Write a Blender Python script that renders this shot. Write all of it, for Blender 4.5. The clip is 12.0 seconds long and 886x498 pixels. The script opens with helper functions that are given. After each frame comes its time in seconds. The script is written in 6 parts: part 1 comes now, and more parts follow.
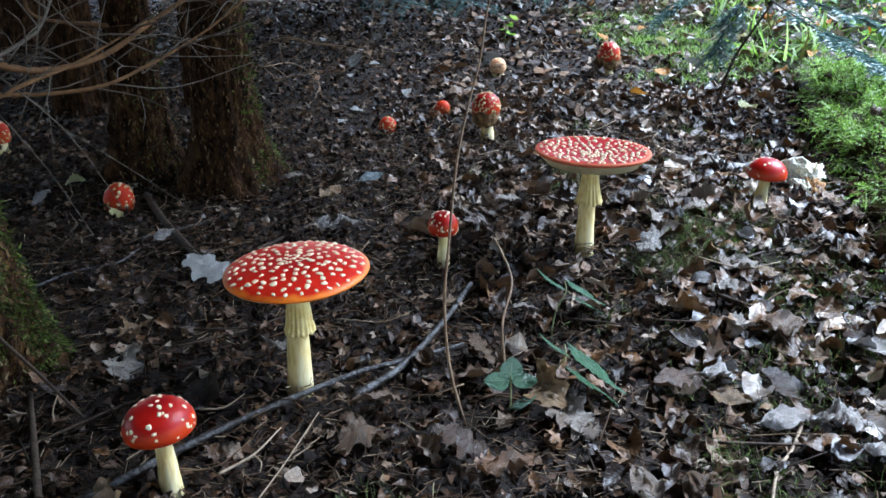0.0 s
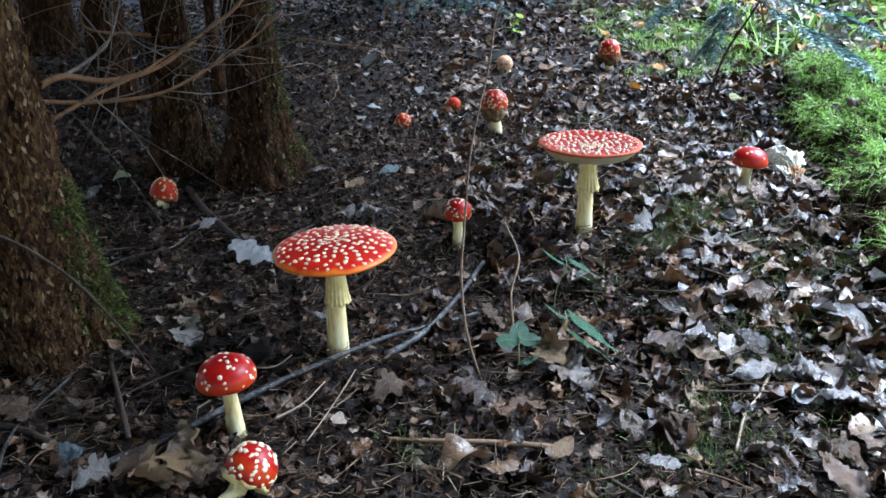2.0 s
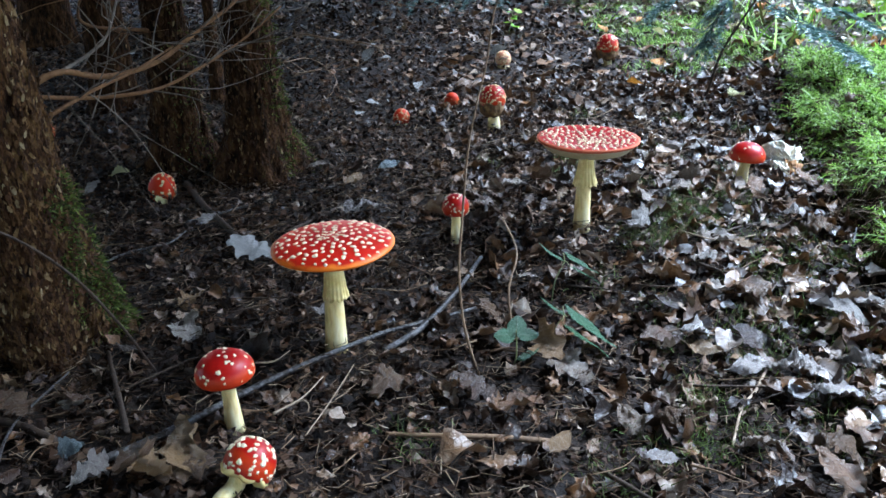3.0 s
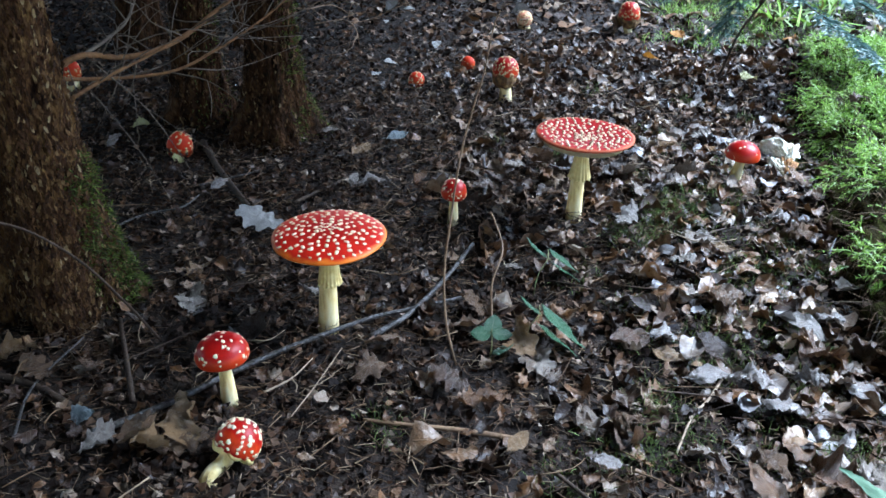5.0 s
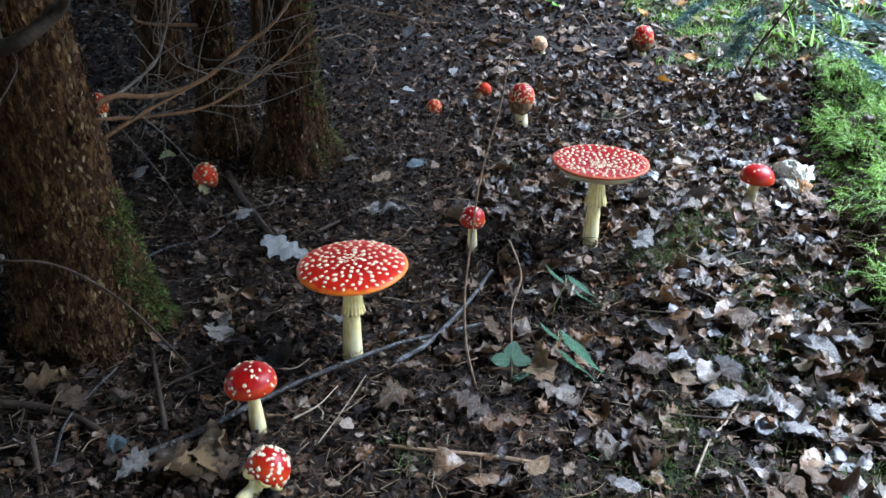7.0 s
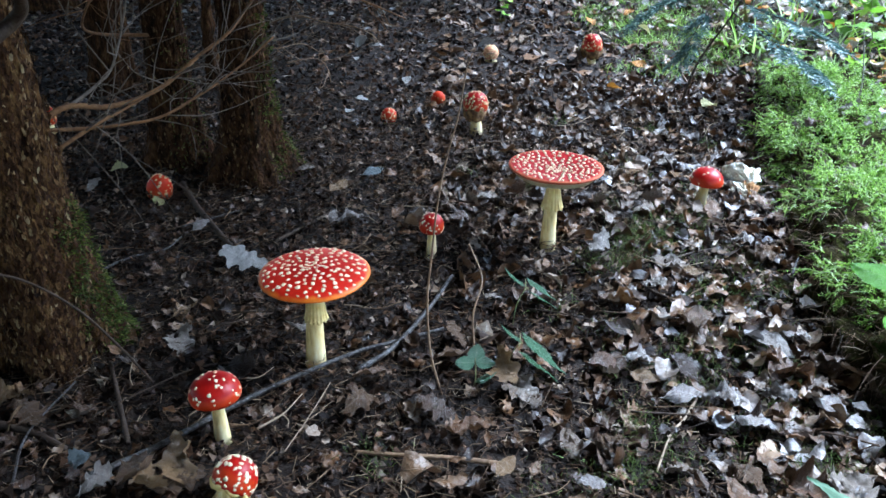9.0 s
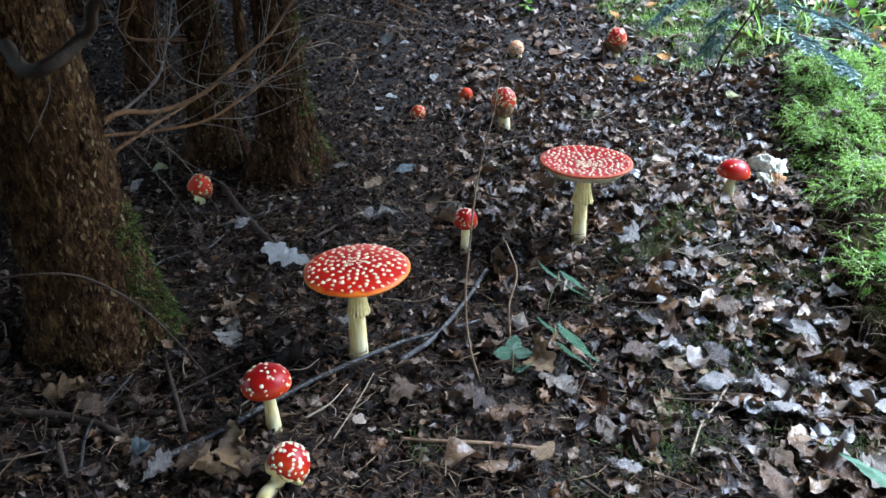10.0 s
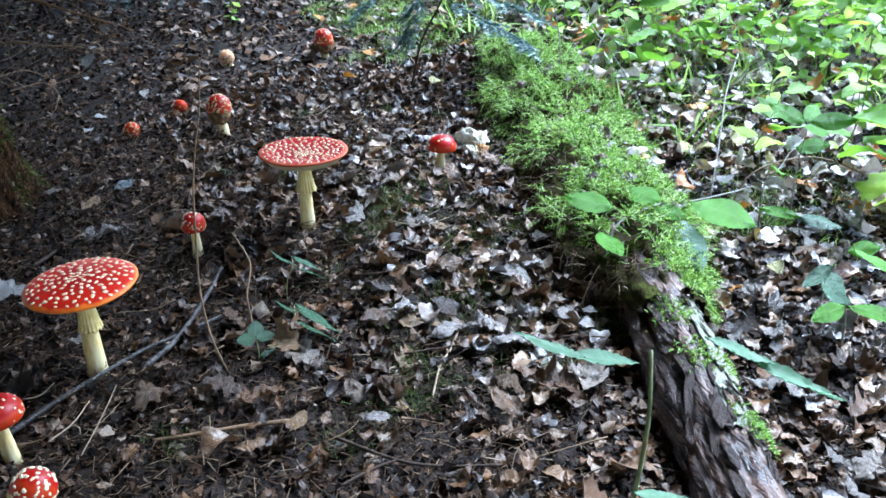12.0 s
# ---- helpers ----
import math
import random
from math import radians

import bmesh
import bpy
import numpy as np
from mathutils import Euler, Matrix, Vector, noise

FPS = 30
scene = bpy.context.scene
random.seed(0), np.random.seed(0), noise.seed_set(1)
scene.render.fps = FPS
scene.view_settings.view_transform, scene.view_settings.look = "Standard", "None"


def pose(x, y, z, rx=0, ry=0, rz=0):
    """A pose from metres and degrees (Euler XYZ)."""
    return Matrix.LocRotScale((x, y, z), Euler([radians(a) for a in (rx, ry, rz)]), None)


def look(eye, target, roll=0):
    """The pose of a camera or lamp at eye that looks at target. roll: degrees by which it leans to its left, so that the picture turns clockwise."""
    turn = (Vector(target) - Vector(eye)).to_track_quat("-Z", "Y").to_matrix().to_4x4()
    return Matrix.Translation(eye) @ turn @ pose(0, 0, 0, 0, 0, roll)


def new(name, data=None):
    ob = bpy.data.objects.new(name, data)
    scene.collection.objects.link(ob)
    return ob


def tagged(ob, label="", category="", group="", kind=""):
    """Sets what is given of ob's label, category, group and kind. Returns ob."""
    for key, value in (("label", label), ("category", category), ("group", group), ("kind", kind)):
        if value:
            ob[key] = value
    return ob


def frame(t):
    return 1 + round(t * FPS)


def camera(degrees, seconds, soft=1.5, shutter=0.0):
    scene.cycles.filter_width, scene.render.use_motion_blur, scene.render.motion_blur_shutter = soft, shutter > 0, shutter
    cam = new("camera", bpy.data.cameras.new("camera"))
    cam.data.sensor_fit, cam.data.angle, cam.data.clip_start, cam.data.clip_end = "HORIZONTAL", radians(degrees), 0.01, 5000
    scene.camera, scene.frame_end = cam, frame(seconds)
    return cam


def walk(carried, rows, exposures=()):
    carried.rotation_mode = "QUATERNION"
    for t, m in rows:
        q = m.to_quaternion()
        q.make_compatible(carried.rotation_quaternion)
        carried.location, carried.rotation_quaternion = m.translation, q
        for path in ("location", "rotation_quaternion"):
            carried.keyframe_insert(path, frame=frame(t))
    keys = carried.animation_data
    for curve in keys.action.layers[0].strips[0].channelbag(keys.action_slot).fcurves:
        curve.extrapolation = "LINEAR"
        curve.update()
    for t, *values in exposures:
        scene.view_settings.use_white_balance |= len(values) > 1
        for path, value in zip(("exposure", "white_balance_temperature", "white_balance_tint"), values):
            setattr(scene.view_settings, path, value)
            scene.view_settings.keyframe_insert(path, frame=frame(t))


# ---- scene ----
PATH = [
    (0, (0.154, -0.788, 0.474), (0.158, 1.071, -0.264), -0.2),
    (0.5, (0.155, -0.792, 0.475), (0.127, 1.057, -0.287), -0.8),
    (1, (0.153, -0.798, 0.476), (0.134, 1.051, -0.284), -0.4),
    (1.5, (0.145, -0.904, 0.510), (0.139, 0.953, -0.234), -0.6),
    (2, (0.145, -0.929, 0.515), (0.126, 0.923, -0.240), -1.2),
    (2.5, (0.142, -0.930, 0.517), (0.128, 0.920, -0.242), -1.3),
    (3, (0.146, -0.931, 0.516), (0.130, 0.917, -0.250), -1.2),
    (3.5, (0.150, -0.928, 0.515), (0.123, 0.913, -0.265), -0.6),
    (3.7, (0.152, -0.922, 0.517), (0.110, 0.907, -0.291), -0.4),
    (5.3, (0.194, -0.964, 0.656), (0.124, 0.798, -0.287), 2.2),
    (5.5, (0.194, -0.968, 0.661), (0.114, 0.8, -0.271), 2.0),
    (6, (0.189, -0.973, 0.664), (0.081, 0.803, -0.248), 1.3),
    (6.5, (0.192, -0.978, 0.666), (0.079, 0.803, -0.238), 0.9),
    (7, (0.19, -0.976, 0.664), (0.075, 0.806, -0.237), 0.5),
    (7.2, (0.188, -0.978, 0.668), (0.073, 0.803, -0.234), 0.4),
    (9, (0.177, -0.988, 0.663), (0.177, 0.809, -0.216), 1.0),
    (9.5, (0.167, -1.001, 0.668), (0.121, 0.789, -0.224), -0.0),
    (10, (0.155, -1.026, 0.685), (0.104, 0.762, -0.21), -0.5),
    (10.5, (0.148, -1.046, 0.692), (0.193, 0.76, -0.166), 0.4),
    (11, (0.161, -1.077, 0.685), (0.436, 0.717, -0.156), -0.1),
    (11.5, (0.165, -1.101, 0.677), (0.619, 0.651, -0.173), -0.1),
    (12, (0.185, -1.105, 0.666), (0.709, 0.616, -0.209), -1.5),
]
cam = camera(56.0, 12.0, soft=1.6)
EXPOSURES = [(0, 2.06, 6050, 9), (1.4, 2.15, 5900, 9), (9.5, 2.16, 5860, 9), (12, 2.16, 5860, 9)]
walk(cam, [(t, look(eye, target, roll)) for t, eye, target, roll in PATH], EXPOSURES)

# ---- sky and sun: bright open side to the right, added spruces close the left and behind ----
SUN_ELEVATION, SUN_ROTATION = 50, 67
world = bpy.data.worlds.new("sky")
scene.world = world
world.use_nodes = True
wn = world.node_tree.nodes
sky = wn.new("ShaderNodeTexSky")
sky.sky_type, sky.sun_disc = "NISHITA", False
sky.sun_elevation, sky.sun_rotation = radians(SUN_ELEVATION), radians(SUN_ROTATION)
wn["Background"].inputs["Strength"].default_value = 0.145
world.node_tree.links.new(sky.outputs["Color"], wn["Background"].inputs["Color"])
sun = new("sun", bpy.data.lights.new("sun", "SUN"))
sun.data.energy, sun.data.angle, sun.data.color = 4.6, radians(32), (0.74, 0.9, 1.1)
toward = Vector((math.sin(radians(SUN_ROTATION)) * math.cos(radians(SUN_ELEVATION)),
                 math.cos(radians(SUN_ROTATION)) * math.cos(radians(SUN_ELEVATION)),
                 math.sin(radians(SUN_ELEVATION))))
sun.rotation_mode = "QUATERNION"
sun.rotation_quaternion = toward.to_track_quat("Z", "Y")
sun.location = toward * 20

RNG = np.random.default_rng(7)


# ---- materials ----
def material(name, ramp, scale=20.0, rough=0.7, bump=0.4, bump_scale=120.0, depth=0.002, spread="noise",
             spec=0.4, fine=0.35, through_light=0.0, stretch=(1, 1, 1)):
    """Colours by noise, by island or by object, broken up by a finer noise that also gives the relief."""
    m = bpy.data.materials.new(name)
    m.use_nodes = True
    n, link = m.node_tree.nodes, m.node_tree.links.new
    b = n["Principled BSDF"]
    co = n.new("ShaderNodeTexCoord")
    mp = n.new("ShaderNodeMapping")
    mp.inputs["Scale"].default_value = stretch
    link(co.outputs["Object"], mp.inputs["Vector"])
    big = n.new("ShaderNodeTexNoise")
    big.inputs["Scale"].default_value, big.inputs["Detail"].default_value = scale, 6
    big.inputs["Roughness"].default_value = 0.65
    link(mp.outputs["Vector"], big.inputs["Vector"])
    cr = n.new("ShaderNodeValToRGB")
    while len(cr.color_ramp.elements) < len(ramp):
        cr.color_ramp.elements.new(0.5)
    for e, (p, c) in zip(cr.color_ramp.elements, ramp):
        e.position, e.color = p, (*c, 1)
    if spread == "noise":
        link(big.outputs["Fac"], cr.inputs["Fac"])
    else:
        if spread == "island":
            src = n.new("ShaderNodeNewGeometry").outputs["Random Per Island"]
        else:
            src = n.new("ShaderNodeObjectInfo").outputs["Random"]
        add = n.new("ShaderNodeMath")
        add.operation, add.inputs[1].default_value = "MULTIPLY_ADD", 0.22
        link(big.outputs["Fac"], add.inputs[0])
        sub = n.new("ShaderNodeMath")
        sub.operation, sub.inputs[1].default_value = "SUBTRACT", 0.11
        link(src, sub.inputs[0])
        link(sub.outputs[0], add.inputs[2])
        link(add.outputs[0], cr.inputs["Fac"])
    small = n.new("ShaderNodeTexNoise")
    small.inputs["Scale"].default_value, small.inputs["Detail"].default_value = bump_scale, 5
    link(mp.outputs["Vector"], small.inputs["Vector"])
    mix = n.new("ShaderNodeMix")
    mix.data_type, mix.blend_type = "RGBA", "OVERLAY"
    mix.inputs["Factor"].default_value = fine
    link(cr.outputs["Color"], mix.inputs["A"])
    link(small.outputs["Fac"], mix.inputs["B"])
    link(mix.outputs["Result"], b.inputs["Base Color"])
    rr = n.new("ShaderNodeMapRange")
    rr.inputs["To Min"].default_value, rr.inputs["To Max"].default_value = max(0.05, rough - 0.15), min(1, rough + 0.15)
    link(big.outputs["Fac"], rr.inputs["Value"])
    link(rr.outputs["Result"], b.inputs["Roughness"])
    b.inputs["Specular IOR Level"].default_value = spec
    if bump:
        bp = n.new("ShaderNodeBump")
        bp.inputs["Strength"].default_value, bp.inputs["Distance"].default_value = bump, depth
        link(small.outputs["Fac"], bp.inputs["Height"])
        link(bp.outputs["Normal"], b.inputs["Normal"])
    if through_light:
        tr = n.new("ShaderNodeBsdfTranslucent")
        link(mix.outputs["Result"], tr.inputs["Color"])
        ms = n.new("ShaderNodeMixShader")
        ms.inputs["Fac"].default_value = through_light
        link(b.outputs["BSDF"], ms.inputs[1])
        link(tr.outputs["BSDF"], ms.inputs[2])
        link(ms.outputs["Shader"], n["Material Output"].inputs["Surface"])
    return m


def leaf_material(name, ramp, spread="island", rough=(0.26, 0.62), spec=0.5, veins=0.3, crumple=0.9, through_light=0.06, blotch=0.55, grain=70):
    """A leaf's skin: one tint a leaf, stained by noise, with a midrib, side veins, crumples and damp gloss in patches."""
    m = bpy.data.materials.new(name)
    m.use_nodes = True
    n, link = m.node_tree.nodes, m.node_tree.links.new
    b = n["Principled BSDF"]

    def calc(op, a, c=0.0, clamp=False):
        q = n.new("ShaderNodeMath")
        q.operation, q.use_clamp = op, clamp
        for k, val in enumerate((a, c)):
            if isinstance(val, (int, float)):
                q.inputs[k].default_value = val
            else:
                link(val, q.inputs[k])
        return q.outputs[0]

    def cloud(scale, detail=4, rough_=0.6):
        q = n.new("ShaderNodeTexNoise")
        q.inputs["Scale"].default_value, q.inputs["Detail"].default_value, q.inputs["Roughness"].default_value = scale, detail, rough_
        link(co.outputs["Object"], q.inputs["Vector"])
        return q.outputs["Fac"]

    co = n.new("ShaderNodeTexCoord")
    at = n.new("ShaderNodeAttribute")
    at.attribute_name = "blade"
    sep = n.new("ShaderNodeSeparateXYZ")
    link(at.outputs["Vector"], sep.inputs[0])
    along, across = sep.outputs[0], calc("ABSOLUTE", sep.outputs[1])
    big, fine = cloud(grain), cloud(grain * 4.5, 3)
    if spread == "island":
        src = n.new("ShaderNodeNewGeometry").outputs["Random Per Island"]
    elif spread == "object":
        src = n.new("ShaderNodeObjectInfo").outputs["Random"]
    else:
        src = 0.5
    fac = calc("ADD", calc("MULTIPLY", src, 0.86), calc("MULTIPLY", calc("SUBTRACT", big, 0.36), 0.5))
    cr = n.new("ShaderNodeValToRGB")
    while len(cr.color_ramp.elements) < len(ramp):
        cr.color_ramp.elements.new(0.5)
    for e, (p, c) in zip(cr.color_ramp.elements, ramp):
        e.position, e.color = p, (*c, 1)
    link(fac, cr.inputs["Fac"])
    rib = calc("SUBTRACT", 1.0, calc("MULTIPLY", across, 13.0), True)
    wave = calc("FRACT", calc("MULTIPLY", calc("SUBTRACT", along, calc("MULTIPLY", across, 0.2)), 7.0))
    side = calc("MULTIPLY", calc("SUBTRACT", calc("MULTIPLY", calc("ABSOLUTE", calc("SUBTRACT", wave, 0.5)), 2.0), 0.82), 5.0, True)
    vein = calc("MAXIMUM", rib, calc("MULTIPLY", side, 0.55))
    stain = calc("MULTIPLY", calc("SUBTRACT", fine, 0.5), 5.0, True)
    dark = n.new("ShaderNodeMix")
    dark.data_type, dark.blend_type = "RGBA", "MULTIPLY"
    link(calc("MULTIPLY", stain, blotch), dark.inputs["Factor"])
    link(cr.outputs["Color"], dark.inputs["A"])
    dark.inputs["B"].default_value = (0.3, 0.24, 0.18, 1)
    pale = n.new("ShaderNodeMix")
    pale.data_type, pale.blend_type = "RGBA", "SCREEN"
    link(calc("MULTIPLY", vein, veins), pale.inputs["Factor"])
    link(dark.outputs["Result"], pale.inputs["A"])
    pale.inputs["B"].default_value = (0.2, 0.17, 0.12, 1)
    link(pale.outputs["Result"], b.inputs["Base Color"])
    rr = n.new("ShaderNodeMapRange")
    rr.inputs["From Min"].default_value, rr.inputs["From Max"].default_value = 0.32, 0.68
    rr.inputs["To Min"].default_value, rr.inputs["To Max"].default_value = rough
    link(cloud(grain * 0.6, 2), rr.inputs["Value"])
    link(rr.outputs["Result"], b.inputs["Roughness"])
    b.inputs["Specular IOR Level"].default_value = spec
    bp = n.new("ShaderNodeBump")
    bp.inputs["Strength"].default_value, bp.inputs["Distance"].default_value = crumple, 0.004
    link(calc("SUBTRACT", calc("ADD", big, calc("MULTIPLY", fine, 0.3)), calc("MULTIPLY", vein, 0.22)), bp.inputs["Height"])
    link(bp.outputs["Normal"], b.inputs["Normal"])
    if through_light:
        tr = n.new("ShaderNodeBsdfTranslucent")
        link(pale.outputs["Result"], tr.inputs["Color"])
        ms = n.new("ShaderNodeMixShader")
        ms.inputs["Fac"].default_value = through_light
        link(b.outputs["BSDF"], ms.inputs[1])
        link(tr.outputs["BSDF"], ms.inputs[2])
        link(ms.outputs["Shader"], n["Material Output"].inputs["Surface"])
    return m


SOIL = material("forest_soil", [(0.3, (0.006, 0.004, 0.003)), (0.5, (0.016, 0.010, 0.007)), (0.7, (0.035, 0.023, 0.016))],
                30, 0.85, 0.9, 160, 0.006, spec=0.25)
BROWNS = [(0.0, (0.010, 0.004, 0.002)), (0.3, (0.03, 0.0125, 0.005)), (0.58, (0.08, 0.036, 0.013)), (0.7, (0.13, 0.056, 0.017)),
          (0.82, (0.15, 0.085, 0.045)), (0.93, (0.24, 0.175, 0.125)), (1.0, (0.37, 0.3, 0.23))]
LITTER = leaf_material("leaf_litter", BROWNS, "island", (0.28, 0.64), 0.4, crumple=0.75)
HUMUS = material("humus", [(0.0, (0.004, 0.002, 0.0013)), (0.45, (0.018, 0.008, 0.0035)), (0.8, (0.054, 0.025, 0.011)), (0.95, (0.1, 0.066, 0.043)), (1.0, (0.2, 0.15, 0.11))],
                 40, 0.7, 0, 200, spread="island", spec=0.15)
PALE = [(0.0, (0.02, 0.009, 0.004)), (0.3, (0.065, 0.03, 0.013)), (0.45, (0.15, 0.066, 0.022)), (0.6, (0.11, 0.066, 0.038)), (0.85, (0.19, 0.145, 0.11)), (1.0, (0.3, 0.26, 0.22))]
LEAF = leaf_material("fallen_leaf", PALE, "object", (0.24, 0.52), 0.55, 0.18, 0.7)
LEAF_WHITE = leaf_material("leaf_underside", [(0.3, (0.17, 0.155, 0.14)), (0.7, (0.36, 0.34, 0.32))], "noise", (0.4, 0.7), 0.4, 0.5, 0.7)
LEAF_PALE = leaf_material("bleached_leaf", [(0.3, (0.13, 0.1, 0.078)), (0.7, (0.33, 0.285, 0.25))], "noise", (0.28, 0.55), 0.6, 0.4)
# paler, bluer upper tones stand in for sky sheen on the lit side
SHEEN_LITTER = leaf_material("bleached_litter", [(0.0, (0.045, 0.018, 0.006)), (0.28, (0.15, 0.068, 0.022)), (0.48, (0.22, 0.135, 0.07)), (0.7, (0.19, 0.155, 0.135)), (1.0, (0.33, 0.32, 0.335))], "island", (0.24, 0.52), 0.6, crumple=0.75)
PALE_LITTER = leaf_material("pale_dry_litter", [(0.0, (0.2, 0.13, 0.075)), (0.35, (0.38, 0.3, 0.23)), (0.7, (0.52, 0.46, 0.42)), (1.0, (0.64, 0.62, 0.6))], "island", (0.25, 0.5), 0.6, through_light=0.12)
AUTUMN = leaf_material("autumn_litter", [(0.0, (0.35, 0.1, 0.012)), (0.3, (0.5, 0.22, 0.03)), (0.42, (0.5, 0.36, 0.1)), (0.5, (0.3, 0.24, 0.19)), (1.0, (0.55, 0.5, 0.45))], "island", (0.3, 0.6), 0.5, through_light=0.15)
# blue-grey tones of the ramp paint the sky's glare; low roughness adds more
LEAF_SHEEN = leaf_material("sheen_tinted_leaf", [(0.3, (0.12, 0.075, 0.048)), (0.48, (0.2, 0.155, 0.125)), (0.62, (0.25, 0.237, 0.24)), (0.72, (0.32, 0.31, 0.325))], "noise", (0.2, 0.45), 0.8, 0.35, 0.65)
LEAF_TAN = leaf_material("tan_leaf", [(0.3, (0.14, 0.072, 0.028)), (0.7, (0.36, 0.22, 0.1))], "noise", (0.25, 0.55), 0.6, through_light=0.1)
LEAF_BROWN = leaf_material("leaf_brown", [(0.3, (0.05, 0.024, 0.011)), (0.5, (0.11, 0.057, 0.026)), (0.7, (0.22, 0.13, 0.062))], "noise", (0.25, 0.6), 0.5, through_light=0.1)
LEAF_ORANGE = leaf_material("leaf_orange", [(0.3, (0.4, 0.13, 0.012)), (0.7, (0.6, 0.27, 0.03))], "noise", (0.35, 0.6), through_light=0.15)
LEAF_YELLOW = leaf_material("leaf_yellow", [(0.3, (0.45, 0.4, 0.13)), (0.7, (0.6, 0.55, 0.28))], "noise", (0.35, 0.6), through_light=0.15)
LEAF_GREY = leaf_material("leaf_grey_blue", [(0.3, (0.1, 0.125, 0.13)), (0.7, (0.2, 0.24, 0.25))], "noise", (0.2, 0.45), 0.6)
CRUMB = material("needles", [(0.0, (0.015, 0.009, 0.005)), (0.5, (0.06, 0.032, 0.016)), (0.85, (0.14, 0.088, 0.048)), (1.0, (0.27, 0.2, 0.13))], 30, 0.75, 0, 200, spread="island", spec=0.2)
STICK_GREY = material("grey_stick", [(0.34, (0.012, 0.009, 0.007)), (0.5, (0.04, 0.032, 0.027)), (0.65, (0.085, 0.08, 0.077))], 60, 0.42, 1.0, 180, 0.004)
STICK_DARK = material("dark_stick", [(0.3, (0.02, 0.012, 0.008)), (0.7, (0.065, 0.042, 0.027))], 60, 0.7, 0.8, 250, 0.002, spec=0.2)
TWIG_TAN = material("tan_twig", [(0.3, (0.17, 0.11, 0.065)), (0.7, (0.32, 0.24, 0.16))], 40, 0.65, 0.5, 200, 0.002)
STICK_BROWN = material("brown_stick", [(0.3, (0.11, 0.06, 0.03)), (0.7, (0.25, 0.15, 0.08))], 60, 0.6, 0.6, 250, 0.002)
BRANCH = material("dead_branch", [(0.3, (0.075, 0.033, 0.012)), (0.7, (0.2, 0.1, 0.042))], 40, 0.7, 0.7, 200, 0.002, spec=0.2)
TWIG_GREY = material("grey_twig", [(0.3, (0.06, 0.042, 0.03)), (0.7, (0.17, 0.135, 0.105))], 40, 0.7, 0.5, 200, 0.002, spec=0.2)
TWIG_PALE = material("pale_twig", [(0.3, (0.12, 0.105, 0.085)), (0.7, (0.3, 0.28, 0.25))], 40, 0.7, 0.4, 200, 0.002)
BARK = material("spruce_bark", [(0.36, (0.010, 0.004, 0.002)), (0.47, (0.042, 0.018, 0.007)), (0.57, (0.1, 0.05, 0.018)), (0.7, (0.17, 0.105, 0.038))],
                75, 0.85, 1.0, 130, 0.012, stretch=(1, 1, 0.5), spec=0.1)
# darker than BARK; used on every trunk but the near one
BARK_DARK = material("dark_spruce_bark", [(0.36, (0.006, 0.003, 0.001)), (0.5, (0.026, 0.011, 0.0045)), (0.62, (0.065, 0.03, 0.012)), (0.72, (0.06, 0.05, 0.016))],
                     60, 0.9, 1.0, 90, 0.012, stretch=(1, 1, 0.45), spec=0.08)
FLAKE = material("bark_flake", [(0.0, (0.022, 0.009, 0.004)), (0.5, (0.052, 0.022, 0.0085)), (0.82, (0.1, 0.05, 0.018)), (0.94, (0.16, 0.098, 0.042)), (1.0, (0.24, 0.175, 0.095))],
                 60, 0.8, 0.8, 250, 0.002, "island", 0.15)
LOG_BARK = material("log_bark", [(0.39, (0.016, 0.007, 0.004)), (0.5, (0.06, 0.026, 0.014)), (0.6, (0.135, 0.08, 0.058)), (0.69, (0.27, 0.23, 0.235))],
                    26, 0.45, 1.0, 130, 0.008, stretch=(1, 0.4, 1))
LOG_WOOD = material("bare_wood", [(0.3, (0.12, 0.1, 0.06)), (0.4, (0.36, 0.37, 0.22)), (0.5, (0.56, 0.55, 0.42)), (0.66, (0.68, 0.66, 0.58))], 70, 0.7, 1.0, 160, 0.006)
MOSS = material("moss", [(0.0, (0.1, 0.075, 0.022)), (0.1, (0.03, 0.06, 0.008)), (0.4, (0.175, 0.335, 0.04)), (0.75, (0.41, 0.61, 0.12)), (1.0, (0.6, 0.7, 0.42))],
                14, 0.75, 0, 200, spread="island", through_light=0.35)
MOSS_TUFT = material("dull_moss", [(0.0, (0.025, 0.035, 0.008)), (0.5, (0.07, 0.1, 0.02)), (1.0, (0.16, 0.21, 0.06))], 14, 0.8, 0, 200, spread="island", through_light=0.3)
MOSS_DARK = material("bark_moss", [(0.0, (0.022, 0.028, 0.005)), (0.6, (0.066, 0.092, 0.012)), (1.0, (0.15, 0.18, 0.03))],
                     14, 0.85, 0, 200, spread="island", through_light=0.2)
# near-black tones also stand for shadow on the log's flank
MOSS_BED = material("moss_bed", [(0.3, (0.008, 0.006, 0.003)), (0.5, (0.022, 0.018, 0.006)), (0.7, (0.05, 0.06, 0.012))], 40, 0.95, 0.9, 200, 0.006, spec=0.03)
GREEN = leaf_material("green_leaf", [(0.0, (0.09, 0.23, 0.015)), (0.5, (0.22, 0.45, 0.035)), (1.0, (0.46, 0.62, 0.07))], "object", (0.22, 0.48), 0.45, 0.3, 0.5, 0.42, 0.2)
BROAD_GREEN = leaf_material("broad_green_leaf", [(0.3, (0.045, 0.18, 0.006)), (0.5, (0.085, 0.27, 0.01)), (0.7, (0.15, 0.36, 0.02))], "noise", (0.3, 0.55), 0.3, 0.3, 0.5, 0.4, 0.25)
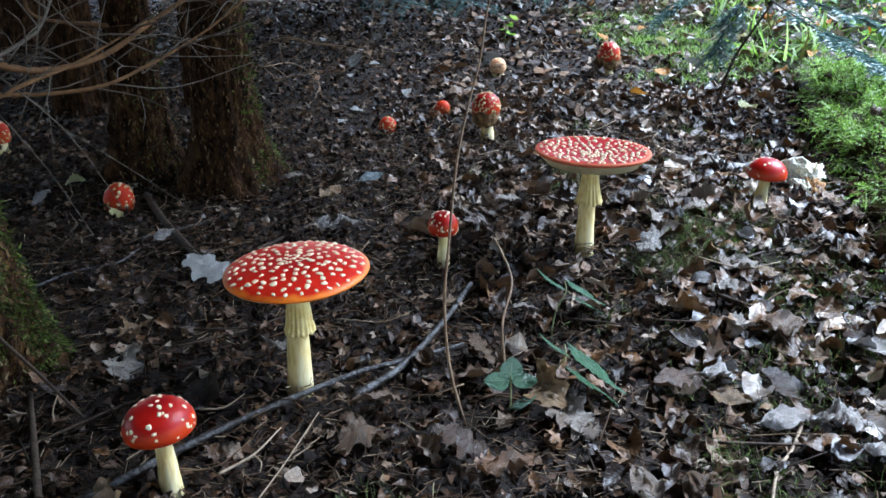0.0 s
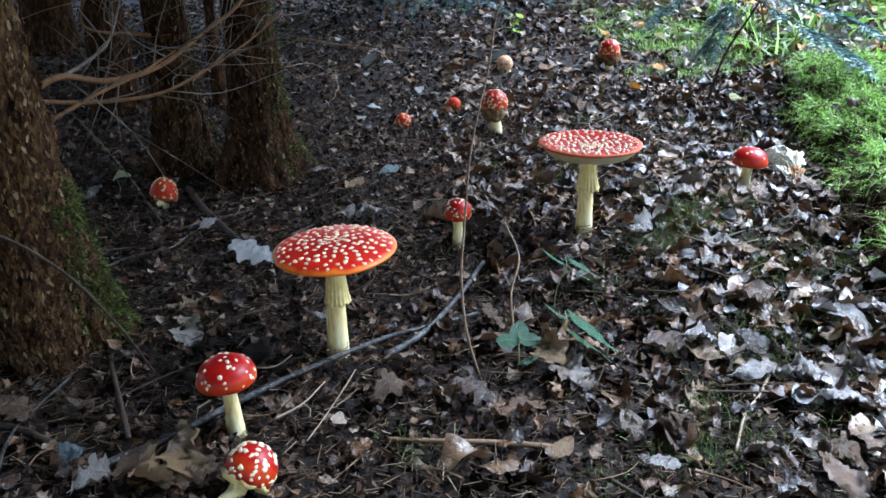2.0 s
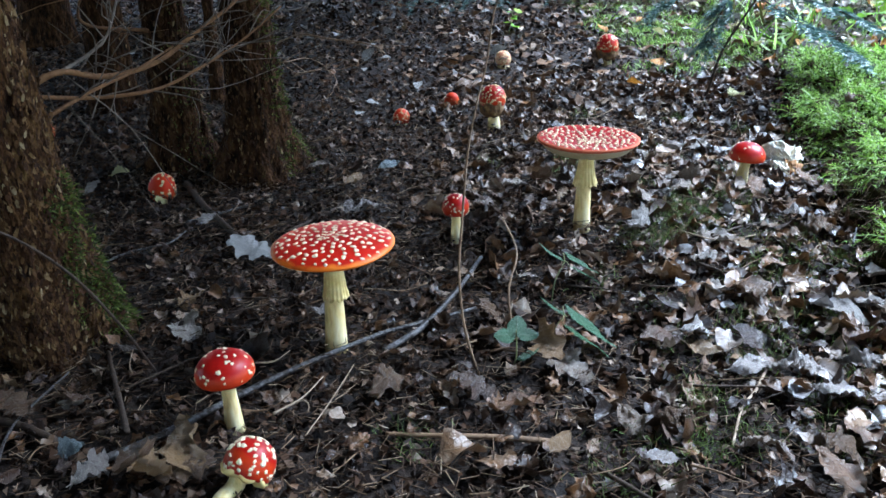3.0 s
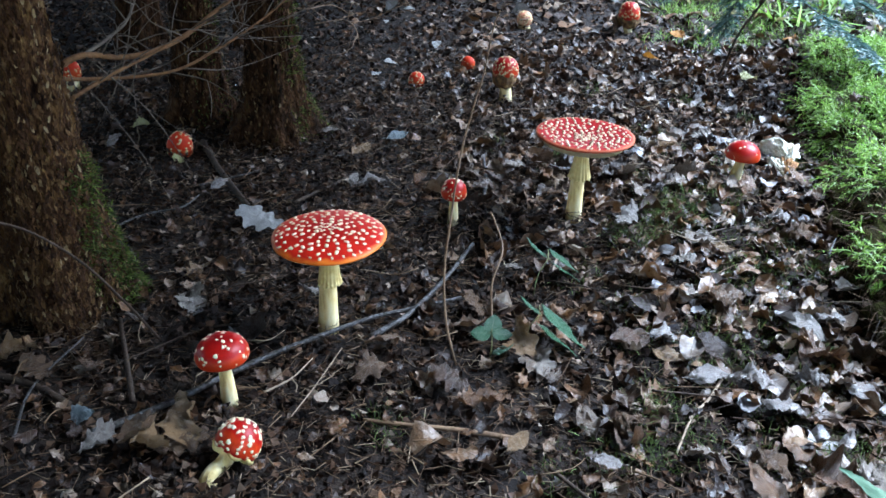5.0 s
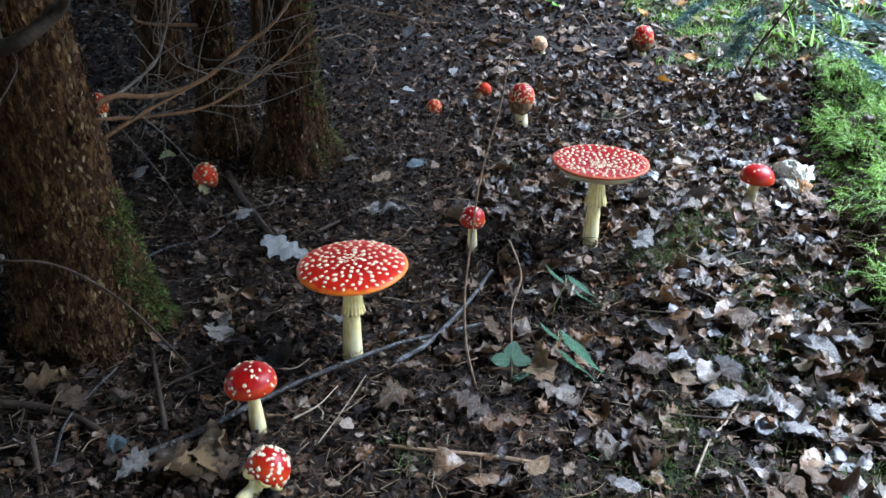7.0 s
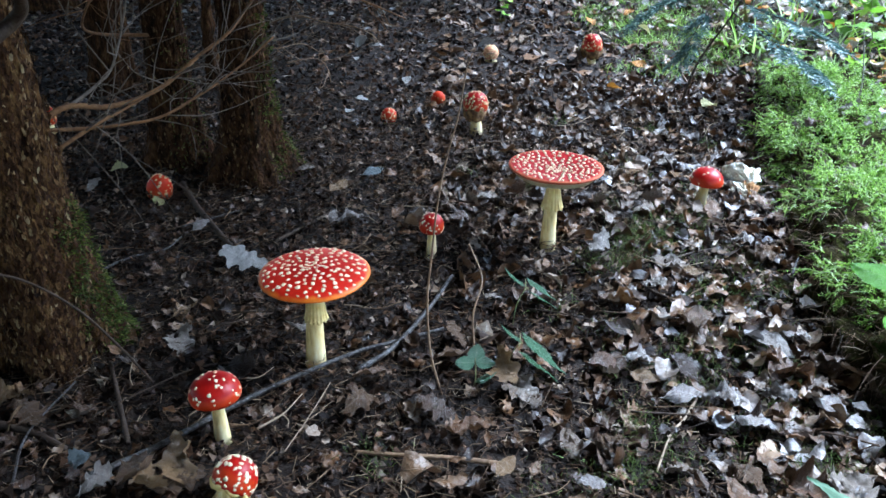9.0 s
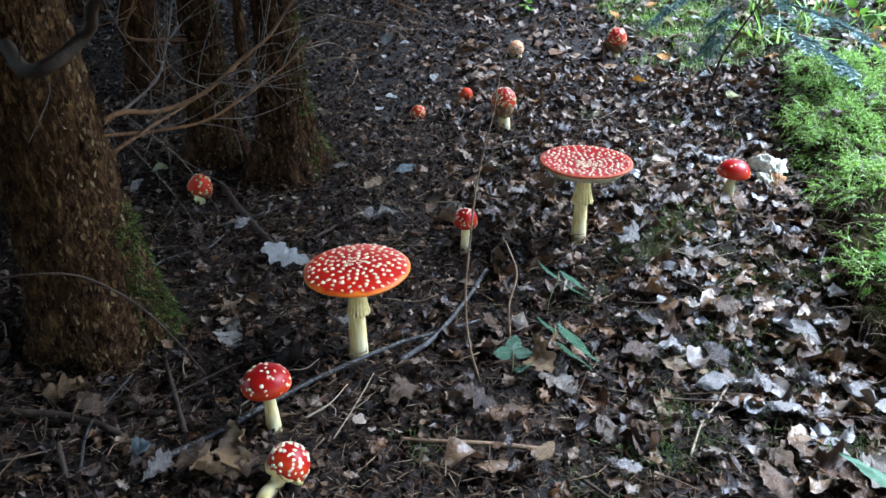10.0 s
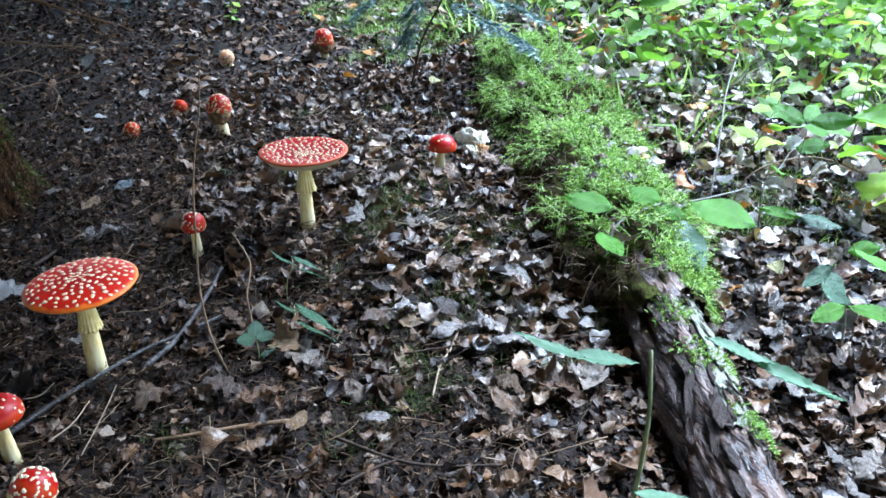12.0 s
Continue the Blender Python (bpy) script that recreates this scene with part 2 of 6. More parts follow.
UNDERGROWTH = leaf_material("undergrowth_leaf", [(0.0, (0.1, 0.22, 0.03)), (0.5, (0.25, 0.48, 0.055)), (0.9, (0.48, 0.65, 0.12)), (1.0, (0.58, 0.66, 0.4))], "island", (0.2, 0.45), 0.5, 0.25, 0.5, 0.42, 0.2)
GREEN_DARK = leaf_material("bramble_leaf", [(0.3, (0.025, 0.075, 0.035)), (0.7, (0.08, 0.19, 0.09))], "noise", (0.22, 0.45), 0.6, 0.5, 0.8, 0.15, 0.3, 110)
NEAR_GREEN = leaf_material("pale_green_leaf", [(0.3, (0.07, 0.18, 0.09)), (0.7, (0.15, 0.3, 0.15))], "noise", (0.35, 0.55), 0.5, 0.3, 0.3, 0.4, 0.1)
GREEN_STEM = material("green_stem", [(0.3, (0.14, 0.16, 0.06)), (0.7, (0.26, 0.27, 0.12))], 40, 0.6, 0.2, 160)
NEEDLE = material("spruce_needles", [(0.0, (0.015, 0.035, 0.022)), (0.5, (0.035, 0.075, 0.055)), (1.0, (0.08, 0.14, 0.12))],
                  20, 0.55, 0, 160, spread="island", through_light=0.1)
BOUGH_NEEDLE = material("bough_needles", [(0.0, (0.03, 0.065, 0.05)), (0.5, (0.07, 0.14, 0.12)), (1.0, (0.16, 0.26, 0.25))], 14, 0.45, 0, 200, spread="island", spec=0.5, through_light=0.2)
STEM = material("mushroom_stem", [(0.32, (0.5, 0.32, 0.1)), (0.46, (0.78, 0.58, 0.24)), (0.7, (0.88, 0.76, 0.46))],
                60, 0.65, 0.5, 220, 0.0015, stretch=(1, 1, 0.25), through_light=0.08)
RING = material("mushroom_skirt", [(0.3, (0.66, 0.45, 0.13)), (0.7, (0.86, 0.7, 0.32))], 60, 0.65, 0.5, 200, 0.001, through_light=0.15)
GILL = material("mushroom_gills", [(0.3, (0.62, 0.52, 0.3)), (0.7, (0.78, 0.7, 0.48))], 60, 0.7, 0.4, 200, 0.001, through_light=0.15)
WART = material("mushroom_warts", [(0.3, (0.58, 0.42, 0.22)), (0.5, (0.71, 0.58, 0.36)), (0.7, (0.8, 0.71, 0.52))], 150, 0.75, 0.4, 500, 0.0006)
WART_YELLOW = material("mushroom_warts_yellow", [(0.3, (0.4, 0.26, 0.11)), (0.5, (0.54, 0.39, 0.19)), (0.7, (0.68, 0.55, 0.31))], 150, 0.75, 0.4, 500, 0.0006)
VEIL = material("ragged_veil", [(0.34, (0.045, 0.02, 0.008)), (0.5, (0.15, 0.075, 0.028)), (0.66, (0.36, 0.22, 0.09))], 80, 0.8, 0.8, 200, 0.003)
TORN_GILL = material("torn_gills", [(0.36, (0.12, 0.04, 0.01)), (0.52, (0.3, 0.13, 0.03)), (0.68, (0.58, 0.38, 0.16))], 70, 0.7, 1.0, 220, 0.003, through_light=0.1)
WHITE_FLESH = material("white_flesh", [(0.34, (0.46, 0.32, 0.14)), (0.44, (0.68, 0.61, 0.46)), (0.62, (0.82, 0.79, 0.7))], 60, 0.8, 1.0, 160, 0.006)


def cap_material(name, middle, outer, rim, rough=0.3, rim_at=0.44, spec=0.22):
    """A skin whose red turns to orange at the edge of the cap."""
    m = bpy.data.materials.new(name)
    m.use_nodes = True
    n, link = m.node_tree.nodes, m.node_tree.links.new
    b = n["Principled BSDF"]
    co = n.new("ShaderNodeTexCoord")
    off = n.new("ShaderNodeVectorMath")
    off.operation, off.inputs[1].default_value = "SUBTRACT", (0.5, 0.5, 0)
    flat = n.new("ShaderNodeVectorMath")
    flat.operation, flat.inputs[1].default_value = "MULTIPLY", (1, 1, 0)
    size = n.new("ShaderNodeVectorMath")
    size.operation = "LENGTH"
    link(co.outputs["Generated"], off.inputs[0])
    link(off.outputs[0], flat.inputs[0])
    link(flat.outputs[0], size.inputs[0])
    nz = n.new("ShaderNodeTexNoise")
    nz.inputs["Scale"].default_value, nz.inputs["Detail"].default_value = 55, 5
    link(co.outputs["Object"], nz.inputs["Vector"])
    add = n.new("ShaderNodeMath")
    add.operation, add.inputs[1].default_value = "MULTIPLY_ADD", 0.09
    link(nz.outputs["Fac"], add.inputs[0])
    link(size.outputs["Value"], add.inputs[2])
    cr = n.new("ShaderNodeValToRGB")
    el = cr.color_ramp.elements
    el.new(0.5)
    el.new(0.5)
    for e, (p, c) in zip(el, ((0.15, middle), (rim_at - 0.05, outer), (rim_at + 0.06, outer), (rim_at + 0.1, rim))):
        e.position, e.color = p, (*c, 1)
    link(add.outputs[0], cr.inputs["Fac"])
    fine = n.new("ShaderNodeTexNoise")
    fine.inputs["Scale"].default_value, fine.inputs["Detail"].default_value = 260, 4
    link(co.outputs["Object"], fine.inputs["Vector"])
    mix = n.new("ShaderNodeMix")
    mix.data_type, mix.blend_type = "RGBA", "OVERLAY"
    mix.inputs["Factor"].default_value = 0.2
    link(cr.outputs["Color"], mix.inputs["A"])
    link(fine.outputs["Fac"], mix.inputs["B"])
    link(mix.outputs["Result"], b.inputs["Base Color"])
    bp = n.new("ShaderNodeBump")
    bp.inputs["Strength"].default_value, bp.inputs["Distance"].default_value = 0.25, 0.001
    link(nz.outputs["Fac"], bp.inputs["Height"])
    link(bp.outputs["Normal"], b.inputs["Normal"])
    b.inputs["Roughness"].default_value = rough
    b.inputs["Specular IOR Level"].default_value = spec
    b.inputs["Subsurface Weight"].default_value = 0.0
    return m


CAP_RED = cap_material("cap_red", (0.34, 0.005, 0.004), (0.48, 0.013, 0.005), (0.74, 0.17, 0.015), 0.4)
CAP_PINK = cap_material("cap_pale_red", (0.22, 0.007, 0.009), (0.29, 0.01, 0.01), (0.5, 0.12, 0.06), 0.6, spec=0.1)
CAP_DEEP = cap_material("cap_deep_red", (0.2, 0.002, 0.003), (0.31, 0.006, 0.003), (0.42, 0.03, 0.005), 0.38)
CAP_ORANGE = cap_material("cap_orange_red", (0.45, 0.04, 0.01), (0.4, 0.025, 0.007), (0.38, 0.05, 0.012), 0.5, spec=0.1)

CAP_CREAM = cap_material("cap_cream", (0.5, 0.16, 0.09), (0.52, 0.2, 0.11), (0.5, 0.22, 0.13), 0.6)


# ---- mesh tools ----
def mesh(name, verts, faces, mat, smooth=True):
    me = bpy.data.meshes.new(name)
    me.from_pydata([tuple(v) for v in np.asarray(verts, float).tolist()], [], [tuple(f) for f in faces])
    me.materials.append(mat)
    if smooth:
        me.polygons.foreach_set("use_smooth", [True] * len(me.polygons))
    me.update()
    return me


def part(name, shape, mat, parent, label="", smooth=True):
    """Links (verts, faces) or a mesh as ONE object under a thing or a part, in the parent's own space."""
    me = shape if isinstance(shape, bpy.types.Mesh) else mesh(name, *shape, mat, smooth)
    ob = new(name, me)
    ob.parent = parent
    return tagged(ob, label)


def empty(name, place, label, category, group="", rz=0.0):
    ob = new(name)
    ob.empty_display_size = 0.02
    ob.matrix_world = pose(*place, 0, 0, rz)
    return tagged(ob, label, category, group)


def thing(name, shape, mat, label, category, group="", place=(0, 0, 0), kind="", smooth=True):
    ob = new(name, shape if isinstance(shape, bpy.types.Mesh) else mesh(name, *shape, mat, smooth))
    ob.location = place
    return tagged(ob, label, category, group, kind)


def join(shapes):
    verts, faces, base = [], [], 0
    for v, f in shapes:
        v = np.asarray(v, float)
        verts.append(v)
        faces += [[i + base for i in q] for q in f]
        base += len(v)
    return np.concatenate(verts), faces


def curve(points, n):
    """n points on a smooth line through the given ones."""
    p = np.asarray(points, float)
    p = np.vstack([2 * p[0] - p[1], p, 2 * p[-1] - p[-2]])
    out = []
    for s in np.linspace(0, len(p) - 3 - 1e-6, n):
        k = int(s)
        u, (a, b, c, d) = s - k, p[k:k + 4]
        out.append(0.5 * (2 * b + (c - a) * u + (2 * a - 5 * b + 4 * c - d) * u * u + (3 * b - a - 3 * c + d) * u ** 3))
    return np.array(out)


def tube(points, r0, r1, sides=7, n=None, rough=0.12, seed=0, flare=None):
    """A tapered, slightly knobbly rod along a smooth line, closed at both ends."""
    rng = np.random.default_rng(seed)
    p = curve(points, n or max(6, 5 * len(points)))
    t = np.gradient(p, axis=0)
    t /= np.linalg.norm(t, axis=1)[:, None] + 1e-9
    side = np.cross(t[0], (0.3, 0.2, 0.93))
    if np.linalg.norm(side) < 1e-3:
        side = np.cross(t[0], (1, 0, 0))
    verts = []
    radii = np.linspace(r0, r1, len(p)) if flare is None else flare(np.linspace(0, 1, len(p)))
    for k, (c, w) in enumerate(zip(p, t)):
        side = side - w * (side @ w)
        side /= np.linalg.norm(side)
        up = np.cross(w, side)
        for a in np.arange(sides) * 2 * np.pi / sides:
            r = radii[k] * (1 + rough * rng.uniform(-1, 1))
            verts.append(c + r * (np.cos(a) * side + np.sin(a) * up))
    faces = []
    for k in range(len(p) - 1):
        for a in range(sides):
            b = (a + 1) % sides
            faces.append((k * sides + a, k * sides + b, (k + 1) * sides + b, (k + 1) * sides + a))
    verts += [p[0], p[-1]]
    e = len(p) * sides
    for a in range(sides):
        b = (a + 1) % sides
        faces.append((e, b, a))
        faces.append((e + 1, e - sides + a, e - sides + b))
    return np.array(verts), faces


def lathe(profile, sides=40, wobble=0.0, seed=0, ripple=0, ripple_from=0):
    """Turns (r, z) pairs round z. wobble: unevenness of the radius; ripple: number of waves in the lower rings."""
    ph = np.random.default_rng(seed).uniform(0, 6.28, 6)
    a = np.arange(sides) * 2 * np.pi / sides
    un = wobble * (np.sin(2 * a + ph[0]) + 0.7 * np.sin(3 * a + ph[1]) + 0.5 * np.sin(5 * a + ph[2])) / 1.5
    verts, faces = [], []
    for k, (r, z) in enumerate(profile):
        w = un.copy()
        dz = np.zeros(sides)
        if ripple and k >= ripple_from:
            w = w + 0.17 * np.abs(np.sin(0.5 * ripple * a + ph[3])) * (1 + 0.4 * np.sin(3 * a + ph[2])) * (k - ripple_from + 1) / (len(profile) - ripple_from)
            dz = 0.1 * r * np.sin((ripple // 2) * a + ph[4])
        verts += np.stack([r * (1 + w) * np.cos(a), r * (1 + w) * np.sin(a), z + dz], 1).tolist()
    for k in range(len(profile) - 1):
        for i in range(sides):
            j = (i + 1) % sides
            faces.append((k * sides + i, k * sides + j, (k + 1) * sides + j, (k + 1) * sides + i))
    return np.array(verts), faces


def vnoise(x, y, seed):
    """Smooth random heights between -1 and 1 with cells of size one."""
    table = np.random.default_rng(seed).uniform(-1, 1, (97, 89))
    x, y = np.asarray(x, float), np.asarray(y, float)
    i, j = np.floor(x).astype(int), np.floor(y).astype(int)
    u, v = x - i, y - j
    u, v = u * u * (3 - 2 * u), v * v * (3 - 2 * v)
    at = lambda p, q: table[p % 97, q % 89]
    return (at(i, j) * (1 - u) + at(i + 1, j) * u) * (1 - v) + (at(i, j + 1) * (1 - u) + at(i + 1, j + 1) * u) * v


# ---- the lie of the land ----
def lie(x, y):
    """Height of the bare ground."""
    x, y = np.asarray(x, float), np.asarray(y, float)
    cx, cy = 1.6 * np.tanh(x / 1.6), np.where(y > 0, 2.6 * np.tanh(y / 2.6), 1.2 * np.tanh(y / 1.2))
    z = -0.011 * cx + 0.0396 * cy - 0.0149 * cx ** 2 + 0.047 * cx * cy + 0.0025 * cy ** 2
    z = z + 0.022 * np.exp(-((x - 0.5) ** 2 + (y - 0.42) ** 2) / 0.045) - 0.02 * np.exp(-((x - 0.42) ** 2 + (y + 0.1) ** 2) / 0.03)
    z = z - 0.012 * np.exp(-((x + 0.1) ** 2 + (y + 0.15) ** 2) / 0.02)
    return z


def bumps(x, y):
    return 0.007 * vnoise(8 * x, 8 * y, 1) + 0.005 * vnoise(19 * x, 19 * y, 2) + 0.003 * vnoise(43 * x, 43 * y, 3)


def spread_axis(lo, hi, step, far):
    a = list(np.arange(lo, hi, step))
    s, x = step, a[-1]
    while x < far:
        s *= 1.25
        x += s
        a.append(x)
    s, x = step, lo
    while x > -far:
        s *= 1.25
        x -= s
        a.insert(0, x)
    return np.array(a)


def build_ground():
    xs, ys = spread_axis(-1.4, 2.2, 0.02, 400), spread_axis(-0.9, 2.6, 0.02, 400)
    gx, gy = np.meshgrid(xs, ys)
    near = np.exp(-np.maximum(0, np.hypot(gx, gy) - 4) / 3)
    gz = lie(gx, gy) + bumps(gx, gy) * near
    v = np.stack([gx, gy, gz], -1).reshape(-1, 3)
    w = len(xs)
    i = (np.arange(len(ys) - 1)[:, None] * w + np.arange(w - 1)).ravel()
    faces = np.stack([i, i + 1, i + w + 1, i + w], 1).tolist()
    thing("ground", (v, faces), SOIL, "dark brown woodland soil under leaf litter", "ground", kind="structure")


build_ground()


# ---- leaves as numbers: many at once ----
def leaf_template(nu, nv, kind):
    u = np.linspace(0, 1, nu + 1)
    if kind == "oak":
        w = (0.06 + 0.25 * np.sin(np.pi * np.clip(u, 0, 1)) ** 0.75 * (0.6 + 0.55 * u)) * (0.92 + 0.27 * np.sign(np.sin(u * 2 * np.pi * 3.6 - 1.2)) * np.abs(np.sin(u * 2 * np.pi * 3.6 - 1.2)) ** 0.65)
        w[0], w[-1] = 0.012, 0.07
    elif kind == "beech":
        w = 0.3 * np.sin(np.pi * u ** 0.85) ** 0.85
        w[0], w[-1] = 0.015, 0.012
    elif kind == "toothed":
        w = 0.41 * np.sin(np.pi * u ** 0.75) ** 0.75 * (0.93 + 0.17 * (1 - (u * 8.5) % 1))
        w[0], w[-1] = 0.02, 0.015
    elif kind == "lobed":
        w = 0.42 * np.sin(np.pi * u ** 0.8) ** 0.7 * (0.95 + 0.24 * np.sin(2 * np.pi * 2.4 * u - 0.9))
        w[0], w[-1] = 0.02, 0.03
    else:
        w = 0.38 * np.sin(np.pi * u ** 0.7) ** 0.7 * (1 + 0.12 * np.sin(u * 31))
        w[0], w[-1] = 0.02, 0.02
    v = np.linspace(-1, 1, nv + 1)
    uu, vv = np.meshgrid(u, v, indexing="ij")
    xy = np.stack([uu - 0.5 + 0.05 * np.abs(vv), vv * w[:, None]], -1).reshape(-1, 2)
    i = (np.arange(nu)[:, None] * (nv + 1) + np.arange(nv)).ravel()
    return xy, np.stack([i, i + 1, i + nv + 2, i + nv + 1], 1), uu.ravel(), vv.ravel()


def turns(yaw, pitch, roll):
    cy, sy, cp, sp, cr, sr = np.cos(yaw), np.sin(yaw), np.cos(pitch), np.sin(pitch), np.cos(roll), np.sin(roll)
    m = np.empty((len(yaw), 3, 3))
    m[:, 0] = np.stack([cy * cp, cy * sp * sr - sy * cr, cy * sp * cr + sy * sr], 1)
    m[:, 1] = np.stack([sy * cp, sy * sp * sr + cy * cr, sy * sp * cr - cy * sr], 1)
    m[:, 2] = np.stack([-sp, cp * sr, cp * cr], 1)
    return m


def leaves(places, lengths, kind, nu=6, nv=4, tilt=0.3, curl=1.0, rng=RNG):
    """One mesh of many curled leaves."""
    n = len(places)
    xy, quads, uu, vv = leaf_template(nu, nv, kind)
    a, b, c = rng.normal(0.25, 0.5, (n, 1)) * curl, rng.normal(0, 0.35, (n, 1)) * curl, rng.normal(0, 0.35, (n, 1)) * curl
    ph = rng.uniform(0, 6.28, (n, 1))
    x = np.tile(xy[:, 0], (n, 1))
    y = xy[:, 1] * rng.uniform(0.75, 1.15, (n, 1))
    z = a * 1.6 * y ** 2 + b * (uu - 0.5) ** 2 + c * (uu - 0.5) * y * 2 + 0.035 * curl * np.sin(9 * uu + 3 * vv + ph) * np.abs(vv) ** 0.7
    z = z + rng.normal(0, 0.022, z.shape) * curl
    if nv >= 6:
        z = z - 0.02 * np.abs(np.sin(11 * np.pi * (uu - 0.16 * np.abs(vv)))) * np.abs(vv) ** 0.5 + 0.012 * (np.abs(vv) < 0.05)
    loc = np.stack([x, y + 0.15 * b * (uu - 0.5) ** 2, z], -1) * np.asarray(lengths)[:, None, None]
    rot = turns(rng.uniform(0, 2 * np.pi, n) * (tilt > 0), rng.normal(0, tilt, n), rng.normal(0, tilt, n))
    v = np.einsum("nij,nkj->nki", rot, loc) + np.asarray(places)[:, None, :]
    f = (quads[None] + (np.arange(n) * len(xy))[:, None, None]).reshape(-1, 4)
    return v.reshape(-1, 3), f


def blade_uv(count, nu, nv):
    """How far along and across its blade each vertex of that many leaves lies."""
    u, v = np.meshgrid(np.linspace(0, 1, nu + 1), np.linspace(-1, 1, nv + 1), indexing="ij")
    return np.tile(np.stack([u.ravel(), v.ravel(), 0 * u.ravel()], 1), (count, 1))


def set_blade(me, uv):
    me.attributes.new("blade", "FLOAT_VECTOR", "POINT").data.foreach_set("vector", np.asarray(uv, np.float32).ravel())


def fast_mesh(name, verts, quads, mat, smooth=True, uv=None):
    me = bpy.data.meshes.new(name)
    k = quads.shape[1]
    me.vertices.add(len(verts))
    me.vertices.foreach_set("co", np.asarray(verts, np.float32).ravel())
    me.loops.add(quads.size)
    me.loops.foreach_set("vertex_index", quads.astype(np.int32).ravel())
    me.polygons.add(len(quads))
    me.polygons.foreach_set("loop_start", np.arange(0, quads.size, k, dtype=np.int32))
    me.polygons.foreach_set("loop_total", np.full(len(quads), k, np.int32))
    me.polygons.foreach_set("use_smooth", np.full(len(quads), smooth))
    me.materials.append(mat)
    if uv is not None:
        set_blade(me, uv)
    me.update()
    me.validate()
    return me


def scatter(n, x0, x1, y0, y1, keep=None, rng=RNG):
    x, y = rng.uniform(x0, x1, n), rng.uniform(y0, y1, n)
    if keep is not None:
        k = rng.uniform(0, 1, n) < keep(x, y)
        x, y = x[k], y[k]
    return x, y


BANK = [(0.50, -1.1), (0.62, -0.8), (0.72, -0.5), (0.769, -0.33), (0.818, -0.16), (0.868, 0.04), (0.895, 0.22), (0.925, 0.4), (0.965, 0.6),
        (1.0, 0.85), (1.06, 1.1), (1.10, 1.3)]


def bank_x(y):
    return np.interp(y, [p[1] for p in BANK], [p[0] for p in BANK])


def off_bank(x, y):
    """0 on the mossy log, 1 elsewhere."""
    return np.where((np.abs(x - bank_x(y)) < np.interp(y, [-0.3, -0.1], [0.05, 0.09])) & (y < 1.15), 0.12, 1.0) 


def litter_density(x, y):
    left = 1 / (1 + np.exp((x - 0.2) * 9 - (y - 0.2) * 1.5))
    beside = np.where((y > 0.02) & (x > bank_x(y)) & (x < bank_x(y) + 0.3), 0.75, 1.0)
    # fewer leaves at the front middle, then round the mushrooms
    sparse = 1 - 0.8 * np.exp(-(((x - 0.27) / 0.19) ** 2 + ((y + 0.22) / 0.2) ** 2))
    for mx, my in ((0.66, 0.45), (0.157, 0.28), (0.251, 0.87), (-0.39, 0.52), (0.787, 0.565), (0.0, -0.025), (0.36, 0.31)):
        sparse = sparse * (1 - 0.85 * np.exp(-(((x - mx) / 0.035) ** 2 + ((y - my) / 0.04) ** 2)))
    return (1 - 0.35 * left) * off_bank(x, y) * beside * sparse


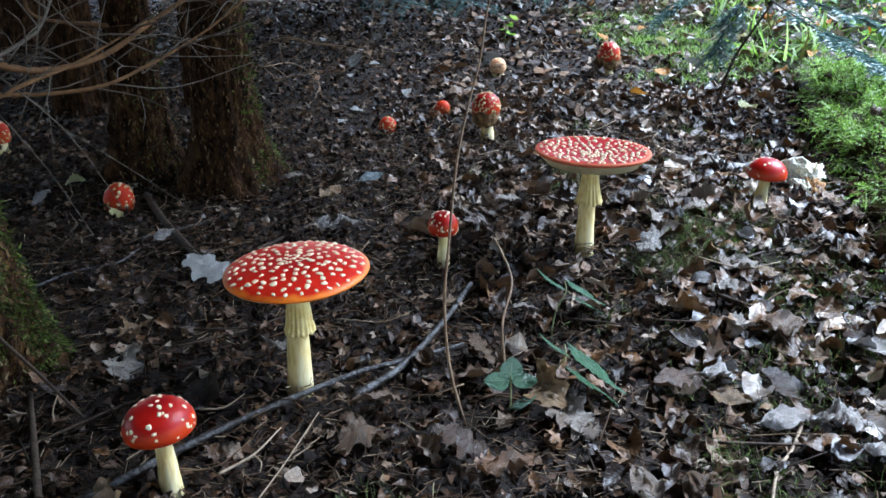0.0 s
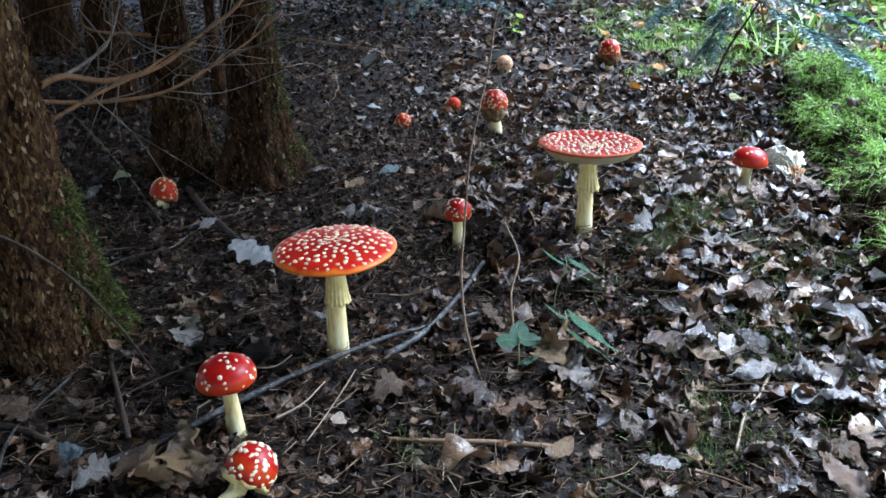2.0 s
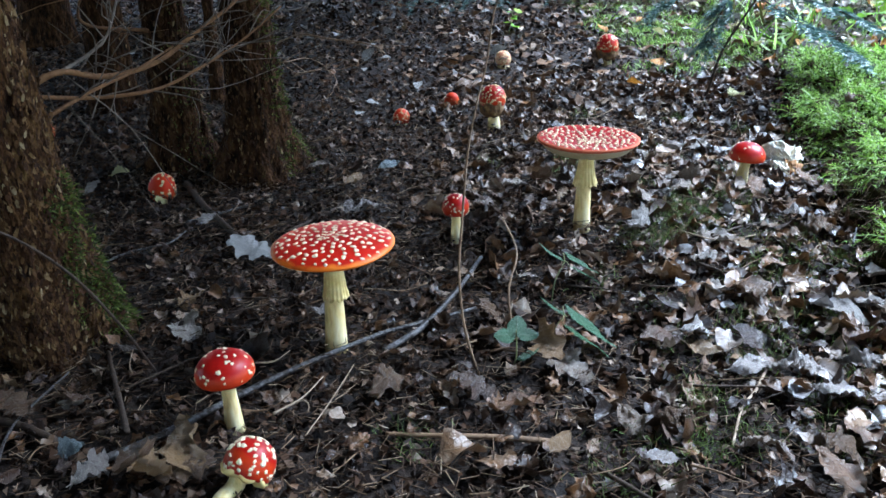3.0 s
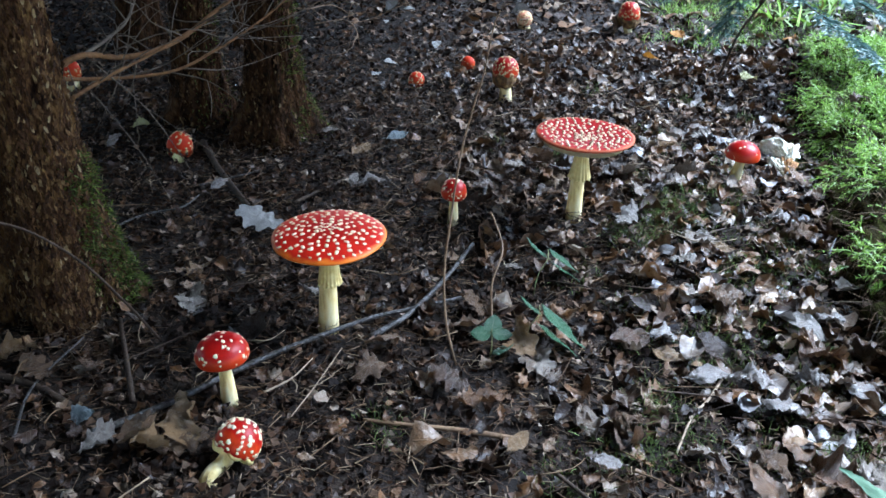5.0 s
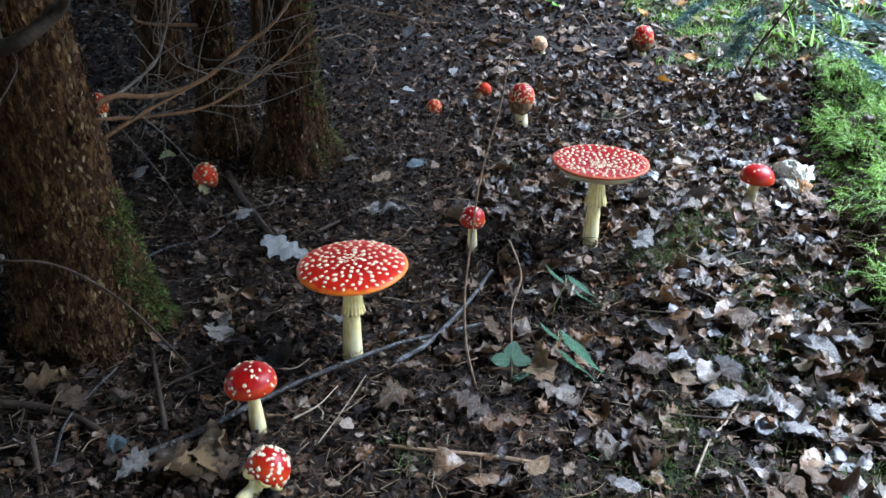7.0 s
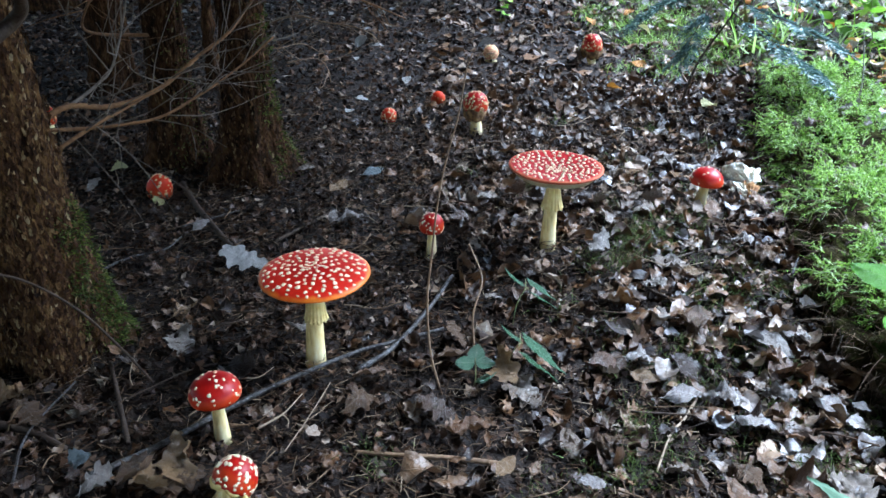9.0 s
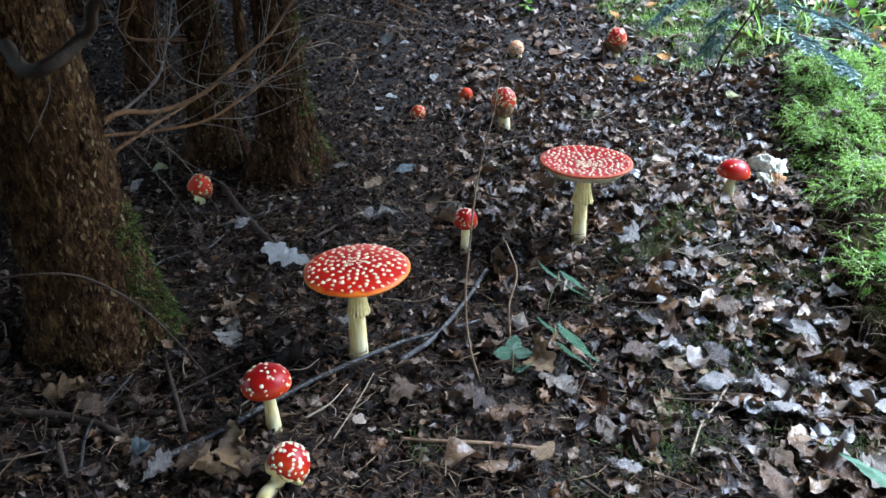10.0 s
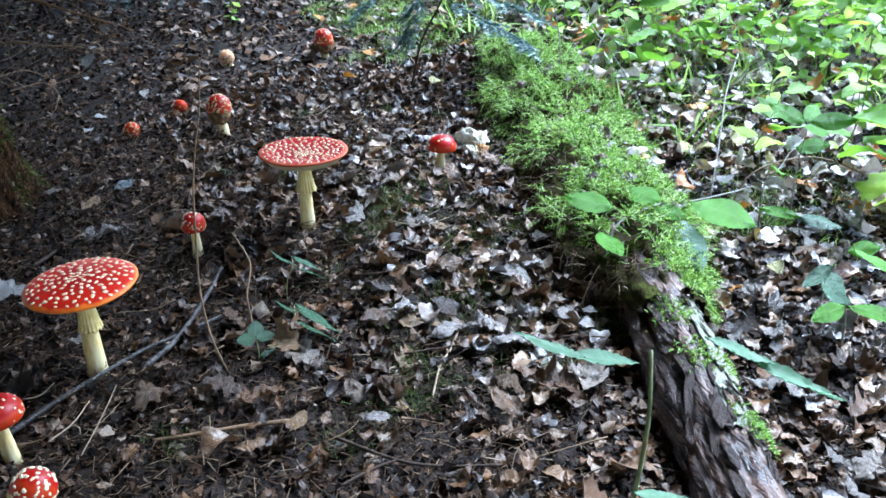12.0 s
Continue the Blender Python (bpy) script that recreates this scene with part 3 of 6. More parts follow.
def build_litter():
    kinds = ("oak", "beech", "round")
    bits = []
    for zone, (n, box, lo, hi, nu, nv, tilt) in enumerate((
            (6400, (-0.9, 1.6, -0.7, 1.3), 0.024, 0.06, 12, 4, 0.34),
            (8000, (-0.9, 1.6, -0.7, 1.3), 0.01, 0.036, 5, 2, 0.45),
            (9500, (-2.4, 4.2, 1.3, 3.4), 0.025, 0.07, 3, 2, 0.28),
            (11000, (-4.5, 6.0, -4.5, 7.5), 0.05, 0.1, 3, 1, 0.25),
            (5500, (-4.0, 4.0, 3.4, 6.5), 0.04, 0.09, 4, 1, 0.25))):
        for kind, share in zip(kinds, (0.5, 0.3, 0.2)):
            around = (lambda x, y: np.where((np.abs(x - 0.35) < 1.5) & (np.abs(y - 1.3) < 2.05), 0.0, 1.0)) if lo == 0.05 else litter_density
            x, y = scatter(int(n * share), *box, around)
            left = np.where(x < 0.12, 0.6, 1.0)
            ln = RNG.uniform(lo, hi, len(x)) * RNG.uniform(0.6, 1.0, len(x)) * left
            z = lie(x, y) + RNG.uniform(0.003, 0.02, len(x))
            nk = nu if kind == "oak" or zone else 6
            bits.append((*leaves(np.stack([x, y, z], 1), ln, kind, nk, nv, np.where((x > 0.42) & (y < 0.3), 0.6, 1.0) * tilt, 2.0 if zone < 2 else 1.5), blade_uv(len(x), nk, nv)))
    base, vs, fs = 0, [], []
    for v, f, _ in bits:
        vs.append(v)
        fs.append(f + base)
        base += len(v)
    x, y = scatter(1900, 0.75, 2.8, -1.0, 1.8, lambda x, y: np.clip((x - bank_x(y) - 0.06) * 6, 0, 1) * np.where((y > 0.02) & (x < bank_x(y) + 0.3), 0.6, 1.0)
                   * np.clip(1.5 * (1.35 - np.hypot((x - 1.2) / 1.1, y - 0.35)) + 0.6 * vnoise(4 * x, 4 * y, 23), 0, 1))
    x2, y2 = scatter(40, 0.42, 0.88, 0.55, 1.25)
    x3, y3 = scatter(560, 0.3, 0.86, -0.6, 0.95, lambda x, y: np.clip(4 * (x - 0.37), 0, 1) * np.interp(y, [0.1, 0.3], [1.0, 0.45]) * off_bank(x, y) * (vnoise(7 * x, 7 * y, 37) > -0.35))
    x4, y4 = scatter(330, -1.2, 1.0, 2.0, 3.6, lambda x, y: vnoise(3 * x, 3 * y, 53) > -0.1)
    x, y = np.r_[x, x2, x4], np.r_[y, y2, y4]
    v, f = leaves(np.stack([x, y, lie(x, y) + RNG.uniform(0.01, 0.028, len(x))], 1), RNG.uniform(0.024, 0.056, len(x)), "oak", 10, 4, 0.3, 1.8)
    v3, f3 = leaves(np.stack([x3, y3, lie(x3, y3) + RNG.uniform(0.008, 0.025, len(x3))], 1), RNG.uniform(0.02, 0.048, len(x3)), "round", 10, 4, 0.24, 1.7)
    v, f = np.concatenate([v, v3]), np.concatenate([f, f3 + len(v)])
    tagged(new("bleached_litter", fast_mesh("bleached_litter", v, f, SHEEN_LITTER, uv=blade_uv(len(x) + len(x3), 10, 4))), "pale grey-brown leaves on the lit ground, sky sheen put into their colour", "leaf litter", kind="stuff")
    tagged(new("leaf_litter", fast_mesh("leaf_litter", np.concatenate(vs), np.concatenate(fs), LITTER, uv=np.concatenate([q[2] for q in bits]))),
           "damp brown oak and beech leaves covering the ground", "leaf litter", kind="stuff")


def build_crumbs():
    """Needles, broken stalks and bark crumbs between the leaves."""
    x1, y1 = scatter(14000, -0.7, 0.95, -0.6, 1.2, off_bank)
    x2, y2 = scatter(6000, -1.8, 2.4, 1.3, 2.6, off_bank)
    x3, y3 = scatter(9000, -0.5, 0.55, -0.5, 0.9)
    x, y = np.r_[x1, x2, x3], np.r_[y1, y2, y3]
    n = len(x)
    ln, w = RNG.uniform(0.006, 0.026, n), RNG.uniform(0.0003, 0.0009, n)
    tpl = np.array([[-0.5, -1, 0], [-0.5, 1, 0], [-0.5, 0, 1.4], [0.5, -0.7, 0], [0.5, 0.7, 0], [0.5, 0, 1]])
    loc = tpl[None] * np.stack([ln, w, w], 1)[:, None, :]
    rot = turns(RNG.uniform(0, 6.28, n), RNG.normal(0, 0.25, n), RNG.uniform(0, 6.28, n))
    v = np.einsum("nij,nkj->nki", rot, loc) + np.stack([x, y, lie(x, y) + RNG.uniform(0.004, 0.018, n)], 1)[:, None, :]
    q = np.array([[0, 1, 4, 3], [1, 2, 5, 4], [2, 0, 3, 5]])
    f = (q[None] + (np.arange(n) * 6)[:, None, None]).reshape(-1, 4)
    tagged(new("needle_litter", fast_mesh("needle_litter", v.reshape(-1, 3), f, CRUMB)),
           "dry brown spruce needles and stalks on the soil", "needle litter", kind="stuff")


def build_humus():
    """Crumbled leaf pieces that hide the soil."""
    x1, y1 = scatter(36000, -0.8, 0.95, -0.65, 1.0, off_bank)
    x2, y2 = scatter(13000, -1.5, 1.3, 1.0, 2.4, off_bank)
    x3, y3 = scatter(12000, -3.0, 2.2, 2.4, 5.0)
    x4, y4 = scatter(12000, 0.95, 2.6, -0.7, 1.7, off_bank)
    x, y = np.r_[x1, x2, x3, x4], np.r_[y1, y2, y3, y4]
    n = len(x)
    z = lie(x, y) + bumps(x, y) + RNG.uniform(0.0, 0.012, n)
    v, f = leaves(np.stack([x, y, z], 1), RNG.uniform(0.004, 0.017, n) * (1 + 0.5 * (y > 1) + 1.2 * (y > 2.4)), "round", 2, 1, 0.55, 2.0)
    tagged(new("leaf_crumbs", fast_mesh("leaf_crumbs", v, f, HUMUS, False)), "dark crumbled leaf bits and humus on the soil", "leaf litter", kind="stuff")


def build_twigs():
    rng = np.random.default_rng(58)
    shapes = []
    while len(shapes) < 230:
        x, y, a, ln = rng.uniform(-0.55, 0.85), rng.uniform(-0.42, 1.0), rng.uniform(0, 6.28), rng.uniform(0.035, 0.13)
        if math.hypot(x + 0.38, y - 0.03) < 0.12 or math.hypot(x, y) < 0.03:
            continue
        q = a + rng.normal(0, 0.5)
        p1, p2 = (x + 0.5 * ln * math.cos(a), y + 0.5 * ln * math.sin(a)), (x + 0.5 * ln * (math.cos(a) + math.cos(q)), y + 0.5 * ln * (math.sin(a) + math.sin(q)))
        h = rng.uniform(0.012, 0.026, 3)
        pts = [(px, py, float(lie(px, py)) + hh) for (px, py), hh in zip(((x, y), p1, p2), h)]
        shapes.append(tube(pts, rng.uniform(0.0007, 0.0016), 0.0005, 4, 7, 0.15, int(rng.integers(1e6))))
    ob = new("twig_litter", mesh("twig_litter", *join(shapes), CRUMB))
    tagged(ob, "fine dry brown twigs strewn over the leaves", "twig litter", kind="stuff")


def build_autumn():
    rng = np.random.default_rng(63)
    x, y = scatter(420, 1.0, 2.9, -0.1, 3.0, lambda x, y: np.clip((x - bank_x(y) - 0.05) * 8, 0, 1), rng)
    v, f = leaves(np.stack([x, y, lie(x, y) + rng.uniform(0.03, 0.09, len(x))], 1), rng.uniform(0.03, 0.065, len(x)), "beech", 8, 4, 0.4, 1.5, rng)
    x2, y2 = scatter(190, 0.98, 1.9, 0.05, 1.7, lambda x, y: np.clip((x - bank_x(y) - 0.02) * 8, 0, 1), rng)
    v2, f2 = leaves(np.stack([x2, y2, lie(x2, y2) + rng.uniform(0.02, 0.06, len(x2))], 1), rng.uniform(0.025, 0.05, len(x2)), "beech", 8, 4, 0.4, 1.5, rng)
    v, f, x = np.concatenate([v, v2]), np.concatenate([f, f2 + len(v)]), np.r_[x, x2]
    x3, y3 = scatter(1150, 0.98, 2.6, -0.05, 2.2, lambda x, y: np.clip((x - bank_x(y) - 0.06) * 6, 0, 1) * (vnoise(5 * x, 5 * y, 47) > -0.2), rng)
    v3, f3 = leaves(np.stack([x3, y3, lie(x3, y3) + rng.uniform(0.02, 0.06, len(x3))], 1), rng.uniform(0.025, 0.06, len(x3)), "round", 6, 4, 0.35, 1.6, rng)
    tagged(new("pale_litter", fast_mesh("pale_litter", v3, f3, PALE_LITTER, uv=blade_uv(len(x3), 6, 4))), "pale dry leaves lying in the open undergrowth", "leaf litter", kind="stuff")
    tagged(new("autumn_litter", fast_mesh("autumn_litter", v, f, AUTUMN, uv=blade_uv(len(x), 8, 4))), "orange, yellow and pale autumn leaves caught in the undergrowth", "leaf litter", kind="stuff")


build_litter()
build_autumn()
build_twigs()
build_crumbs()
build_humus()


def green_leaf_mesh(kind, seed, mat, fine=False):
    rng = np.random.default_rng(seed)
    rows = 26 if fine else 12 if kind == "lobed" else 8
    v, f = leaves(np.zeros((1, 3)), [1.0], kind, rows, 6 if fine else 4, 0.0, 0.6, rng)
    v = v @ turns(np.array([0.0]), np.array([0.0]), np.array([0.0]))[0]
    mid = 3 if fine else 2
    yaw = math.atan2(v[-1 - mid, 1] - v[mid, 1], v[-1 - mid, 0] - v[mid, 0])
    c, s = math.cos(-yaw), math.sin(-yaw)
    v = np.stack([c * v[:, 0] - s * v[:, 1], s * v[:, 0] + c * v[:, 1], v[:, 2]], 1)
    v[:, 0] -= v[:, 0].min()
    me = mesh("leaf", v, f.tolist(), mat)
    set_blade(me, blade_uv(1, rows, 6 if fine else 4))
    return me


# ---- trees ----
def trunk_shape(r_base, r_mid, r_top, height, seed, sides=56, rings=150, lobes=5, lean=(0, 0)):
    rings = rings if sides > 100 else 110 if sides > 60 else 60
    rng = np.random.default_rng(seed)
    ph = rng.uniform(0, 6.28, 8)
    a = np.arange(sides) * 2 * np.pi / sides
    z = -0.05 + (height + 0.05) * np.linspace(0, 1, rings) ** 2.6
    verts = []
    for zz in z:
        h = max(0.0, zz)
        flare = np.exp(-h / (0.12 if sides > 100 else 0.085))
        r = r_mid + (r_top - r_mid) * (h / height) + (r_base - r_mid) * flare
        w = 1 + flare * 0.16 * np.cos(lobes * (a - 0.1)) + 0.03 * np.sin(3 * a + ph[1] + h)
        w = w + 0.035 * np.sin(11 * a + 31 * h + ph[2]) * np.sin(7 * a - 43 * h + ph[3]) + rng.normal(0, 0.008, sides)
        w = w + (0.0055 * np.abs(vnoise(a * r_mid / 0.009, np.full(sides, zz / 0.02), seed)) + 0.004 * vnoise(a * r_mid / 0.004, np.full(sides, zz / 0.009), seed + 1)) / r_mid
        verts += np.stack([r * w * np.cos(a) + lean[0] * h, r * w * np.sin(a) + lean[1] * h, np.full(sides, zz)], 1).tolist()
    faces = []
    for k in range(rings - 1):
        for i in range(sides):
            j = (i + 1) % sides
            faces.append((k * sides + i, k * sides + j, (k + 1) * sides + j, (k + 1) * sides + i))
    return np.array(verts), faces


def blades(roots, ways, lengths, widths, rng, bend=0.3, segs=2):
    """Many thin bent blades, each its own island."""
    n = len(roots)
    side = np.cross(ways, rng.normal(0, 1, (n, 3)))
    side /= np.linalg.norm(side, axis=1)[:, None] + 1e-9
    droop = rng.normal(0, 1, (n, 3)) * 0.5 + np.array([0, 0, -0.6])
    rows = []
    for k in range(segs + 1):
        u = k / segs
        c = roots + ways * (lengths * u)[:, None] + droop * (lengths * bend * u * u)[:, None]
        w = (widths * (1 - 0.85 * u))[:, None] * 0.5
        rows += [c - side * w, c + side * w]
    v = np.stack(rows, 1)
    q = np.array([[2 * k, 2 * k + 1, 2 * k + 3, 2 * k + 2] for k in range(segs)])
    f = (q[None] + (np.arange(n) * 2 * (segs + 1))[:, None, None]).reshape(-1, 4)
    return v.reshape(-1, 3), f


def fronds(roots, ways, lengths, rng, pairs=5):
    """Feathery moss shoots: an arching stem with leaflets to both sides."""
    n = len(roots)
    droop = np.array([0, 0, -0.5]) + rng.normal(0, 0.25, (n, 3))
    side = np.cross(ways, rng.normal(0, 1, (n, 3)) + np.array([0, 0, 1.2]))
    side /= np.linalg.norm(side, axis=1)[:, None] + 1e-9
    at = lambda u: roots + ways * (lengths * u)[:, None] + droop * (0.5 * lengths * u * u)[:, None]
    rows = []
    for u in (0.0, 0.5, 1.0):
        w = side * (0.0011 * (1 - 0.7 * u))
        rows += [at(u) - w, at(u) + w]
    v1 = np.stack(rows, 1).reshape(-1, 3)
    q = np.array([[0, 1, 3, 2], [2, 3, 5, 4]])
    f1 = (q[None] + (np.arange(n) * 6)[:, None, None]).reshape(-1, 4)
    rs, ws, ls = [], [], []
    for u in np.linspace(0.22, 0.96, pairs):
        t = ways + droop * u
        t /= np.linalg.norm(t, axis=1)[:, None]
        for sg in (-1, 1):
            d = 0.75 * t + sg * side + rng.normal(0, 0.18, (n, 3))
            rs.append(at(u))
            ws.append(d / np.linalg.norm(d, axis=1)[:, None])
            ls.append(lengths * 0.36 * (1.2 - u) * rng.uniform(0.7, 1.2, n))
    m = n * 2 * pairs
    v2, f2 = blades(np.concatenate(rs), np.concatenate(ws), np.concatenate(ls), np.full(m, 0.0024), rng, 0.25, 1)
    return np.concatenate([v1, v2]), np.concatenate([f1, f2 + len(v1)])


def crown_mesh(name, seed, low, high, reach, n=170):
    """Drooping needle sprays up the trunk."""
    rng = np.random.default_rng(seed)
    h = rng.uniform(low, high, n)
    a = rng.uniform(0, 2 * np.pi, n)
    ln = reach * (1 - 0.75 * (h - low) / (high - low)) * rng.uniform(0.7, 1.1, n)
    roots, ways, lens = [], [], []
    for k in range(n):
        d = np.array([np.cos(a[k]), np.sin(a[k]), -0.15])
        across = np.array([-np.sin(a[k]), np.cos(a[k]), 0])
        for s in np.linspace(0.15, 1, 11):
            c = d * ln[k] * s + np.array([0, 0, h[k] - 0.25 * s * s * ln[k]])
            for sg in (-1, 1):
                roots.append(c)
                ways.append(d * 0.6 + across * sg * 0.8 + rng.normal(0, 0.15, 3))
                lens.append(0.3 * ln[k] * (1.15 - s) + 0.06)
    ways = np.array(ways)
    ways /= np.linalg.norm(ways, axis=1)[:, None]
    v, f = blades(np.array(roots), ways, np.array(lens), np.full(len(roots), 0.075), rng, 0.3, 1)
    return fast_mesh(name, v, f, NEEDLE, False)


def side_twigs(points, n, length, r, seed, up=0.2):
    """Short bent twigs off a branch."""
    rng = np.random.default_rng(seed)
    p = curve(points, 40)
    out = []
    for _ in range(n):
        k = rng.integers(6, 39)
        d = p[min(k + 1, 39)] - p[k - 1]
        d = d / (np.linalg.norm(d) + 1e-9) + rng.normal(0, 0.75, 3) + np.array([0, 0, up])
        d /= np.linalg.norm(d)
        ln = length * rng.uniform(0.4, 1.2)
        e = p[k] + d * ln * 0.5 + rng.normal(0, 0.1, 3) * ln
        q = e + (d + rng.normal(0, 0.5, 3)) * ln * 0.5
        out.append(tube([p[k], e, q], r, r * 0.35, 4, 7, 0.1, int(rng.integers(1e6))))
        if rng.uniform() < 0.6:
            d2 = d + rng.normal(0, 0.8, 3)
            out.append(tube([e, e + d2 * ln * 0.3, e + d2 * ln * 0.55 + rng.normal(0, 0.05, 3) * ln], r * 0.6, r * 0.25, 4, 6, 0.1, 1))
    return out


def flakes(shape, n, lo, hi, zlo, zhi, seed):
    """Small curled scales of bark, fast at one end and lifted at the other."""
    rng = np.random.default_rng(seed)
    v = shape[0]
    ok = np.where((v[:, 2] > zlo) & (v[:, 2] < zhi))[0]
    p = v[rng.choice(ok, n)] + rng.normal(0, 0.005, (n, 3)) * np.array([0.3, 0.3, 1.0])
    ang = np.arctan2(p[:, 1], p[:, 0]) + rng.normal(0, 0.25, n)
    ln = rng.uniform(lo, hi, n)
    w = ln * rng.uniform(0.22, 0.5, n)
    out = np.stack([np.cos(ang), np.sin(ang), np.full(n, 0.05)], 1)
    across = np.stack([-np.sin(ang), np.cos(ang), rng.normal(0, 0.28, n)], 1)
    up = np.cross(out, across) * np.where(rng.uniform(0, 1, n) < 0.7, 1, -1)[:, None]
    lift = rng.uniform(0.08, 0.42, n) * ln
    rows = []
    for u, half, h in ((-0.5, 0.32, 0.0), (-0.15, 0.5, 0.12), (0.2, 0.46, 0.45), (0.5, 0.2, 1.0)):
        c = p + out * (0.001 + h * lift)[:, None] + up * (u * ln)[:, None]
        q = across * (half * w * rng.uniform(0.75, 1.2, n))[:, None]
        rows += [c - q, c + q + out * rng.normal(0.0004, 0.0006, n)[:, None]]
    vv = np.stack(rows, 1)
    q = np.array([[0, 1, 3, 2], [2, 3, 5, 4], [4, 5, 7, 6]])
    f = (q[None] + (np.arange(n) * 8)[:, None, None]).reshape(-1, 4)
    return vv.reshape(-1, 3), f


def moss_on(shape, n, zlo, zhi, toward_angle, width, seed, size=0.008):
    rng = np.random.default_rng(seed)
    v = shape[0]
    ang = np.arctan2(v[:, 1], v[:, 0])
    d = np.abs((ang - toward_angle + np.pi) % (2 * np.pi) - np.pi)
    ok = np.where((v[:, 2] > zlo) & (v[:, 2] < zhi) & (d < width))[0]
    patch = vnoise(ang[ok] * 5, v[ok, 2] * 28, seed) + 0.6 * vnoise(ang[ok] * 13, v[ok, 2] * 70, seed + 1)
    ok = ok[patch > -0.15]
    p = v[rng.choice(ok, n)] + rng.normal(0, 0.004, (n, 3))
    a = np.arctan2(p[:, 1], p[:, 0])
    ways = np.stack([np.cos(a), np.sin(a), np.full(n, 0.3)], 1) + rng.normal(0, 0.5, (n, 3))
    ways /= np.linalg.norm(ways, axis=1)[:, None]
    return blades(p, ways, rng.uniform(0.4, 1.2, n) * size, np.full(n, 0.0025), rng, 0.4)


def spruce(place, r_base, r_mid, r_top, height, seed, label, mat, crown=(1.8, 6.0, 1.6, 760), sides=90, lean=(0, 0), n_flakes=2000, moss=None):
    x, y = place
    tree = empty("spruce_tree", (x, y, float(lie(x, y))), label, "tree", "young spruces")
    shape = trunk_shape(r_base, r_mid, r_top, height, seed, sides, lean=lean)
    part("trunk", shape, mat, tree)
    if n_flakes:
        v, f = flakes(shape, n_flakes, 0.0045, 0.011, 0.0, 0.75, seed + 1)
        tagged(part("bark_layer", fast_mesh("bark_layer", v, f, FLAKE, False), FLAKE, tree, "curled flakes of brown bark"), kind="stuff")
    if moss:
        v, f = moss_on(shape, *moss, seed + 2)
        tagged(part("moss_patch", fast_mesh("moss_patch", v, f, MOSS_DARK, False), MOSS_DARK, tree, "green moss on the foot of the trunk"), kind="stuff")
    if crown:
        tagged(part("crown", crown_mesh("crown", seed + 3, *crown), NEEDLE, tree, "dark green needle crown"), kind="stuff")
    return tree


def branch_of(tree, name, paths, mat, label=""):
    """A dead branch in world places, hung on its tree."""
    shift = np.array(tree.location)
    shapes = [(v - shift, f) for v, f in paths]
    return part(name, join(shapes), mat, tree, label)


T1 = spruce((-0.382, 0.035), 0.096, 0.068, 0.05, 6.0, 11, "spruce trunk with flaky red-brown bark and mossy foot", BARK,
            n_flakes=19000, moss=(4200, 0.0, 0.23, -0.1, 0.5), sides=150, lean=(-0.085, 0.0))
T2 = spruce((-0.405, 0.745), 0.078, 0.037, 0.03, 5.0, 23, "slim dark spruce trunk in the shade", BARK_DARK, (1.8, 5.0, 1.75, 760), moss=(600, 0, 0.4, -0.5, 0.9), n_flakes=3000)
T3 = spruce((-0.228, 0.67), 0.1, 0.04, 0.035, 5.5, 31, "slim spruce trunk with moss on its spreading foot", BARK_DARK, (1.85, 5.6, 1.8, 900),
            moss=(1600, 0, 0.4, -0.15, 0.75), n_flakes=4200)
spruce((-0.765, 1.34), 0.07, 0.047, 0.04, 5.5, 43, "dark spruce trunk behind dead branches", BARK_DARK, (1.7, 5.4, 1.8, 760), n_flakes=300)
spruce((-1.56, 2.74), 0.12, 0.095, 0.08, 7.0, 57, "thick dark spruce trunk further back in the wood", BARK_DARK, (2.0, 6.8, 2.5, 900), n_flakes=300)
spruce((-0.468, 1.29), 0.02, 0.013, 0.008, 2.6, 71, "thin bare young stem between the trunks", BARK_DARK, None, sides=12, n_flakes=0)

# unseen spruces, added only to keep sky light off the left half
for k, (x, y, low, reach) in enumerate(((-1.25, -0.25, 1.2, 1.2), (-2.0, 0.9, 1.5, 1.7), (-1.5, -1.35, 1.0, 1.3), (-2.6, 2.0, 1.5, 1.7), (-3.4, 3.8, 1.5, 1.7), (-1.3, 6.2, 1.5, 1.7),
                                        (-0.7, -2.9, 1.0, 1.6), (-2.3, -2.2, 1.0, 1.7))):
    spruce((x, y), 0.12, 0.09, 0.06, 6.0, 80 + 7 * k, "unseen spruce added around the left to cut the light", BARK_DARK, (low, 5.8, reach, 520), sides=40, n_flakes=0)

# this trunk is unseen; its wide crown is there to shade the back left
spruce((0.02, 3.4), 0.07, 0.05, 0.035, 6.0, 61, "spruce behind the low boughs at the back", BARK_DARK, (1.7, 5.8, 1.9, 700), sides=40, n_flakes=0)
# two unseen spruces behind the eye, added to block sky light and sun
spruce((-0.1, -2.35), 0.1, 0.08, 0.06, 6.0, 157, "unseen spruce added behind the way in to cut the light", BARK_DARK, (1.3, 5.8, 1.5, 560), sides=40, n_flakes=0)
spruce((1.15, -1.7), 0.1, 0.08, 0.06, 6.0, 150, "unseen spruce added behind the way in to cut the light", BARK_DARK, (2.2, 5.8, 1.45, 620), sides=40, n_flakes=0)

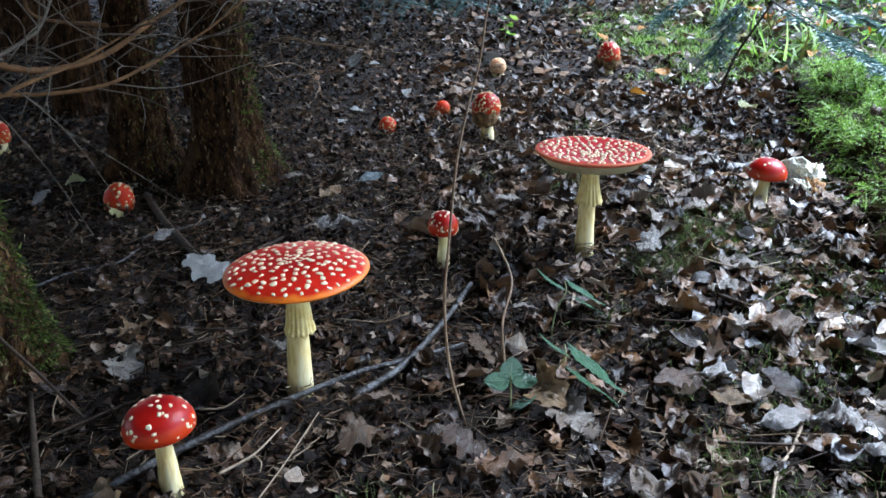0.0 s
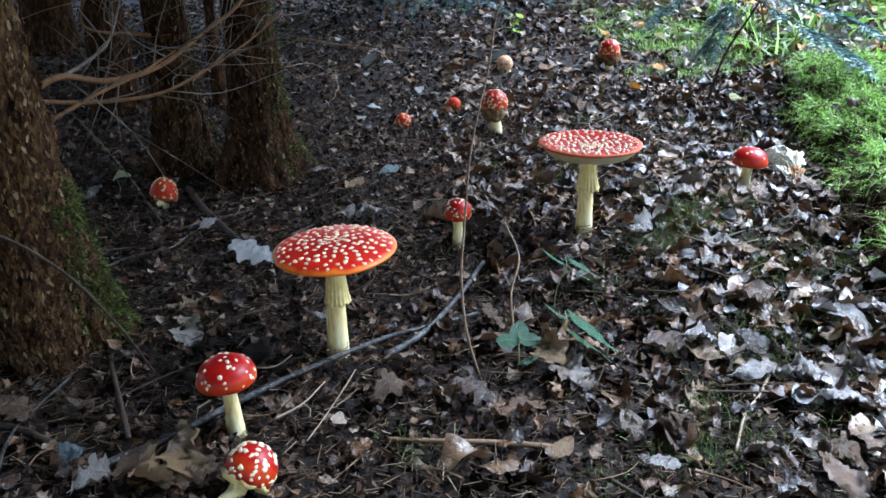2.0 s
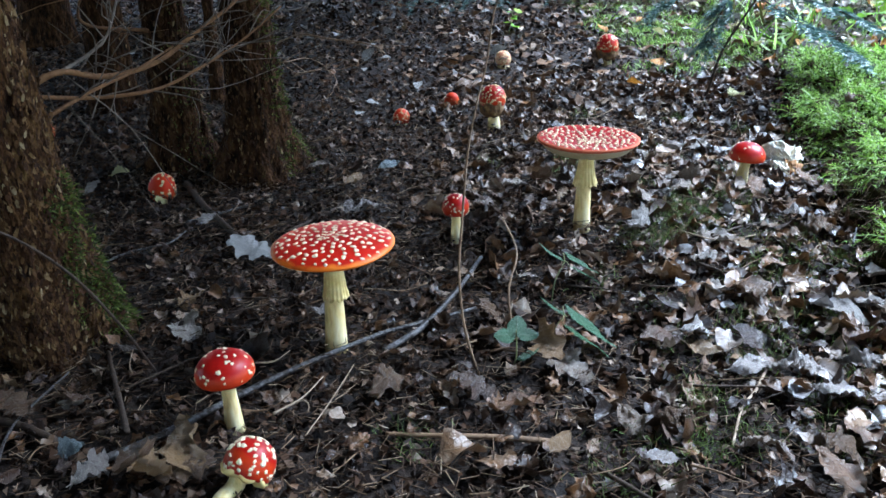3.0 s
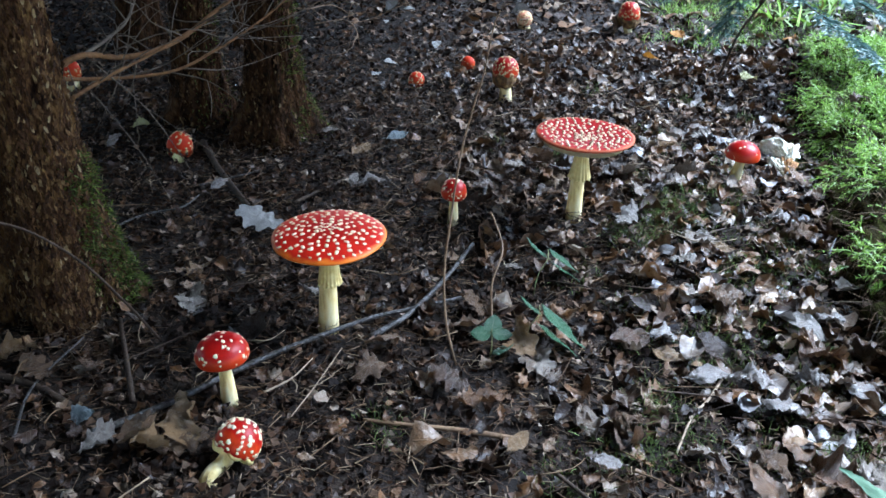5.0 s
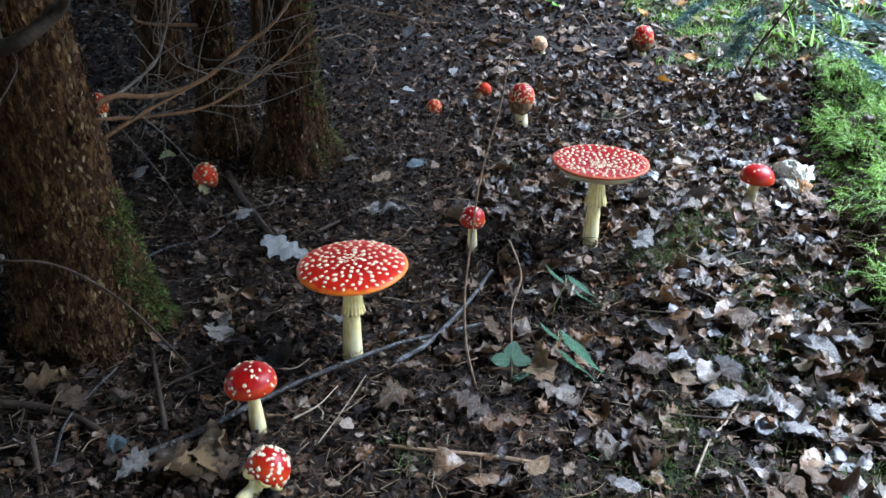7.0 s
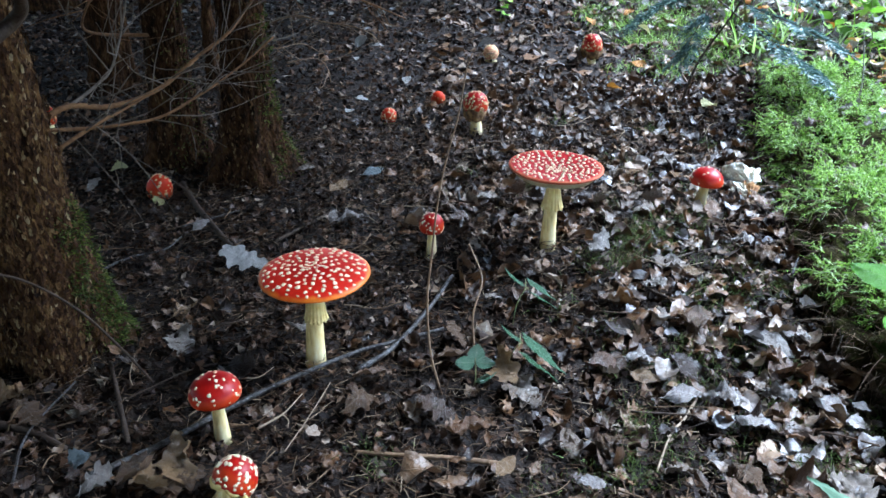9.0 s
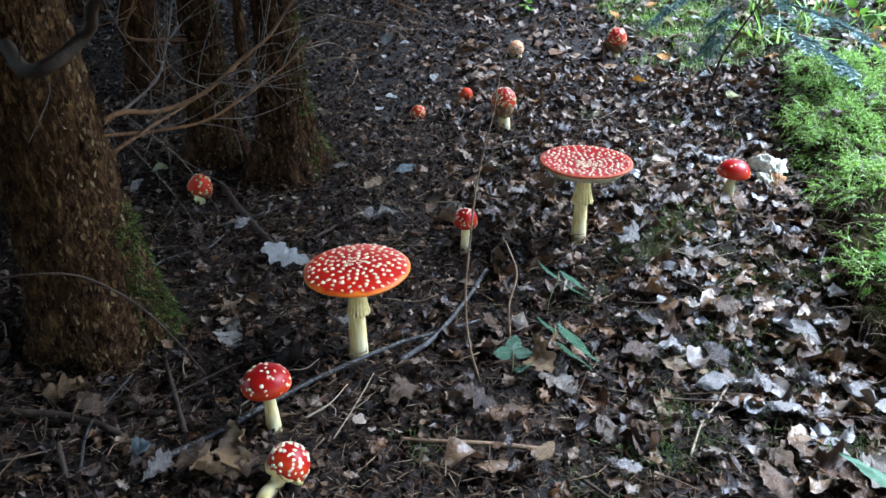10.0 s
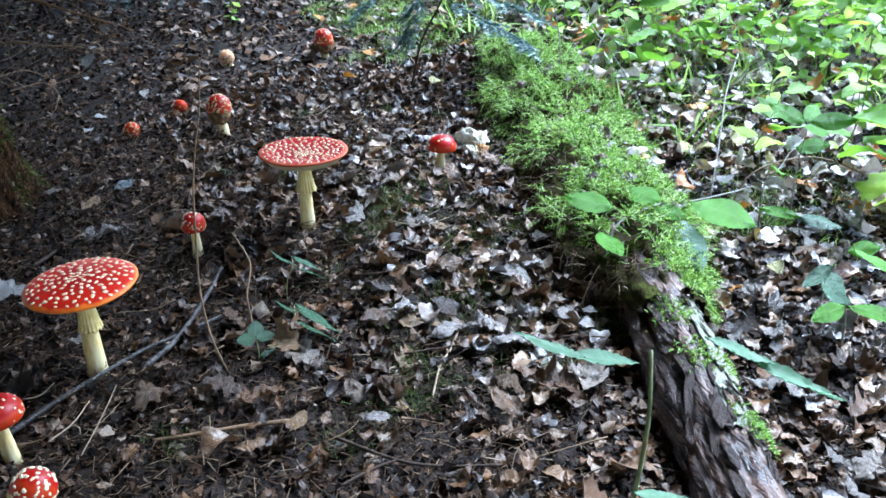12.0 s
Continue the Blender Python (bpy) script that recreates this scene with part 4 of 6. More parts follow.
B1 = [(-0.37, 0.06, 0.31), (-0.337, 0.106, 0.332), (-0.305, 0.176, 0.313), (-0.259, 0.247, 0.319), (-0.21, 0.312, 0.356), (-0.171, 0.349, 0.384), (-0.142, 0.403, 0.424), (-0.10, 0.46, 0.48)]
B2 = [(-0.37, 0.05, 0.315), (-0.314, 0.143, 0.292), (-0.246, 0.19, 0.292), (-0.198, 0.245, 0.311), (-0.148, 0.306, 0.34), (-0.098, 0.349, 0.38)]
B3 = [(-0.36, 0.03, 0.275), (-0.302, 0.117, 0.306), (-0.264, 0.181, 0.321), (-0.2, 0.25, 0.36)]
B4 = [(-0.337, 0.106, 0.33), (-0.318, 0.169, 0.345), (-0.302, 0.204, 0.369), (-0.294, 0.266, 0.447), (-0.28, 0.3, 0.55)]
B5 = [(-0.40, -0.03, 0.46), (-0.25, -0.263, 0.487), (-0.2, -0.246, 0.519), (-0.16, -0.30, 0.56), (-0.1, -0.3, 0.6)]
for k, (pts, r0, r1, nt) in enumerate(((B1, 0.0046, 0.0019, 26), (B2, 0.003, 0.0013, 16), (B3, 0.0032, 0.0011, 8), (B4, 0.0026, 0.0009, 18))):
    limb = branch_of(T1, "dead_branch", [tube(pts, r0, r1, 8, seed=k)], TWIG_GREY if k == 3 else BRANCH, "bare brown dead branch")
    tagged(part("twig_spray", join([(v - np.array(T1.location), f) for v, f in side_twigs(pts, nt, 0.14, 0.0011, 90 + k)]), TWIG_GREY, limb, "fine grey dead twigs"), kind="stuff")
branch_of(T1, "dead_branch", [tube(B5, 0.0085, 0.004, 8, seed=5)] + side_twigs(B5, 9, 0.07, 0.0015, 99, 0.5), STICK_DARK, "dark bare branch close to the eye")
B6 = [(-0.23, 0.66, 0.42), (-0.1, 0.6, 0.44), (0.02, 0.58, 0.40), (0.1, 0.62, 0.36)]
branch_of(T3, "dead_branch", [tube(B6, 0.004, 0.001, 6, seed=6)] + side_twigs(B6, 12, 0.12, 0.001, 101), BRANCH, "thin bare dead branch")
B7 = [(-0.42, 0.72, 0.3), (-0.5, 0.6, 0.33), (-0.45, 0.5, 0.4), (-0.38, 0.45, 0.5)]
branch_of(T2, "dead_branch", [tube(B7, 0.004, 0.001, 6, seed=7)] + side_twigs(B7, 10, 0.14, 0.001, 103), BRANCH, "thin bare dead branch")


# ---- mushrooms ----
def wart_mesh(seed, mat):
    rng = np.random.default_rng(seed)
    a = np.arange(9) * 2 * np.pi / 9 + rng.normal(0, 0.1, 9)
    w = rng.uniform(0.68, 1.25, 9)
    v = [(0, 0, 0.55)]
    for r, z in ((0.5, 0.5), (0.92, 0.25), (1.0, -0.25)):
        q = r * (0.4 + 0.6 * w if r < 0.6 else w)
        v += np.stack([q * np.cos(a), q * np.sin(a), np.full(9, z) + rng.normal(0, 0.1, 9)], 1).tolist()
    f = [(0, 1 + i, 1 + (i + 1) % 9) for i in range(9)]
    for k in range(2):
        f += [(1 + 9 * k + i, 10 + 9 * k + i, 10 + 9 * k + (i + 1) % 9, 1 + 9 * k + (i + 1) % 9) for i in range(9)]
    return mesh("wart", v, f, mat)


WARTS = [wart_mesh(s, WART) for s in range(5)]
WARTS_YELLOW = [wart_mesh(s, WART_YELLOW) for s in range(5)]


def cap_profile(kind, R, H, wrap=0.62):
    """Outer skin from the middle to the rim, as (r, z); z = 0 at the rim."""
    t = np.linspace(0.0, 1, 22)
    if kind == "flat":
        z = H * (1 - 0.7 * t ** 2.2 - 0.3 * t ** 12)
    elif kind == "saucer":
        z = H * (0.75 * t ** 2.2 - 0.28 * np.maximum(0, t - 0.88) / 0.12)
        z = z - z[-1]
    else:
        th = t * np.pi * wrap
        return [(max(R * np.sin(a) ** 0.92, 1e-4), H * (np.cos(a) - np.cos(wrap * np.pi)) / (1 - np.cos(wrap * np.pi))) for a in th]
    return [(max(R * u, 1e-4), float(h)) for u, h in zip(t, z)]


def mushroom(base, lean, height, R, H, kind, stem_r, cap_mat, n_warts, wart_size, label, seed, tilt=(0, 0), skirt=(0.97, 0.03),
             yellow=False, single=True, bulb=1.35, sides=56, rim_drop=0.006, crowded=0.3, wrap=0.62, veil=None, flare=1.0, wart_up=0.55):
    """Stem, skirt, gills and warty cap. height: the rim's height over the base; tilt: the cap's lean in degrees."""
    rng = np.random.default_rng(seed)
    top = empty("fly_agaric", base, label, "mushroom", "fly agarics")
    lx, ly = lean
    k = np.linspace(0, 1, 14)
    def thick(u):
        return stem_r * (1 + (bulb - 1) * np.exp(-u / 0.17) + 0.04 * np.sin(9 * u) - 0.12 * u)
    stem = part("stem", tube([(0, 0, -0.015), (lx * 0.3, ly * 0.3, height * 0.45), (lx * 0.75, ly * 0.75, height * 0.8), (lx, ly, height + (0.4 * H if kind != 'saucer' else -0.012))],
                             1, 1, 22, 16, 0.025, seed, thick), STEM, top)
    if skirt:
        r, long = stem_r, skirt[1]
        sk = [(r * 0.95, 0.0), (r * 1.03, -long * 0.2), (r * 1.12, -long * 0.45), (r * 1.18 * flare ** 0.5, -long * 0.7), (r * 1.26 * flare, -long * 0.9), (r * 1.36 * flare, -long),
              (r * 1.3 * flare, -long * 1.02), (r * 1.2, -long * 0.85), (r * 1.0, -long * 0.7)]
        ring = part("skirt", lathe(sk, 112, 0.03, seed, 18, 1), RING, stem, "pale yellow hanging skirt")
        ring.location = (lx * 0.72, ly * 0.72, height * skirt[0])
    cap = part("cap", (np.zeros((1, 3)), []), cap_mat, top)
    prof = cap_profile(kind, R, H, wrap)
    edge = prof[-1][0]
    lip = [(edge * 1.002, -rim_drop * 0.4), (edge * 0.97, -rim_drop * 0.8)] if kind != "dome" else [(edge * 0.97, -rim_drop * 0.2), (edge * 0.94, -rim_drop * 0.3)]
    cap.data = mesh("cap", *lathe(prof + lip, sides, 0.014, seed), cap_mat)
    cap.matrix_basis = pose(lx, ly, height, tilt[0], tilt[1], 0)
    under = [lip[-1], (edge * 0.8, -rim_drop * 0.4), (edge * 0.5, H * 0.05), (stem_r * 0.9, H * 0.2)]
    if kind == "saucer":
        under = [(R * 0.97, -rim_drop * 0.8), (R * 0.8, -rim_drop - 0.012), (R * 0.45, -rim_drop - 0.02), (stem_r * 0.8, -rim_drop - 0.024)]
    v, f = lathe(under, 120, 0.0, seed)
    gill = (np.arange(120) % 2)[None, :] * np.array([0, 0.0022, 0.0022, 0.001])[:, None]
    v[:, 2] += gill.ravel()
    part("gill_layer", (v, f), GILL, cap, "pale cream gills")
    # warts: crowded in the middle, smaller towards the rim
    pr = np.array(prof)
    arc = np.r_[0, np.cumsum(np.hypot(*np.diff(pr, axis=0).T))]
    spots, tries = [], 0

    def wart_at(u, a, w):
        q = u * arc[-1]
        r, z = np.interp(q, arc, pr[:, 0]), np.interp(q, arc, pr[:, 1])
        p = np.array([r * np.cos(a), r * np.sin(a), z])
        if any(np.linalg.norm(p - o) < 0.82 * (w + ww) for o, ww, *_ in spots):
            return
        dr = np.interp(q + 1e-3, arc, pr[:, 0]) - np.interp(q - 1e-3, arc, pr[:, 0])
        dz = np.interp(q + 1e-3, arc, pr[:, 1]) - np.interp(q - 1e-3, arc, pr[:, 1])
        nrm = Vector((-dz * np.cos(a), -dz * np.sin(a), dr)).normalized()
        spots.append((p, w, nrm, rng.uniform(0, 6.28), rng.integers(5), rng.uniform(0.75, 1.3)))

    if crowded > 0:
        for u in (0.22, 0.33, 0.45, 0.57, 0.69, 0.8, 0.9):
            n_ring = int(2 * np.pi * u * R / (wart_size * (3.7 if u < 0.6 else 4.3)))
            for q in range(n_ring):
                if rng.uniform() < 0.95:
                    wart_at(u + rng.normal(0, 0.012), 2 * np.pi * (q + u * 3.7 + rng.normal(0, 0.16)) / n_ring, wart_size * rng.uniform(0.75, 1.2) * (0.8 if u > 0.85 else 1.0))
        for q in range(60):
            wart_at(0.17 * rng.uniform(0, 1) ** 0.6, rng.uniform(0, 6.28), wart_size * rng.uniform(0.45, 0.8))
    while len(spots) < n_warts and tries < 9000 and not crowded:
        tries += 1
        u = rng.uniform(0.0, 0.985) ** 0.62
        wart_at(u, rng.uniform(0, 2 * np.pi), wart_size * rng.uniform(0.55, 1.2) * (0.75 if u > 0.88 else 1.0))
    if veil:
        low = 0.3 if veil is RING else 1.3
        rag = [(edge * (0.97 if veil is RING else 1.02), 0.004 * low), (edge * 0.97, -0.006 * low), (edge * 0.88, -0.014 * low), (stem_r * 1.4, -0.02 * low), (stem_r * 1.1, -0.014 * low)]
        part("veil", lathe(rag, 60, 0.12 * low, seed + 5, 13, 0), veil, top, "ragged torn veil").matrix_basis = pose(lx, ly, height, tilt[0], tilt[1], 0)
    kinds = WARTS_YELLOW if yellow else WARTS
    if single:
        for p, w, nrm, yaw, i, st in spots:
            ob = new("wart", kinds[i])
            ob.parent = cap
            ob.matrix_basis = Matrix.Translation(p) @ nrm.to_track_quat("Z", "Y").to_matrix().to_4x4() @ Matrix.Rotation(yaw, 4, "Z") @ Matrix.Diagonal((w * st, w / st, wart_up * w, 1))
    else:
        shapes = []
        for p, w, nrm, yaw, i, st in spots:
            m = Matrix.Translation(p) @ nrm.to_track_quat("Z", "Y").to_matrix().to_4x4() @ Matrix.Rotation(yaw, 4, "Z") @ Matrix.Diagonal((w * st, w / st, wart_up * w, 1))
            shapes.append(([tuple(m @ q.co) for q in kinds[i].vertices], [tuple(q.vertices) for q in kinds[i].polygons]))
        tagged(part("wart_layer", join(shapes), WART_YELLOW if yellow else WART, cap, "crowded cream warts"), kind="stuff")
    return top


def g(x, y, up=0.0):
    return (x, y, float(lie(x, y)) + up)


mushroom((0, 0, 0.0), (0.004, 0.006), 0.1365, 0.0755, 0.012, "flat", 0.0115, CAP_RED, 210, 0.0032,
         "tall fly agaric with a broad flat red cap and cream warts", 1, tilt=(1, -2), skirt=(0.8, 0.042), rim_drop=0.004)
mushroom(g(0.36, 0.334), (0.006, 0.008), 0.148, 0.0795, 0.012, "saucer", 0.0112, CAP_PINK, 200, 0.0029,
         "tall fly agaric with an upturned saucer-like pale red cap", 2, tilt=(0, 1), skirt=(0.83, 0.05), flare=1.18, wart_up=1.15)
mushroom(g(-0.093, -0.16), (-0.003, 0.0), 0.0715, 0.0315, 0.0275, "dome", 0.0085, CAP_DEEP, 44, 0.0024,
         "young fly agaric with a glossy domed deep red cap", 3, tilt=(0, -3), skirt=None, crowded=0.0, bulb=1.5, wrap=0.55)
mushroom(g(0.668, 0.492), (0.006, 0.0), 0.058, 0.0315, 0.029, "dome", 0.0095, CAP_DEEP, 30, 0.0023,
         "small fly agaric with a glossy domed red cap and few warts", 4, tilt=(0, 4), skirt=None, crowded=0.0, wrap=0.53, bulb=1.7)
mushroom(g(0.157, 0.312), (0.0, 0.0), 0.05, 0.0215, 0.03, "dome", 0.008, CAP_DEEP, 60, 0.0021,
         "small fly agaric button with a round warty red cap", 5, skirt=None, crowded=0.0)
mushroom(g(-0.084, -0.305, -0.005), (0.028, 0.036), 0.028, 0.0255, 0.036, "dome", 0.0095, CAP_DEEP, 95, 0.0029,
         "leaning young fly agaric with a thickly warted red cap", 6, tilt=(-34, 28), skirt=None, crowded=0.0, veil=RING)
mushroom(g(0.60, 1.45), (0, 0), 0.045, 0.03, 0.045, "dome", 0.013, CAP_DEEP, 85, 0.003,
         "fly agaric button with a ragged brown veil at the back", 7, veil=VEIL, skirt=None, single=False, yellow=True, crowded=0.0)
mushroom(g(0.251, 0.905), (-0.004, 0), 0.06, 0.0295, 0.042, "dome", 0.0125, CAP_DEEP, 130, 0.0027,
         "young fly agaric with a ball-shaped warty cap and frayed veil", 8, veil=VEIL, skirt=None, single=False, yellow=True, crowded=0.0)
mushroom(g(0.039, 0.987), (0, 0), 0.006, 0.02, 0.03, "dome", 0.014, CAP_ORANGE, 60, 0.0023,
         "tiny orange-red fly agaric button in the litter", 9, skirt=None, single=False, yellow=True, crowded=0.0)
mushroom(g(0.158, 1.12), (0, 0), 0.006, 0.018, 0.028, "dome", 0.013, CAP_ORANGE, 12, 0.002,
         "tiny smooth orange-red fly agaric button in the litter", 10, skirt=None, single=False, yellow=True, crowded=0.0)
mushroom(g(0.31, 1.505), (0, 0), 0.012, 0.0225, 0.036, "dome", 0.017, CAP_CREAM, 95, 0.0032,
         "pale fly agaric button still wrapped in cream warts", 11, wrap=0.7, skirt=None, single=False, yellow=True, crowded=0.0)
mushroom(g(-0.396, 0.558), (0.004, -0.006), 0.006, 0.025, 0.046, "dome", 0.013, CAP_ORANGE, 62, 0.0032,
         "orange-red fly agaric button with yellowish warts by the trunks", 12, tilt=(14, 14), skirt=None, single=False, yellow=True, crowded=0.0)
mushroom(g(-0.79, 0.96), (0, 0), 0.026, 0.022, 0.045, "dome", 0.015, CAP_ORANGE, 60, 0.003,
         "orange-red fly agaric button behind the near trunk", 13, skirt=None, single=False, yellow=True, crowded=0.0)


def torn_fan(r, lo, hi, bulge, seed, nu=16, nv=44):
    """A ruffled, folded piece of cap standing on its torn edge, thick in the middle and thin at the rim."""
    u, a = np.meshgrid(np.linspace(0, 1, nu), np.linspace(lo, hi, nv), indexing="ij")
    rim = 1 + 0.16 * vnoise(3.1 * a + 5, 0 * a + 2, seed) + 0.09 * vnoise(8 * a + 5, 0 * a + 3, seed + 1)
    ruffle = u ** 2 * (0.22 * np.sin(5 * a + seed) + 0.14 * vnoise(7 * a + 9, 3 * u, seed + 2)) + 0.09 * vnoise(14 * a + 9, 7 * u, seed + 3) + 0.05 * vnoise(31 * a + 9, 15 * u, seed + 4)
    x, z = r * rim * u * np.sin(a), r * rim * u * np.cos(a)
    y = r * (ruffle - bulge * (1 - u ** 2))
    thick = r * (0.1 + 0.16 * (1 - u))
    front, back = np.stack([x, y - thick, z], -1).reshape(-1, 3), np.stack([x, y + thick, z], -1).reshape(-1, 3)
    n = nu * nv
    f = [(k * nv + q, k * nv + q + 1, (k + 1) * nv + q + 1, (k + 1) * nv + q) for k in range(nu - 1) for q in range(nv - 1)]
    f += [tuple(n + i for i in reversed(q)) for q in f]
    edge = [(nu - 1) * nv + q for q in range(nv)] + [k * nv + nv - 1 for k in range(nu - 2, -1, -1)] + [k * nv for k in range(1, nu - 1)]
    f += [(i, j, n + j, n + i) for i, j in zip(edge, edge[1:] + edge[:1])]
    return np.concatenate([front, back]), f


def broken_mushroom():
    """An overturned, torn cap: ruffled cream folds and a brown gill side."""
    ob = empty("overturned_mushroom", g(0.787, 0.598), "torn cream-white overturned mushroom lying by the moss", "mushroom")
    cap = part("cap", torn_fan(0.058, -0.75, 0.7, 0.35, 5), WHITE_FLESH, ob, "ruffled cream-white cap")
    cap.matrix_basis = pose(0.0, -0.004, -0.002, -26, 0, 12)
    lobe = part("lobe", torn_fan(0.04, -0.9, 0.25, 0.5, 9), WHITE_FLESH, ob, "torn white lobe")
    lobe.matrix_basis = pose(-0.012, -0.03, -0.006, -18, -8, 6)
    flap = part("lobe", torn_fan(0.028, 0.3, 1.5, 0.5, 21), WHITE_FLESH, ob, "torn white lobe")
    flap.matrix_basis = pose(0.004, -0.006, 0.022, -20, 0, 0)
    gill = part("gill_side", torn_fan(0.036, -0.3, 0.7, 0.6, 15), TORN_GILL, ob, "orange-brown torn gills")
    gill.matrix_basis = pose(-0.005, -0.027, -0.004, -10, 6, -10)


broken_mushroom()


# ---- sticks and twigs ----
def stick(name, pts, r0, r1, mat, label, seed=0, sides=9, extra=(), up=0.0):
    p = [(x, y, z + up) for x, y, z in pts]
    return thing(name, join([tube(p, r0, r1, sides, None, 0.1, seed), *extra]), mat, label, "stick" if r0 > 0.0025 else "twig", "fallen sticks")


def on_ground(pts, h):
    return [g(x, y, h) for x, y in pts]


stick("fallen_stick", on_ground([(-0.222, -0.252), (-0.206, -0.238), (-0.158, -0.186), (-0.072, -0.092), (-0.003, -0.04), (0.057, 0.003), (0.109, 0.03), (0.18, 0.068)], 0.016),
      0.0046, 0.0024, STICK_GREY, "long thin grey-brown stick lying on the leaves", 1)
stick("fallen_stick", on_ground([(0.064, -0.042), (0.109, 0.013), (0.153, 0.106), (0.193, 0.212)], 0.019), 0.0042, 0.003, STICK_GREY, "bent grey stick crossing a longer one", 2)
stick("fallen_stick", on_ground([(0.075, -0.196), (0.13, -0.2), (0.199, -0.201), (0.262, -0.206)], 0.014), 0.0022, 0.0036, STICK_BROWN, "straight orange-brown twig lying on the litter", 3)
stick("fallen_stick", on_ground([(0.578, 0.04), (0.604, 0.098), (0.628, 0.138)], 0.016), 0.003, 0.0035, STICK_DARK, "short dark stick propped in the leaves", 4)
stick("fallen_twig", on_ground([(0.44, -0.2), (0.473, -0.13), (0.498, -0.1), (0.524, -0.06)], 0.017), 0.0014, 0.002, TWIG_TAN, "pale bent twig on the leaves", 5)
stick("fallen_twig", on_ground([(0.43, -0.086), (0.501, -0.093), (0.55, -0.105)], 0.018), 0.0016, 0.001, STICK_DARK, "thin dark twig on the leaves", 6)
stick("fallen_stick", on_ground([(-0.275, -0.035), (-0.237, -0.113), (-0.199, -0.191)], 0.016), 0.0026, 0.0036, STICK_DARK, "short dark stick at the foot of the spruce", 7)
stick("fallen_twig", on_ground([(-0.30, -0.27), (-0.321, -0.185), (-0.305, -0.08)], 0.016), 0.0018, 0.0012, STICK_GREY, "thin bent grey twig on the litter", 8)
stick("fallen_twig", [(-0.36, -0.28, 0.268), (-0.304, -0.261, 0.27), (-0.26, -0.236, 0.253), (-0.221, -0.205, 0.2), (-0.2, -0.16, 0.12), (-0.205, -0.075, 0.012)],
      0.001, 0.0016, STICK_DARK, "thin dark twig arching down past the trunk", 9)
stick("fallen_twig", on_ground([(-0.05, -0.158), (-0.023, -0.131), (-0.004, -0.092)], 0.02), 0.0014, 0.0008, TWIG_TAN, "small forked grey twig", 10,
      extra=[tube(on_ground([(-0.023, -0.131), (-0.014, -0.142), (-0.012, -0.156)], 0.019), 0.001, 0.0006, 5)])
stick("fallen_twig", on_ground([(-0.008, -0.202), (0.011, -0.139), (0.03, -0.07)], 0.02), 0.0008, 0.0006, TWIG_TAN, "thin straw-coloured stalk on the litter", 11)
stick("fallen_stick", on_ground([(-0.354, 0.584), (-0.283, 0.454), (-0.186, 0.301)], 0.016), 0.006, 0.005, STICK_DARK, "dark half-buried stick by the trunks", 12)
stick("fallen_twig", on_ground([(-0.298, 0.383), (-0.25, 0.42), (-0.208, 0.453)], 0.016), 0.002, 0.0015, STICK_GREY, "short pale grey twig by the trunks", 13)
stick("fallen_stick", on_ground([(0.203, 0.567), (0.21, 0.46), (0.208, 0.374)], 0.016), 0.003, 0.003, STICK_GREY, "short grey stick in the leaves", 14)
stick("fallen_twig", on_ground([(0.546, 0.255), (0.6, 0.29), (0.664, 0.319)], 0.018), 0.0022, 0.0014, STICK_DARK, "thin dark twig on the leaves", 15)
stick("fallen_twig", on_ground([(0.507, 0.182), (0.56, 0.14)], 0.018), 0.0022, 0.0014, STICK_DARK, "thin dark twig on the leaves", 16)
stick("fallen_stick", on_ground([(0.29, -0.25), (0.357, -0.317), (0.41, -0.345), (0.478, -0.363)], 0.017), 0.0026, 0.0016, STICK_DARK, "thin dark forked twig among leaves", 17,
      extra=[tube(on_ground([(0.283, -0.345), (0.33, -0.325), (0.36, -0.318)], 0.017), 0.0022, 0.0015, 7)])
stick("fallen_twig", on_ground([(0.75, 0.225), (0.78, 0.28)], 0.03), 0.0018, 0.0014, STICK_GREY, "short twig leaning on the mossy bank", 18)

stick("fallen_stick", on_ground([(-0.46, -0.16), (-0.419, -0.163), (-0.369, -0.166), (-0.319, -0.179), (-0.269, -0.205)], 0.012), 0.006, 0.0045, STICK_DARK, "dark half-buried stick before the spruce", 19)
stick("fallen_twig", on_ground([(-0.42, -0.26), (-0.377, -0.246), (-0.345, -0.228), (-0.326, -0.211)], 0.014), 0.0012, 0.0009, TWIG_TAN, "thin pale straw on the litter", 20)
stick("fallen_stick", [g(-0.302, -0.3, 0.0), g(-0.318, -0.27, 0.02), g(-0.33, -0.25, 0.04)], 0.0034, 0.003, STICK_DARK, "short brown stump of a stick in the litter", 21)
stick("fallen_twig", on_ground([(-0.1, -0.02), (-0.16, -0.04), (-0.22, -0.1), (-0.26, -0.15)], 0.016), 0.0014, 0.001, STICK_DARK, "long thin dark twig on the litter", 22)
stick("fallen_twig", on_ground([(-0.15, 0.06), (-0.09, 0.09), (-0.04, 0.13)], 0.016), 0.0016, 0.001, STICK_DARK, "long thin dark twig on the litter", 23)
stick("fallen_twig", on_ground([(-0.03, 0.12), (0.02, 0.125), (0.07, 0.118)], 0.016), 0.0011, 0.0008, TWIG_TAN, "thin pale straw on the litter", 24)
